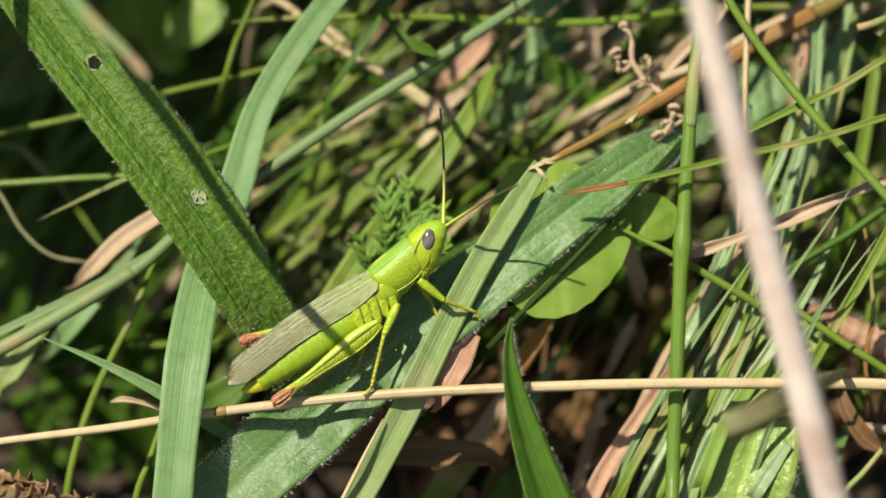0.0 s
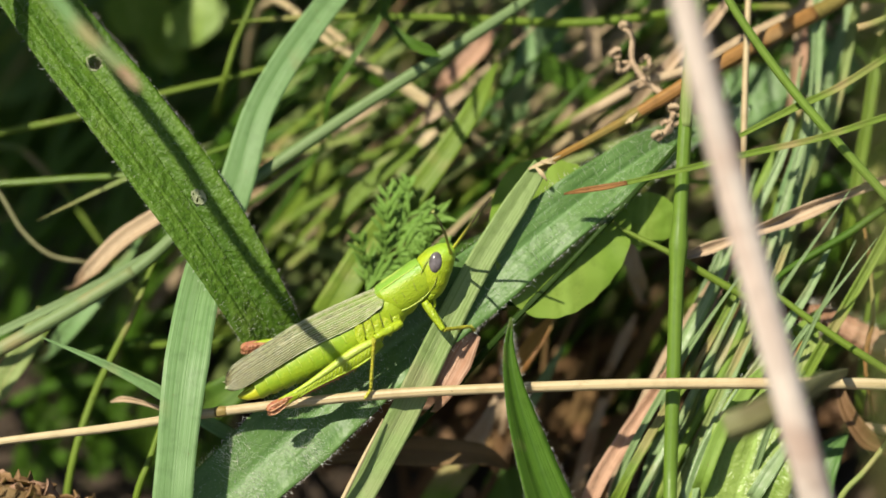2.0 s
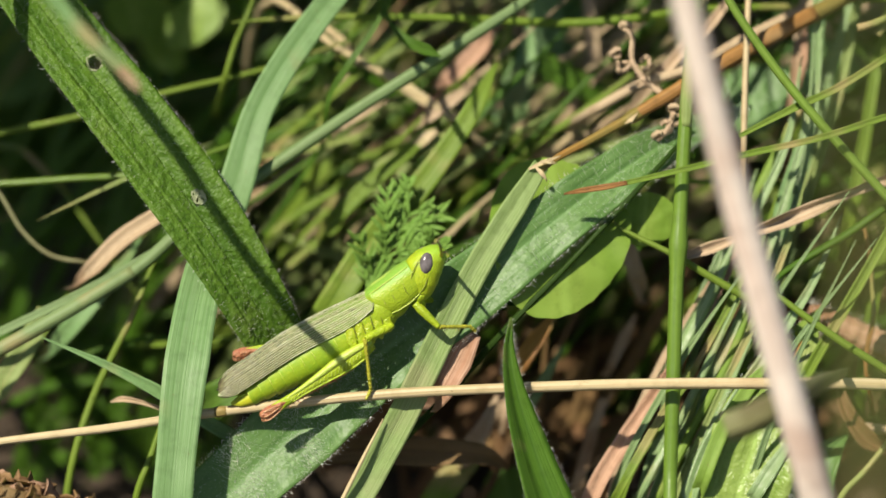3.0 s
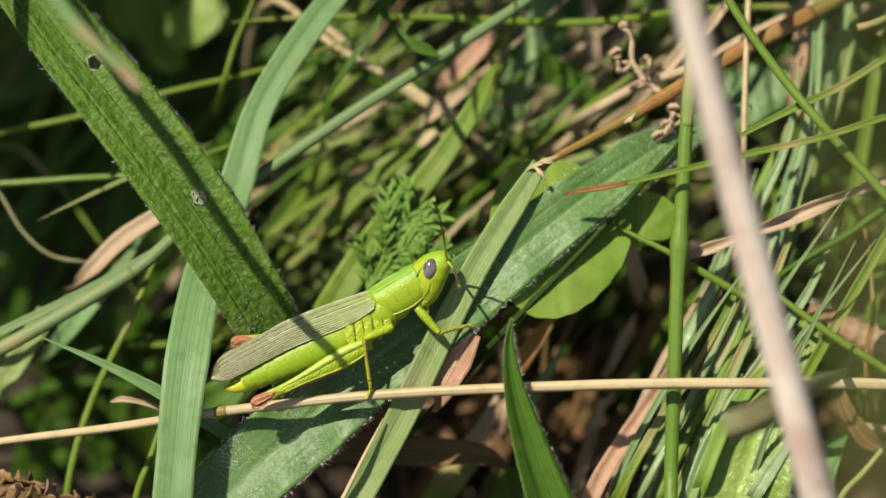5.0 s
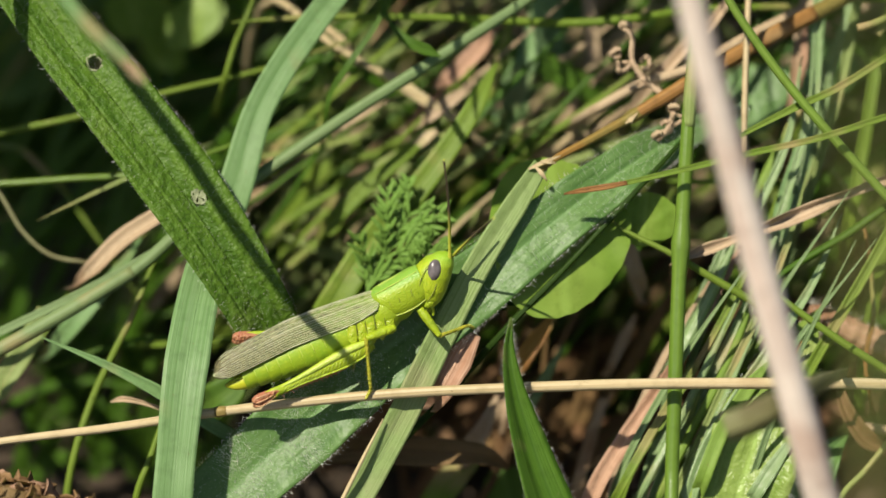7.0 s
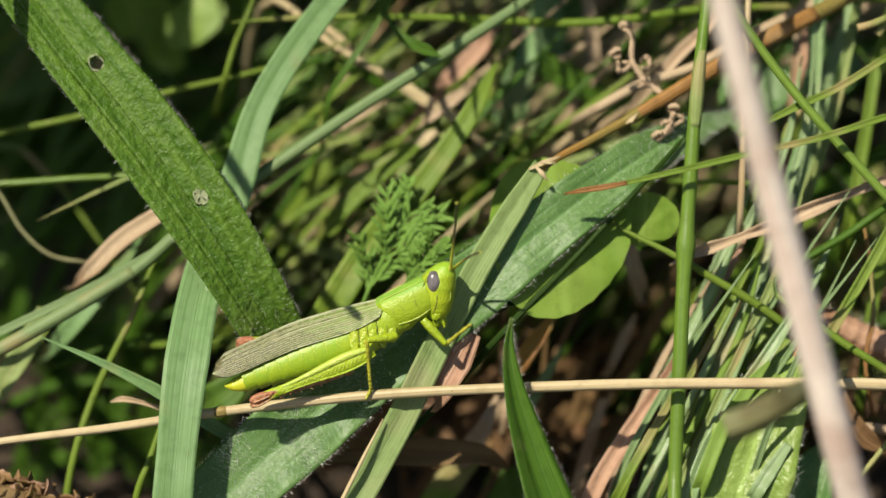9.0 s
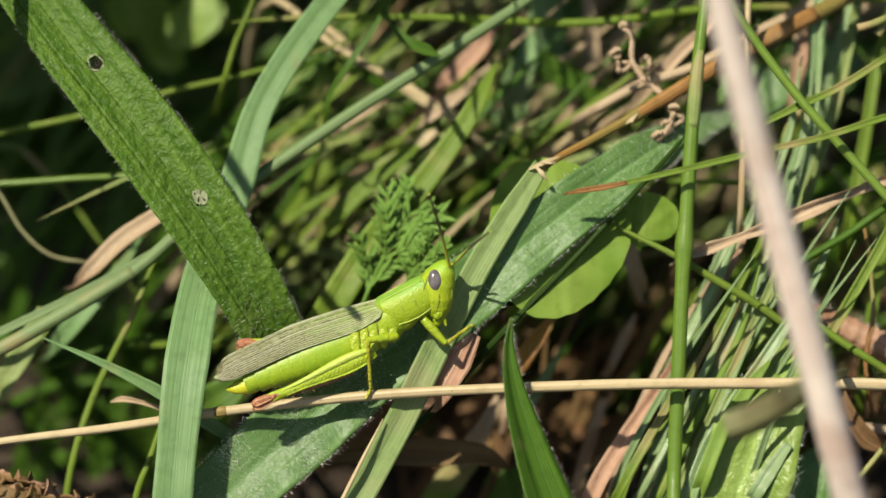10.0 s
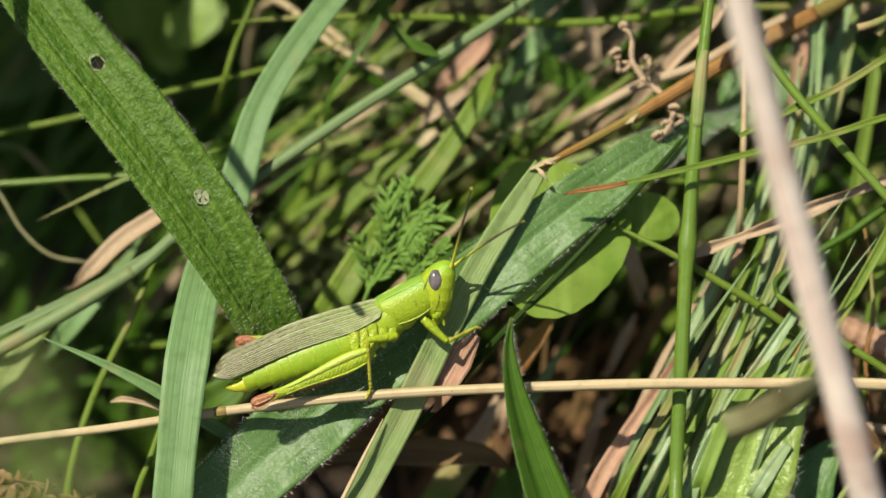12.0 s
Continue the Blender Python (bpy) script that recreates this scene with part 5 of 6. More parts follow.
blade("low_herb", [(4.21, 100.87, -1), (3.6, 35.71, 34.84), (4.42, 36.39, 36.02), (5.23, 36.8, 36.73)], [1.42, 1.42, 1.85, 0.55], M_PALEGRASS, "pale blurred leaf in the depth", "leaf", "", steps=30)
blade("grass_plant", [(-19.41, 82.29, -1), (-16.69, 22.22, 33.47), (-12.97, 23.55, 35.77), (-7.65, 25.14, 38.53), (-3.4, 26.42, 40.74)], [0.53, 0.53, 0.74, 0.64, 0.16], M_GRASS, "green grass blade slanting through the thatch", "grass plant", BLADES, steps=30)
blade("grass_plant", [(-18.46, 72.52, -1), (-16.23, 21.82, 28.77), (-11.96, 23.69, 32.01), (-7.69, 25.02, 34.32)], [0.64, 0.64, 0.75, 0.16], M_GRASS, "green grass blade slanting through the thatch", "grass plant", BLADES, steps=30)
blade("dead_plant", [(7.54, 55.3, -1), (6.6, 5.07, 29.76), (8.3, 6.23, 31.77), (10.1, 7.44, 33.87)], [1.24, 1.24, 1.34, 0.41], M_ORANGE, "orange dead grass leaf in the shade", "leaf", "", steps=30)
blade("grass_plant", [(8.93, 47.09, -1), (8.05, 8.25, 23.28), (9.46, 9.61, 25.63), (11.19, 11.13, 28.26)], [0.73, 0.73, 1.05, 0.26], M_REED, "pale bluish grass blade in the shade", "grass plant", BLADES, steps=30)
blade("dead_plant", [(13.29, 31.79, -1), (12.51, 9.53, 13.48), (13.84, 11.81, 17.43), (15.06, 13.77, 20.83)], [0.95, 0.95, 1.27, 0.64], M_DEADLEAF, "greyish beige dead blade in the litter", "leaf", "", steps=30)
blade("dead_plant", [(17.55, 55.3, -1), (15.88, 17.01, 22.45), (17.05, 18.29, 24.66), (18.22, 19.46, 26.69)], [0.75, 0.75, 1.07, 0.27], M_DEADLEAF, "greyish pink dead blade in the litter", "leaf", "", steps=30)
blade("dead_plant", [(-0.12, 50.17, -1), (-0.1, -3.77, 32.46), (1.41, -2.41, 34.81), (2.62, -1.15, 37)], [2.02, 2.02, 2.52, 1.71], M_PINKLEAF, "pinkish dead leaf beside the bent blade", "leaf", "", steps=30)
blade("grass_plant", [(17.07, 29.94, -1), (15.4, -6.88, 23.07), (18.54, -4.04, 27.98), (20.67, -2.22, 31.14), (22.19, -0.83, 33.55)], [0.81, 0.81, 0.81, 0.66, 0.15], M_GRASS, "green grass blade beside the reddish one", "grass plant", fan, steps=30)
stem("slender_plant", [(24.3, 56.19, -1), (21.07, 2.71, 31.68), (22.51, 3.99, 33.9), (24.76, 6.3, 37.89), (26.39, 8.09, 40.99)], [0.71, 0.71, 0.71, 0.56, 0.2], M_FANGRASS, "round pale green grass stem", "grass plant", fan, steps=36)
stem("slender_plant", [(19.43, 29.95, -1), (17.59, -5.62, 22.25), (20.89, -2.47, 27.71), (23.95, 0.58, 32.99), (26.74, 3.63, 38.27)], [0.38, 0.38, 0.41, 0.38, 0.12], M_FANGRASS, "round pale green grass stem", "grass plant", fan, steps=36)
stem("slender_plant", [(21.39, 29.95, -1), (19.42, -4.78, 21.7), (21.97, -2.13, 26.29), (24.77, 0.42, 30.7), (27.21, 3.22, 35.56), (28.59, 5.77, 39.97)], [0.43, 0.43, 0.46, 0.43, 0.35, 0.1], M_BRIGHTGRASS, "round green grass stem", "grass plant", fan, steps=36)
stem("slender_plant", [(23.63, 29.94, -1), (21.32, -6.88, 23.07), (23.1, -4.75, 26.75), (25.63, -1.97, 31.58), (27.66, 0.31, 35.53)], [0.33, 0.33, 0.35, 0.3, 0.1], M_FANGRASS, "round pale green grass stem", "grass plant", fan, steps=36)
blade("grass_plant", [(25.72, 32.41, -1), (22.96, -8.29, 25.43), (24.72, -6.02, 29.35), (27.49, -3.76, 33.28), (29.1, -2.75, 35.02)], [1.31, 1.31, 1.36, 1.21, 0.3], M_BRIGHTGRASS, "smooth green grass blade over the ribbed leaf", "grass plant", fan, steps=30)
blade("grass_plant", [(42.59, 110.97, -1), (34.46, 23.66, 45.96), (34.62, 26.02, 50.06), (34.77, 27.86, 53.24), (34.88, 29.44, 55.97)], [1.26, 1.26, 1.47, 1.52, 1.47], M_BLUEGRASS, "upright grey-green grass blade", "grass plant", fan, steps=30)
blade("grass_plant", [(42.02, 110.29, -1), (34.36, 27.05, 43.84), (35.95, 29.04, 47.28), (37.86, 31.16, 50.96), (39.03, 33.02, 54.17)], [0.85, 0.85, 1.27, 1.38, 1.17], M_FANGRASS, "upright pale green grass blade", "grass plant", fan, steps=30)
stem("slender_plant", [(34.19, 89.57, -1), (28.41, 15.92, 40.56), (30.59, 18.05, 44.25), (32.05, 19.49, 46.73), (33.35, 20.66, 48.76)], [0.52, 0.52, 0.57, 0.52, 0.21], M_BRIGHTGRASS, "round green grass stem", "grass plant", fan, steps=36)
blade("grass_plant", [(33.66, 65.42, -1), (28.98, 8.2, 33.18), (30.16, 11.17, 38.32), (31.3, 13.62, 42.57), (32.44, 15.89, 46.51)], [0.93, 0.93, 1.39, 1.45, 0.62], M_BLUEGRASS, "bluish green grass blade", "grass plant", fan, steps=30)
stem("slender_plant", [(27.67, 94.72, -1), (22.9, 18.71, 41.39), (26.97, 18.68, 41.34), (31.16, 18.55, 41.12), (34.61, 18.6, 41.21)], [0.21, 0.21, 0.26, 0.26, 0.15], M_BRIGHTGRASS, "thin bright green stem lying across", "grass plant", ROUND, steps=36)
blade("dead_plant", [(40.99, 117.91, -1), (33.25, 30.28, 45.43), (33.78, 31.61, 47.73), (34.42, 33.21, 50.5)], [0.96, 0.96, 1.39, 1.07], M_PINKLEAF, "reddish dead grass blade", "leaf", "", steps=30)
blade("grass_plant", [(30.9, 30.35, -1), (27.73, -8.29, 24.23), (29.15, -7.15, 26.19), (30.86, -5.92, 28.33)], [1.31, 1.31, 1.36, 0.81], M_FANGRASS, "silvery shining grass blade", "grass plant", fan, steps=30)
blade("dead_plant", [(34.75, 54.53, -1), (30.08, 0.63, 32.07), (31.36, 1.31, 33.26), (32.78, 1.97, 34.4)], [0.51, 0.51, 0.81, 0.25], M_ORANGE, "yellow and orange dying leaf tip", "leaf", "", steps=30)
blade("ribbed_plant", [(30.38, 55.08, -1), (26.46, 3.31, 30.72), (28, 4.34, 32.5), (30.56, 5.23, 34.05)], [1.54, 1.54, 2.15, 0.51], M_RIBLEAF, "bright green leaf behind the fan", "leaf", "", steps=30, columns=10)
blade("grass_plant", [(42.71, 47.31, -1), (38.48, 8.31, 23.37), (39.26, 11.44, 28.8), (40.36, 14.58, 34.23), (41.35, 16.67, 37.86)], [0.94, 0.94, 1.05, 1.05, 0.84], M_GRASS, "upright bright green grass blade", "grass plant", fan, steps=30)
blade("low_herb", [(-1.34, 28.3, -1), (-1.27, 8.62, 11.92), (0.85, 9.95, 14.22), (3.5, 11.01, 16.05)], [2.33, 2.33, 2.86, 0.74], M_GRASS, "blurred green leaf under the withered one", "leaf", "", steps=30)
blade("grass_plant", [(-29.92, 59.63, -1), (-26.6, 14.6, 26.28), (-23.43, 14.71, 26.46), (-20.27, 14.87, 26.73), (-16.57, 15.13, 27.19)], [0.53, 0.53, 0.63, 0.63, 0.32], M_GRASS, "olive grass blade lying in the shade", "grass plant", BLADES, steps=30)
blade("grass_plant", [(-39.17, 56.21, -1), (-35.21, 15.52, 23.86), (-32.03, 16.05, 24.78), (-27.79, 16.58, 25.7), (-25.67, 16.63, 25.79)], [0.53, 0.53, 0.64, 0.64, 0.42], M_DEEP, "green grass blade lying in the shade", "grass plant", BLADES, steps=30)
blade("grass_plant", [(-45.77, 50.6, -1), (-40.59, 5.69, 26.83), (-39.04, 6.98, 29.08), (-37.49, 8.28, 31.32), (-36.71, 9.44, 33.34)], [1.76, 1.76, 2.28, 2.07, 0.83], M_PALEGRASS, "pale yellow-green grass blade", "grass plant", BLADES, steps=30)


def shaggy_stem():
    """Thick pinkish brown dead stem with white hairs."""
    pts = [(33.26, 8.2, 33.18), (33.47, 8.17, 33.13), (36.47, 7.68, 32.28), (39.07, 7.23, 31.11), (42.25, 7.29, 29.61), (50.39, 55.09, -1)]
    ob = stem("shaggy_stump", pts, [0.9, 1.25, 1.3, 1.35, 1.4, 1.3], M_PINKLEAF, "thick pinkish brown dead stem with white hairs", "grass plant", sides=16, steps=60, lump=0.25)
    fringe(ob, pts, [2.2, 2.5, 2.6, 2.7, 2.8, 2.6], FACING, 420, 1.0, 21, all_over=0.2, lift=0.1)
    return ob


shaggy_stem()
stem("hanging_root", [(38.04, 8.97, 42.54), (38.5, 7.82, 40.54), (38.85, 6.03, 37.44), (38.96, 4.75, 35.23), (38.24, 2.71, 31.69), (38.75, 2.02, 28.5), (44.1, 46.22, -1)], [0.14, 0.2, 0.22, 0.26, 0.22, 0.16, 0.14], M_REDBROWN, "thin rusty hanging rootlet", "grass plant", steps=40, lump=0.4)
blade("withered_plant", [(35.76, 3.64, 29.31), (36.7, 1.25, 27.17), (38.49, -0.03, 24.95), (41.41, -0.08, 22.86), (47.4, 0.77, -1)], [0.6, 1.4, 1.8, 1.6, 1.4], M_BROWN, "dark reddish brown curled dead leaf", "leaf", steps=30, fold=0.5)
stem("slender_plant", [(33.8, -8.48, -1), (35.58, -6.15, 22.35), (37.86, -4.8, 24.68), (39.94, -3.11, 26.61), (43.15, 0.32, 29.56)], [0.3, 0.3, 0.28, 0.26, 0.1], M_YELLOWGRASS, "slender yellow-green grass stem", group=ROUND, steps=24)
stem("straw", [(37.48, 3.15, 24.46), (40.47, 2.97, 24.15), (44.71, 2.64, 23.57), (53.09, 4.64, -1)], [0.5, 0.5, 0.5, 0.5], M_DEADLEAF, "thick grey-beige straw stub", "straw", steps=24)
for points in ([(37.43, 16.9, 58.27), (38.81, 17.1, 58.62), (41.72, 18.56, 59.14), (47.06, 21.11, 59.57), (55.7, 25.54, -1)], [(39.32, 17.48, 57.28), (39.78, 17.79, 57.81), (41.82, 19.7, 59.13), (47.17, 23.04, 60.9), (56.22, 25.8, -1)]):
    stem("snapped_reed", points, [0.38, 0.36, 0.34, 0.3, 0.3], M_YELLOWGRASS, "green stem with a pale snapped end", "grass plant", steps=30, lump=0.1)

bright = [(25.04, -8.09, -1), (25.83, -8.71, 21.49), (27.35, -5.93, 26.31), (29.18, -2.73, 30.26), (31.61, 1.26, 33.17), (34.19, 6.31, 34.9)]
bright_leaf = blade("ribbed_plant", bright, [5, 8.4, 8.8, 7.0, 4.2, 0.4], M_RIBLEAF, "glossy bright green ribbed leaf", "leaf", steps=50, columns=14, fold=0.1, wave=0.04, thick=0.25)
fringe(bright_leaf, bright, [5, 8.4, 8.8, 7.0, 4.2, 0.4], FACING, 500, 0.8, 31, all_over=0.3, lift=0.18)
blade("bluish_plant", [(29.89, -7.33, -1), (31.67, -5.67, 19.18), (32.95, -3.76, 22.49), (34.53, -1.98, 24.38), (36.7, 0.23, 25.4)], [3.5, 5.6, 5.0, 3.0, 0.3], M_SILVERLEAF, "wrinkled bluish green leaf", "leaf", steps=40, columns=12, wave=0.15)
blade("rolled_plant", [(23.29, -35.5, 47.49), (25.36, -35.16, 48.09), (27.93, -34.04, 49.02), (31.32, -26.75, 46.66), (35.06, -9.08, 37.26), (41.52, 53.05, -1)], [2.3, 2.5, 2.3, 1.6, 0.8, 0.5], M_OLIVE, "rolled grey-green dying leaf in front", "leaf", steps=50, columns=14, fold=0.95, thick=0.2, facing=Vector((-0.25, -0.2, 0.95)).normalized())


def seed_head():
    """Dry plantain spike: a core with many papery scales."""
    rnd = random.Random(77)
    a, b = Vector((-42.6, -13.59, 28.6)), Vector((-31.6, -16.28, 26.2))
    bm = bmesh.new()
    add_tube(bm, [tuple(a), tuple(a.lerp(b, 0.5)), tuple(b)], [1.7, 2.0, 1.2], sides=14, steps=12, lump=0.2)
    core = part("seed_head", bm, M_BROWN, None, at=tuple(a))
    tagged(core, "brown dried seed head with papery scales", "seed head")
    axis = (b - a).normalized()
    side = axis.orthogonal().normalized()
    up = axis.cross(side)
    for k in range(150):
        f, ang = k / 150, k * 2.4
        out = side * math.cos(ang) + up * math.sin(ang)
        q = a.lerp(b, f) + out * rnd.uniform(1.4, 2.0)
        bm = bmesh.new()
        t = (out * rnd.uniform(0.5, 1.0) + axis * rnd.uniform(0.3, 0.9) + Vector((rnd.uniform(-0.8, 0.8), rnd.uniform(-0.8, 0.8), rnd.uniform(-0.8, 0.8)))).normalized()
        ln = rnd.uniform(0.9, 2.1)
        add_ribbon(bm, [tuple(q), tuple(q + t * ln * 0.5 + axis * 0.1), tuple(q + t * ln)], [0.8, 1.45, 0.15], facing=(axis + out + Vector((rnd.uniform(-0.5, 0.5), 0, rnd.uniform(-0.5, 0.5)))).normalized(), fold=0.5, thick=0.06, steps=3, columns=2)
        s = part("scale", bm, rnd.choice((M_SCALE, M_SCALE, M_SCALE, M_PINKLEAF, M_BROWN)), core)
        s.location = -core.location
    leg = stem("stalk", [tuple(a), tuple(a + Vector((-6, 2, -8))), (a.x - 9, a.y + 4, -1)], [0.6, 0.6, 0.6], M_REDBROWN, "", parent=core, steps=12)


seed_head()


LIT = Vector((-0.25, -0.55, 0.80)).normalized()


def feather_leaf(axis_points, length, seed, label, material=M_FEATHER):
    """Finely divided leaf: an axis, leaflets in pairs, each cut into narrow lobes."""
    rnd = random.Random(seed)
    bm = bmesh.new()
    add_tube(bm, axis_points, [0.2] * (len(axis_points) - 1) + [0.05], sides=6, steps=24)
    root = thing("feathery_herb", axis_points, label, "leaf", "")
    part("leaf_axis", bm, material, root).location = -root.location
    path = spline(axis_points, 60)
    tans = tangents(path)
    bm = bmesh.new()
    for k in range(22, 60, 4):
        for sd in (-1, 1):
            kk = min(59, k + rnd.randrange(3))
            q, t = path[kk][0], tans[kk]
            side = t.cross(FACING).normalized()
            up = side.cross(t)
            size = length * (0.55 + 0.45 * math.sin(math.pi * min(1, (k - 8) / 56))) * rnd.uniform(0.65, 1.25)
            way = (side * sd * rnd.uniform(0.4, 0.8) + t * rnd.uniform(0.7, 1.1) + up * rnd.uniform(-0.3, 0.6)).normalized()
            sag = Vector((rnd.uniform(-0.3, 0.3), 0, rnd.uniform(-0.2, 0.4)))
            add_ribbon(bm, [tuple(q), tuple(q + way * size * 0.5 + sag), tuple(q + way * size)], [0.28, 0.40, 0.05], facing=LIT, fold=0.15, thick=0.05, steps=6, columns=2)
            for j in range(3):
                f = 0.32 + 0.22 * j
                p = q + way * size * f + sag * (1 - abs(2 * f - 1))
                for s2 in (-1, 1):
                    cross = way.cross(FACING).normalized() * s2
                    lob = (cross * rnd.uniform(0.3, 0.8) + way + up * rnd.uniform(-0.2, 0.3)).normalized()
                    ln = size * rnd.uniform(0.3, 0.6) * (1.2 - 0.6 * f)
                    add_ribbon(bm, [tuple(p), tuple(p + lob * ln * 0.6), tuple(p + lob * ln)], [0.26, 0.46, 0.06], facing=LIT, fold=0.15, thick=0.05, steps=4, columns=2, turn=(rnd.uniform(-22, 22), 0))
    leaf = part("foliage", bm, material, root)
    leaf.location = -root.location
    tagged(leaf, kind="stuff")
    return root


feather_leaf([(-9.33, 63.83, -1), (-7.44, 8.58, 33.85), (-6.29, 9.57, 36.56), (-4.74, 10.56, 39.27), (-2.99, 12.03, 41.81)], 4.6, 12, "finely divided feathery green leaf behind the animal")
feather_leaf([(-4.23, 70.36, -1), (-3.29, 8.01, 36.87), (-2.25, 7.49, 38.96), (-0.97, 7.82, 40.54)], 2.6, 14, "small feathery green leaf")
# this scrap's shade is put into its near-black colour
feather_leaf([(3.58, 62.61, -1), (3.36, 2.61, 36.51), (4.87, 2.48, 38.07), (6.9, 2.68, 38.83), (9.68, 2.89, 39.18)], 1.9, 13, "feathery leaf scrap with shade in its near-black colour", M_DARKSTEM)


for low_end, high_end, sd in (
    ((-41.68, 31.79, 4.07), (-37.51, 32.04, 10.5), 61),
    ((-35.44, 29.28, 1.7), (-32.98, 29.81, 8.63), 62),
    ((-29.23, 28.15, 1.77), (-29.58, 28.4, 8.2), 63),
    ((-40.75, 37.14, 9.33), (-35.44, 36.27, 13.8), 64),
    ((-25.1, 25.62, 5.38), (-21.08, 24.75, 9.86), 65),
    ((-32.79, 35.16, 7.91), (-29.79, 34.29, 12.39), 66),
    ((-42.42, 26.2, 2.38), (-38.28, 25.61, 7.36), 67),
):
    a, b = Vector(low_end), Vector(high_end)
    feather_leaf([(a.x, a.y + 1.5 * a.z, -1), tuple(a), tuple(a.lerp(b, 0.5) + Vector((0.6, 0, 0.6))), tuple(b)], 3.6, sd, "finely divided green leaf low in the shade", M_DEEP)


def dried_flower(points, radii, curls, label, seed):
    """Shrivelled curly plant remains: a stalk with coiled tips."""
    rnd = random.Random(seed)
    bm = bmesh.new()
    add_tube(bm, points, [1.35 * r for r in radii], sides=7, steps=40, lump=0.6, seed=seed)
    ob = part("dried_flower", bm, M_DEADLEAF, None, at=min(points, key=lambda q: q[2]))
    tagged(ob, label, "dead flower")
    for c, size, spin in curls:
        c = Vector(c)
        bm = bmesh.new()
        pts = []
        for k in range(9):
            a = spin + k * 0.75
            r = 1.15 * size * (1 - k * 0.08) * (1 + 0.2 * math.sin(k * 2.2 + spin))
            pts.append(tuple(c + Vector((math.cos(a) * r, rnd.uniform(-0.15, 0.15) + k * 0.06, math.sin(a) * r))))
        add_tube(bm, pts, [0.16, 0.22, 0.28, 0.22, 0.2, 0.26, 0.2, 0.18, 0.1], sides=7, steps=36, lump=0.6)
        s = part("curl", bm, M_DEADLEAF, ob)
        s.location = -ob.location


dried_flower([(16.44, 19.57, 56.9), (17.16, 19.26, 56.36), (17.16, 18.16, 54.45), (17.67, 17.64, 53.56), (18.7, 17.05, 52.54), (19.91, 16.15, 51.97), (21.06, 15.22, 51.36)], [0.16, 0.2, 0.2, 0.24, 0.22, 0.2, 0.1],
             [((16.54, 19.57, 56.9), 0.5, 0), ((15.82, 18.34, 54.76), 0.5, 1), ((16.49, 17.82, 53.87), 0.6, 2.4), ((18.39, 17.98, 54.14), 0.55, 4), ((18.07, 16.75, 52.81), 0.4, 3)], "shrivelled beige curly dead flower on a stalk", 41)
dried_flower([(21.04, 15.51, 52.66), (20.86, 14.21, 51.61), (20.53, 13.09, 50.48), (19.71, 12.28, 49.47)], [0.12, 0.18, 0.2, 0.14],
             [((20.74, 13.73, 51.58), 0.5, 0), ((21.25, 13.3, 50.83), 0.6, 2), ((20.11, 12.79, 50.35), 0.55, 4), ((19.49, 12.13, 49.61), 0.45, 1)], "shrivelled brown curly scrap hanging on the stalk", 42)


def broad(name, mid, right, up, r, material, label, teeth=0, cup=0.05, squash=0.92, skew=0.16, foot=None, group="", seg=40, rings=7):
    """A rounded leaf round mid, with a stalk to its foot on the ground."""
    bm = bmesh.new()
    uvs = bm.loops.layers.uv.verify()
    mid, right, up = Vector(mid), Vector(right).normalized(), Vector(up).normalized()
    facing = right.cross(up).normalized()
    rows = []
    for k in range(rings + 1):
        row = []
        for c in range(seg):
            a = 2 * math.pi * c / seg
            rr = r * (1 + skew * math.cos(a - 0.5) + 0.05 * math.cos(3 * a) + 0.007 * math.cos(teeth * a) * (k / rings) ** 4) * k / rings
            x, y = rr * math.cos(a), rr * math.sin(a) * squash
            h = cup * rr + 0.05 * r * noise.noise((x * 2.8 / r + mid.x, y * 2.8 / r, mid.z)) - 0.125 / r * y * y
            row.append((mid + right * x + up * y + facing * h, (0.5 + x / (2.5 * r), y / 10)))
        rows.append(row)
    for off in (0.08, -0.08):
        vs = [[bm.verts.new((q + facing * off) * MM) for q, _ in row] for row in rows]
        for k in range(rings):
            for c in range(seg):
                d = (c + 1) % seg
                ids = ((0, c), (1, c), (1, d)) if k == 0 else ((k, c), (k + 1, c), (k + 1, d), (k, d))
                f = bm.faces.new([vs[i][j] for i, j in ids])
                f.smooth = True
                for lp, (i, j) in zip(f.loops, ids):
                    lp[uvs].uv = rows[i][j][1]
    foot = foot or (mid.x * 1.1, mid.y + 1.6 * mid.z, -1)
    leaf = thing(name, [foot], label, "leaf", group)
    part("leaf", bm, material, leaf).location = -leaf.location
    low = mid - facing * 0.2
    s = stem("leaf_stalk", [tuple(low), tuple(low.lerp(Vector(foot), 0.5) + Vector((0, 1, -1))), foot], [0.35, 0.4, 0.4], M_GRASS, "", parent=leaf, steps=12, sides=6)
    return leaf


broad("round_herb", (10.45, 5.82, 43.46), (1, 0.25, 0.0), (-0.1, 0.75, 0.66), 6.5, M_BROADLEAF, "light green rounded leaf with a shallow-toothed margin", teeth=22, seg=88, rings=14, squash=1.16, skew=-0.04, cup=0.02)
# an unseen leaf, added above the view to shade the round one
broad("round_herb", (-10.8, -6.6, 81.0), (1, 0.3, 0.35), (-0.2, 0.85, 0.35), 4.3, M_BROADLEAF, "unseen green leaf added to shade the round leaf", teeth=14, foot=(-8, 150, -1))
broad("round_herb", (18.18, 8.54, 42.97), (1, 0.1, -0.1), (0.1, 0.5, 0.85), 2.7, M_BROADLEAF, "small light green rounded leaf", teeth=12)

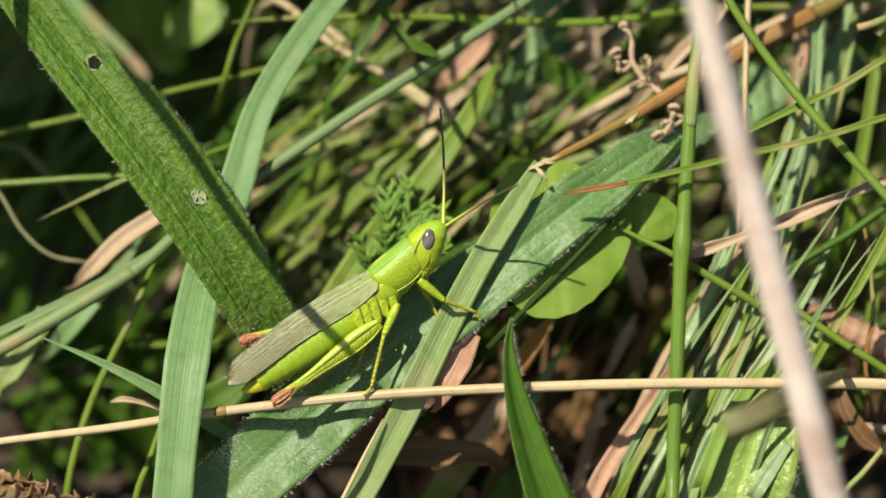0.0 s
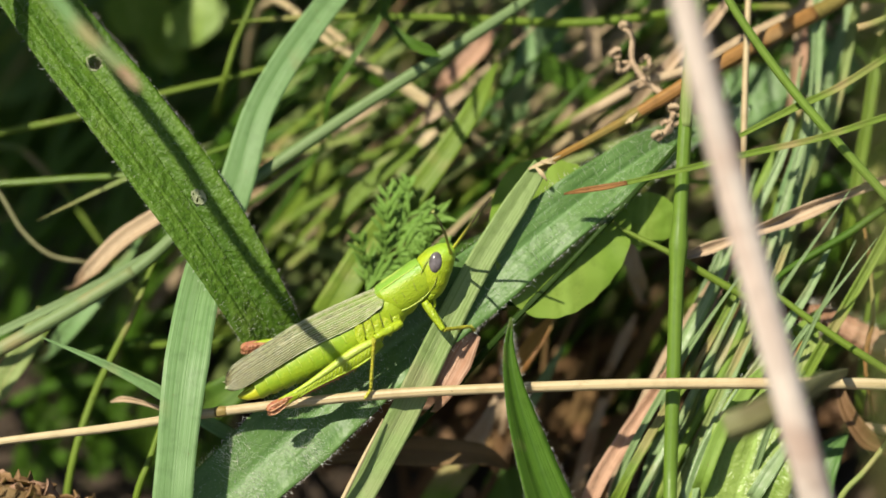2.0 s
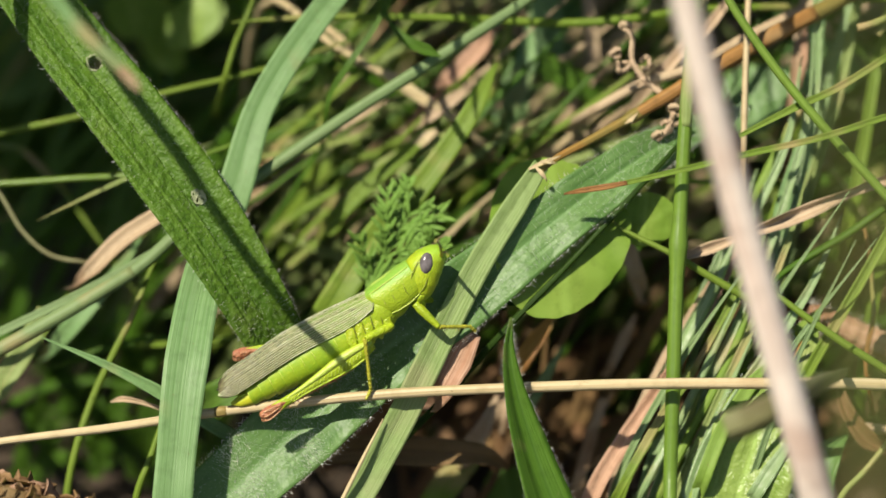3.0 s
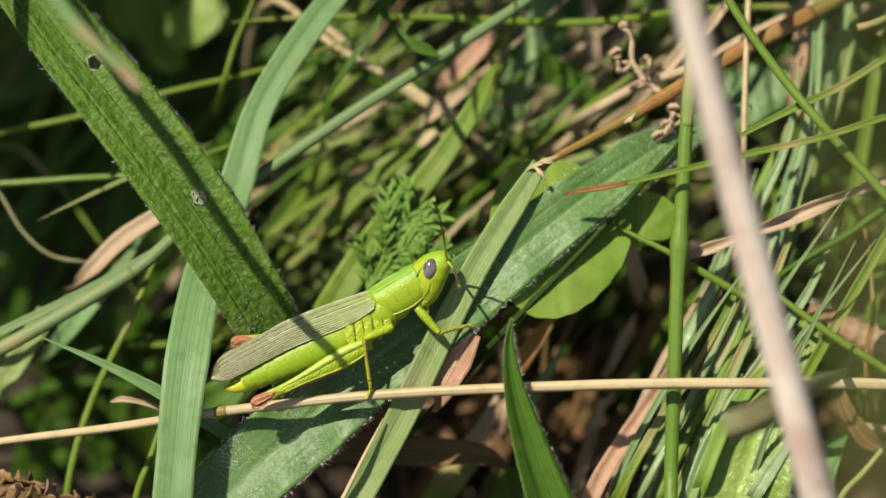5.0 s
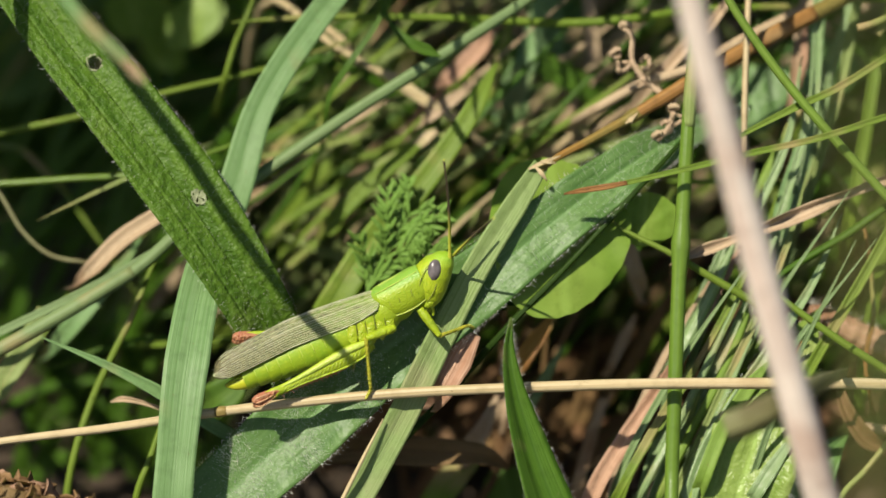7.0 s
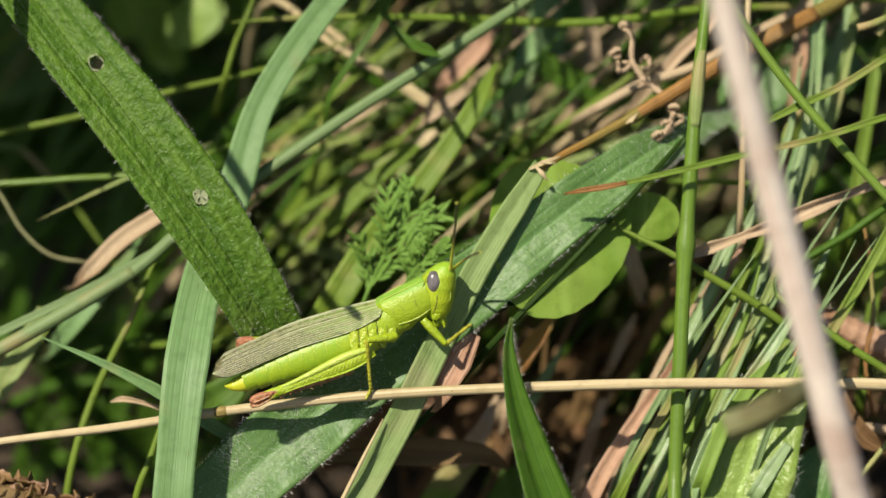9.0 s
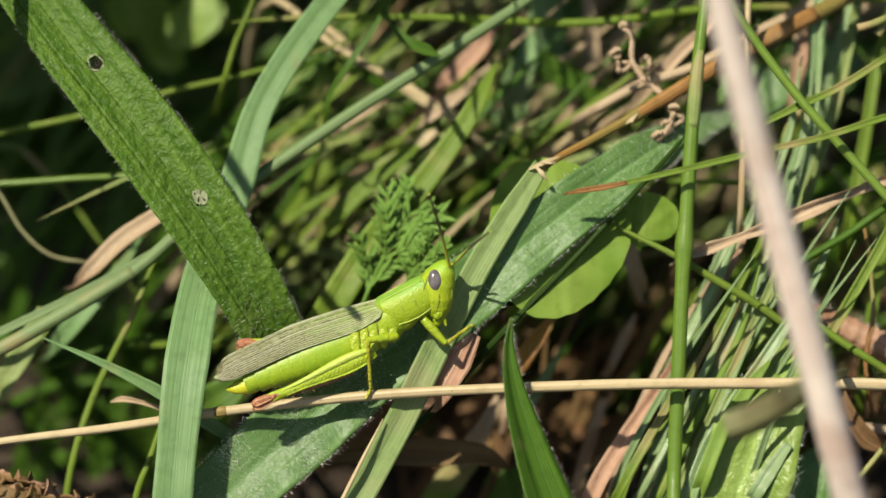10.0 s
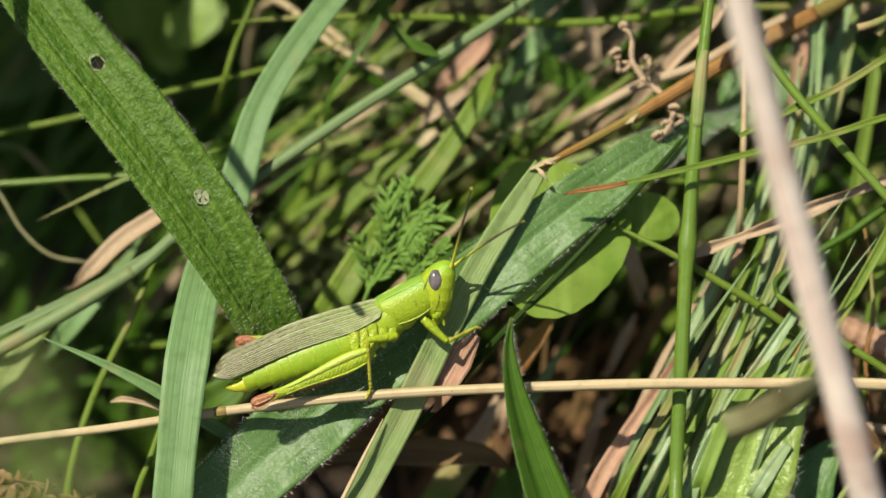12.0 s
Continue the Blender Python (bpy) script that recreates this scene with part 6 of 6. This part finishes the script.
# low leaves behind the big hairy leaf; the M_CLOVER ones carry shade in their colour
low = "low leaves in the shade"
rnd = random.Random(5)
for c, r, mat in (
    ((-24.58, 43.83, 44.92), 3.0, M_BROADLEAF), ((-31.02, 56.93, 39.6), 3.4, M_BROADLEAF), ((-26.1, 54.3, 39.05), 4.0, M_BROADLEAF), ((-22.64, 58.85, 38.94), 3.2, M_BROADLEAF), ((-28.35, 53.31, 37.34), 2.6, M_BROADLEAF),
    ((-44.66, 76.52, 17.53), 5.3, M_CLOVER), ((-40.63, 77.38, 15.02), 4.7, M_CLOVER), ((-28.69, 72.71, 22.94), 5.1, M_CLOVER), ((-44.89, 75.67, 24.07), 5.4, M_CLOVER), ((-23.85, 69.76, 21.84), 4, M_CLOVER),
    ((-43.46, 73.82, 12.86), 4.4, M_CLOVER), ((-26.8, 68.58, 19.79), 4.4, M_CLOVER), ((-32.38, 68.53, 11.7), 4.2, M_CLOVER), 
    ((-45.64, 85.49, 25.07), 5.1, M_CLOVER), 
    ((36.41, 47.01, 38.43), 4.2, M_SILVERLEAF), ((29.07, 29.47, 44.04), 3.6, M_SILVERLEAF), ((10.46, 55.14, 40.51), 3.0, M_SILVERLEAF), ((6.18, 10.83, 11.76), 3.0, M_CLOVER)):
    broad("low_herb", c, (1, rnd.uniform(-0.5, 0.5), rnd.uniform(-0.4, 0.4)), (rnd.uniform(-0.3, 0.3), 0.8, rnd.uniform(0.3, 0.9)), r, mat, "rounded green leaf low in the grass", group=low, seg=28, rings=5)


# ---- thatch and grass in the depth ----
def sward(name, count, seed, material, label, x_range, y_range, height, lean, width, flat=0.0):
    """Many blades that rise from the ground and bend over."""
    rnd = random.Random(seed)
    bm = bmesh.new()
    for k in range(count):
        x, y = rnd.uniform(*x_range), rnd.uniform(*y_range)
        ang = rnd.gauss(lean, 0.5)
        h = rnd.uniform(*height)
        out = h * rnd.uniform(0.7, 1.7) + flat
        dx, dy = math.cos(ang) * out, math.sin(ang) * out
        w = rnd.uniform(*width)
        z0 = -0.5 if not flat else rnd.uniform(0, 9)
        pts = [(x, y, z0), (x + dx * 0.25, y + dy * 0.25, z0 + h * 0.6), (x + dx * 0.65, y + dy * 0.65, z0 + h), (x + dx * 1.05, y + dy * 1.05, z0 + h * rnd.uniform(0.7, 1.15))]
        # nothing here may grow into the clearing round the animal
        if any(q[1] * 0.866 - (q[2] - 45) * 0.5 < 24 for q in pts):
            continue
        add_ribbon(bm, pts, [w * 0.8, w, w * 0.9, w * 0.1], fold=0.25, thick=0.1, steps=9, columns=2, turn=(rnd.uniform(-35, 35), rnd.uniform(-35, 35)), seed=k)
    ob = part(name, bm, material)
    return tagged(ob, label, "grass", kind="stuff")


sward("background_grass", 150, 1, M_GRASS, "tangled green meadow grass in the depth", (-65, 50), (32, 150), (22, 56), 0.35, (0.35, 1.0))
sward("deep_grass", 300, 2, M_DEEP, "dark green grass in the depth", (-65, 50), (32, 150), (12, 50), 0.35, (0.6, 1.6))
sward("pale_grass", 200, 3, M_PALEGRASS, "pale grey-green grass in the depth", (-40, 55), (32, 140), (18, 50), 0.35, (0.3, 0.9))
sward("dead_thatch", 210, 4, M_DEADLEAF, "beige and pinkish dead grass thatch", (-20, 60), (46, 115), (8, 44), 0.4, (0.35, 1.0), flat=3)
sward("straw_thatch", 170, 6, M_STRAW, "pale straw scraps in the thatch", (-24, 60), (46, 110), (8, 44), 0.4, (0.25, 0.65), flat=3)
sward("brown_thatch", 390, 7, M_BROWN, "dark brown rotting leaves on the soil", (-14, 60), (20, 130), (1, 10), 0.8, (0.8, 2.4), flat=8)


def streaks(name, count, seed, material, label, corner, across, upward, deep, width, slant=0.75):
    """Long straight blades that slant up to the right, one behind the other, in the sunlit thatch."""
    rnd = random.Random(seed)
    bm = bmesh.new()
    corner, across, upward, deep = Vector(corner), Vector(across), Vector(upward), Vector(deep)
    for k in range(count):
        mid = corner + across * rnd.random() + upward * rnd.random() + deep * rnd.random()
        ang = rnd.gauss(slant, 0.22)
        way = Vector((math.cos(ang), rnd.uniform(-0.25, 0.45), math.sin(ang) * 0.95))
        ln = rnd.uniform(7, 17)
        foot = mid - way * ln
        # the blade goes on down to the soil behind
        root = (foot.x - 0.5 * foot.z, foot.y + 0.75 * foot.z, -1)
        w = rnd.uniform(*width)
        bow = Vector((rnd.uniform(-0.6, 0.6), 0, rnd.uniform(-0.3, 0.9)))
        add_ribbon(bm, [root, tuple(foot), tuple(mid + bow), tuple(mid + way * ln)], [w, w, w * 0.9, w * 0.1], fold=0.3, thick=0.1, steps=10, columns=2, turn=(rnd.uniform(-40, 40), rnd.uniform(-20, 20)), seed=k)
    return tagged(part(name, bm, material), label, "grass", kind="stuff")


for name, count, sd, mat, label, wide in (
    ("thatch_grass", 16, 51, M_GRASS, "thin green grass slanting through the thatch", (0.4, 0.9)),
    ("thatch_straw", 10, 52, M_STRAW, "thin pale straw slanting through the thatch", (0.25, 0.6)),
    ("thatch_litter", 10, 53, M_DEADLEAF, "pinkish dead grass slanting through the thatch", (0.4, 1.1)),
    ("thatch_deep_grass", 26, 55, M_DEEP, "dark green grass slanting through the thatch", (0.4, 1.0)),
    ("thatch_pale_grass", 14, 54, M_PALEGRASS, "pale grey-green grass slanting through the thatch", (0.4, 0.9)),
):
    a, x, u, d = (Vector(q) for q in ((-15.05, 20.02, 31.67), (20.99, 20.02, 31.67), (-15.05, 29.56, 48.19), (-15.69, 35.57, 22.61)))
    streaks(name, count, sd, mat, label, a, x - a, u - a, d - a, wide)

for name, count, sd, mat, label, wide in (
    ("brown_litter", 8, 58, M_BROWN, "brown dead grass standing in the litter", (0.6, 1.6)),
):
    a, x, u, d = (Vector(q) for q in ((0.85, 12.33, 18.36), (20.99, 12.33, 18.36), (0.85, 17.63, 27.54), (0.88, 25.87, 9.81)))
    streaks(name, count, sd, mat, label, a, x - a, u - a, d - a, wide, 1.25)

# ---- blades close to the lens, and unseen shade plants added overhead ----
near_tip = blade("drooping_plant", [(-24.23, -25.62, 74.62), (-26.27, -24.49, 76.59), (-28.77, -23.29, 78.67), (-31.26, -21.81, 81.22), (-37.93, -18.52, 89.39), (-42.98, -15.2, 96.25), (-48.31, -12.11, 102.69), (-56.07, -6.09, 112.22), (-66.95, 1.06, 120.6), (-96, -60, 70), (-104, -58, -1)], [0.25, 0.85, 1.0, 1.0, 1.0, 1.1, 1.2, 1.2, 1.2, 1.2, 1.2], M_BLUEGRASS, "pale grass blade drooping in front of the hairy leaf", group=BLADES, steps=60)
bm = bmesh.new()
add_ribbon(bm, [(-24.18, -25.73, 74.63), (-24.94, -25.39, 75.42), (-25.85, -24.87, 76.32)], [0.25, 0.8, 0.6], steps=8, columns=4, fold=0.3, thick=0.18)
part("withered_tip", bm, M_DEADLEAF, near_tip, "withered pinkish tip").location = -near_tip.location


def shade_herb(x, y, height, count, size, seed):
    """An unseen leafy herb, added beside the view so that its shade falls on the low leaves."""
    rnd = random.Random(seed)
    ob = thing("shade_herb", [(x, y, -1)], "unseen leafy green herb added to shade the grass", "herb", "tall herbs")
    bm = bmesh.new()
    add_tube(bm, [(x, y, -1), (x + 2, y + 1, height * 0.5), (x + 4, y + 2, height)], [1.2, 1.0, 0.5], sides=8, steps=12)
    part("stem", bm, M_GRASS, ob).location = -ob.location
    for k in range(count):
        a = rnd.gauss(0.1, 0.9)
        q = Vector((x + 3, y + 1.5, height * (0.86 + 0.14 * k / count)))
        way = Vector((math.cos(a), math.sin(a) * 0.8, rnd.uniform(-0.02, 0.2)))
        ln = size * rnd.uniform(0.55, 1.25)
        bm = bmesh.new()
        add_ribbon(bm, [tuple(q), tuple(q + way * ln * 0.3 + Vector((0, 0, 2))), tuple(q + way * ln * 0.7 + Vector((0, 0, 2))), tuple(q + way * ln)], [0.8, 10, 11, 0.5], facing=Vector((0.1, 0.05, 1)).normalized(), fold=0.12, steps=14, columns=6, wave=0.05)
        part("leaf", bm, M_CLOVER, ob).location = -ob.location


shade_herb(-64, 22, 80, 16, 22, 1)
shade_herb(-66, 48, 84, 16, 24, 2)
shade_herb(-68, 72, 88, 14, 44, 3)
shade_herb(-92, 40, 86, 12, 40, 5)
shade_herb(-67, 19, 80, 14, 20, 6)


def shade_sward(count, seed):
    """Unseen tall grass, added to dapple the light: rooted behind the view, it arches forward above it."""
    rnd = random.Random(seed)
    bm = bmesh.new()
    for k in range(count):
        x, y = rnd.uniform(-50, 55), rnd.uniform(138, 185)
        reach, top = rnd.uniform(75, 140), rnd.uniform(78, 112)
        dx = rnd.uniform(-18, 12)
        pts = [(x, y, -1), (x + dx * 0.2, y - reach * 0.2, top * 0.7), (x + dx * 0.6, y - reach * 0.6, top), (x + dx, y - reach, top * rnd.uniform(0.82, 0.95))]
        w = rnd.uniform(3.5, 9.0)
        add_ribbon(bm, pts, [w, w, w * 0.9, 0.2], facing=Vector((rnd.uniform(-0.5, 0.5), -0.3, 1)).normalized(), steps=14, columns=3, seed=k)
    return tagged(part("tall_meadow_grass", bm, M_GRASS), "unseen tall green grass added to shade the thatch", "grass", kind="stuff")


shade_sward(620, 9)

# out-of-focus grass close to the lens, blown in and out by the wind
close_right = blade("near_grass_plant", [(22.89, -168.2, -1), (22.79, -157.95, 107.43), (21.69, -154.07, 122.14), (20.7, -153.58, 134.99), (20.01, -154.21, 145.91), (19.85, -156.13, 154.57)], [0.7, 0.9, 1.0, 0.95, 0.7, 0.1], M_YELLOWGRASS, "olive grass blade close in front, swaying", group=BLADES, steps=30)
close_left = thing("flowering_plant", [(-52, -190, -1)], "blurred pale flowering grass head close in front", "grass plant", "")
rnd = random.Random(3)
bm = bmesh.new()
add_tube(bm, [(-26.38, -158.95, -1), (-24.92, -148.05, 92.57), (-23.61, -143.62, 108.23), (-21.72, -142.45, 118.27), (-21.15, -142.92, 123.45)], [0.35, 0.35, 0.3, 0.2, 0.1], sides=6, steps=24)
part("stem", bm, M_YELLOWGRASS, close_left).location = -close_left.location
for q in ((-23.07, -141.55, 119.83), (-21.72, -142.45, 118.27), (-22.51, -142.11, 114.86), (-20.39, -142.72, 113.81), (-19.18, -143.02, 113.29), (-22.9, -142.48, 112.21), (-21.38, -142.94, 111.43)):
    bm = bmesh.new()
    q = Vector(q)
    way = Vector((rnd.uniform(-0.6, 1), rnd.uniform(-0.4, 0.4), rnd.uniform(0.2, 1))).normalized()
    add_ribbon(bm, [tuple(q - way * 1.4), tuple(q), tuple(q + way * 1.6)], [0.3, 1.1, 0.1], steps=8, columns=4, fold=0.5, thick=0.5)
    part("spikelet", bm, M_PALEGRASS, close_left).location = -close_left.location

# ---- what moves ----
def smooth_row(rows, t):
    """The values of the rows at t, by straight lines between them."""
    for a, b in zip(rows, rows[1:]):
        if t <= b[0]:
            f = (t - a[0]) / (b[0] - a[0])
            return [p + (q - p) * f for p, q in zip(a[1:], b[1:])]
    return list(rows[-1][1:])


def motions():
    lean = pose(0, 0, 0, -LEAN, 0, 0)
    # the animal: seconds, place in mm, pitch
    body_rows = [
        (0, -7.27, -2.33, 40.96, 35.2),
        (0.5, -7.19, -2.31, 41.00, 34.6),
        (0.8, -7.10, -2.35, 40.92, 34.2),
        (0.9, -6.80, -2.52, 40.62, 32.8),
        (1, -6.46, -2.74, 40.25, 30.9),
        (1.5, -6.66, -2.80, 40.14, 30.8),
        (1.75, -6.79, -2.94, 39.90, 30.4),
        (2, -6.91, -3.08, 39.67, 30.1),
        (2.5, -7.36, -3.17, 39.51, 31.1),
        (3, -7.71, -3.23, 39.41, 31.7),
        (5, -7.66, -3.15, 39.54, 25.7),
        (5.5, -7.94, -3.21, 39.44, 25.8),
        (6, -8.16, -3.19, 39.47, 26.1),
        (6.5, -8.23, -3.21, 39.45, 26.4),
        (7, -7.44, -3.13, 39.57, 24.6),
        (9, -7.16, -3.50, 38.94, 21.3),
        (9.5, -7.30, -3.56, 38.83, 22.3),
        (10, -7.13, -3.52, 38.91, 22.5),
        (10.5, -7.24, -3.39, 39.13, 24.5),
        (11, -7.24, -3.38, 39.15, 24.0),
        (11.5, -7.15, -3.38, 39.14, 23.4),
        (12, -7.18, -3.47, 38.99, 22.0),
    ]
    # antennae: seconds and the way each points (right, away, up) as the animal leans
    near_rows = [
        (0, -0.04, 0.28, 0.96),
        (0.5, -0.01, 0.27, 0.96),
        (0.8, 0.05, 0.35, 0.93),
        (0.9, -0.20, -0.35, 0.90),
        (1, -0.31, -0.93, 0.21),
        (1.5, -0.31, -0.93, 0.21),
        (2, -0.15, -0.94, 0.31),
        (2.5, 0.10, -0.98, 0.15),
        (3, -0.05, -0.99, 0.10),
        (5, -0.11, -0.88, 0.46),
        (5.5, -0.23, -0.89, 0.38),
        (6, -0.32, -0.90, 0.31),
        (6.5, -0.33, -0.92, 0.21),
        (7, -0.06, -0.64, 0.77),
        (9, 0.04, -0.86, 0.51),
        (9.5, -0.04, -0.89, 0.45),
        (10, -0.17, -0.81, 0.56),
        (10.5, -0.10, -0.60, 0.79),
        (11, -0.05, -0.53, 0.85),
        (11.5, 0.15, -0.79, 0.59),
        (12, 0.15, -0.78, 0.61),
    ]
    far_rows = [
        (0, 0.59, -0.74, 0.32),
        (0.5, 0.57, -0.76, 0.31),
        (0.8, 0.57, -0.74, 0.33),
        (0.9, 0.65, -0.15, 0.74),
        (1, 0.62, 0.55, 0.56),
        (1.5, 0.56, 0.54, 0.63),
        (1.75, 0.55, -0.20, 0.80),
        (2, 0.31, -0.86, 0.41),
        (2.5, 0.05, -1.00, 0.05),
        (3, 0.05, -1.00, -0.03),
        (5, 0.08, -0.98, -0.21),
        (5.5, 0.13, -0.96, -0.25),
        (6, 0.13, -0.96, -0.23),
        (6.5, 0.11, -0.97, -0.23),
        (7, 0.33, -0.89, 0.30),
        (9, 0.21, -0.97, 0.12),
        (9.5, 0.21, -0.97, 0.12),
        (10, 0.30, -0.92, 0.26),
        (10.5, 0.44, -0.84, 0.32),
        (11, 0.44, -0.84, 0.32),
        (11.5, 0.46, -0.82, 0.33),
        (12, 0.55, -0.76, 0.34),
    ]
    # how far the back tips forward: seconds, degrees
    roll_rows = [(0, 19), (0.8, 19), (1, 17), (1.5, 16), (2, 16), (2.5, 16), (3, 16), (5, 13), (6.5, 13), (7, 16), (9, 8), (9.5, 8), (10.5, 12), (12, 12)]
    times = [r[0] for r in body_rows]

    def body(t):
        x, y, z, pitch = smooth_row(body_rows, t)
        roll = smooth_row(roll_rows, t)[0]
        return Matrix.Translation(vec((x, y, z))) @ lean @ pose(0, 0, 0, 0, -pitch, 0) @ pose(0, 0, 0, roll, 0, 0)

    walk(grasshopper, [(t, body(t)) for t in times])
    # head: seconds, slant of the face, turn
    head_rows = [(0, 52, 0), (0.8, 52, 0), (1, 45, -6), (1.5, 45, -6), (2, 47, -4), (2.5, 50, 0), (3, 50, 0), (5, 46, -6), (5.5, 47, -8), (6.5, 46, -6), (7, 42, 0), (9, 28, -12), (9.5, 28, -10), (10, 27, -4), (10.5, 26, 0), (11, 26, 0), (12, 29, -4)]

    def nod(t):
        a, b = smooth_row(head_rows, t)
        return pose(7.35 * MM, 0, 0.72 * MM, 0, a, b)

    walk(hopper_head, [(t, nod(t)) for t in times])
    for feeler, rows in zip(hopper_feelers, (near_rows, far_rows)):
        keys = []
        for t in times:
            way = (lean.to_3x3() @ Vector(smooth_row(rows, t))).normalized()
            local = (body(t) @ nod(t)).to_3x3().inverted() @ way
            m = aim((0, 0, 0), local, (0.2, 0.1, 0.97))
            m.translation = feeler.location
            keys.append((t, m))
        walk(feeler, keys)
    # feet hold on while the body shifts: seconds and the foothold in mm
    holds = {
        ("fore", -1): [(0, *(2.96, -1.43, 39.33)), (0.5, *(2.96, -1.48, 39.24)), (1, *(2.51, -2.05, 38.24)), (3, *(2.41, -2.05, 38.24)), (5, *(2.26, -2, 38.33)), (9.5, *(2.31, -2.03, 38.29)), (12, *(2.91, -2.1, 38.16))],
        ("fore", 1): [(0, *(0.3, -1.15, 37)), (0.5, *(0.3, -1.15, 37)), (1, *(0.3, 1.27, 45.19)), (1.5, *(0.8, 1.89, 46.28)), (2, *(-0.2, 1.76, 44.04)), (2.5, *(0.81, -1.15, 37)), (12, *(0.81, -1.15, 37))],
        ("middle", -1): [(0, *(-6.39, -6.74, 34.53)), (12, *(-6.39, -6.74, 34.53))],
        ("middle", 1): [(0, *(-8.17, -2.79, 33.16)), (12, *(-8.17, -2.79, 33.16))],
    }
    hips = {("fore", -1): (5.3, -1.0, -1.1), ("fore", 1): (5.3, 1.0, -1.1), ("middle", -1): (2.6, -1.5, -1.6), ("middle", 1): (2.6, 1.4, -1.6)}
    bends = {("fore", -1): (0.1, -0.3, -1.0), ("fore", 1): (0.2, 0.6, 0.6), ("middle", -1): (-1.0, -0.5, 0.3), ("middle", 1): (-0.8, 0.5, 0.2)}
    for key, (thigh, shin, la, lb) in hopper_legs.items():
        upper, lower = [], []
        for t in times:
            hold = body(t).inverted() @ vec(smooth_row(holds[key], t)) / MM
            hip = Vector(hips[key])
            d = hold - hip
            reach = min(max(d.length, abs(la - lb) + 0.1), la + lb - 0.05)
            x = d.normalized()
            bend = Vector(bends[key])
            bend = (bend - x * bend.dot(x)).normalized()
            along = (la * la - lb * lb + reach * reach) / (2 * reach)
            knee = hip + x * along + bend * math.sqrt(max(0, la * la - along * along))
            upper.append((t, aim(hip, knee, (0.1, 0.05, 1))))
            lower.append((t, aim(knee, hip + x * reach, (0.9, 0.1, 0.4))))
        walk(thigh, upper)
        walk(shin, lower)
    # stems that the wind moves: seconds, shift to the right in mm
    sway(front_reed, [(0, 0), (0.5, -0.65), (1, -1.1), (1.5, -1.2), (2.5, -1.35), (3, -1.2), (5, -1.1), (6.5, -0.95), (7, -0.8), (8, 0.7), (9, 1.75), (9.5, 1.7), (10, 1.5), (10.5, 0.85), (11, 0.9), (11.5, 1.6), (12, 2.9)], 0)
    sway(near_tip, [(0, 0.6, 1.0), (0.5, 0.3, 0.5), (1, 0.1, 0.17), (1.5, 0, 0), (2.5, -0.1, -0.17), (5.5, -0.1, -0.17), (6.5, 0, 0), (7, 0.3, 0.5), (8, -0.6, 5), (8.8, -1.8, 9.3), (9.5, -1.8, 9.5), (10.5, -1.6, 8.9), (11, -1.5, 8.6), (11.5, -1.8, 9.4), (12, -1.6, 10)], 0)
    sway(close_right, [(0, 3.4), (1.5, 3.2), (2.2, 1.0), (3.2, -0.2), (4, 0.1), (5.5, -0.2), (6.5, 0.1), (7.2, 0.6), (8.4, 3.6), (12, 4.6)], 0)
    sway(close_left, [(0, -9), (9, -9), (11, -8.4), (11.5, -6), (11.7, -2), (12, 0)], 0)
    sway(hairy_leaf, [(0, 0), (7, 0), (9, 0.15), (10.5, 0.1), (11.5, 0.15), (12, 0.25)], 0)
    sway(bent_leaf, [(0, 0), (2, 0), (3, 0.02), (5, -0.1), (6.5, -0.15), (7, 0), (9, 0.05), (12, 0.08)], 55)
    sway(round_stem, [(0, 0), (0.5, -0.3), (1, -0.4), (2.5, -0.55), (5, -0.4), (6.5, -0.3), (7, -0.2), (9, 0.5), (9.5, 0.45), (10.5, 0.2), (11.5, 0.3), (12, 0.75)], 70)


def sway(ob, rows, height):
    """Shifts a stem (right, and up if given, in mm) or, with a height in mm, tilts it about its root so that it shifts by so much at that height."""
    base = ob.location.copy()
    keys = []
    for t, s, *up in rows:
        if height:
            keys.append((t, Matrix.Translation(base) @ pose(0, 0, 0, 0, math.degrees(math.atan2(s, height)), 0)))
        else:
            keys.append((t, Matrix.Translation(base + vec((s, 0, up[0] if up else 0)))))
    walk(ob, keys)


motions()
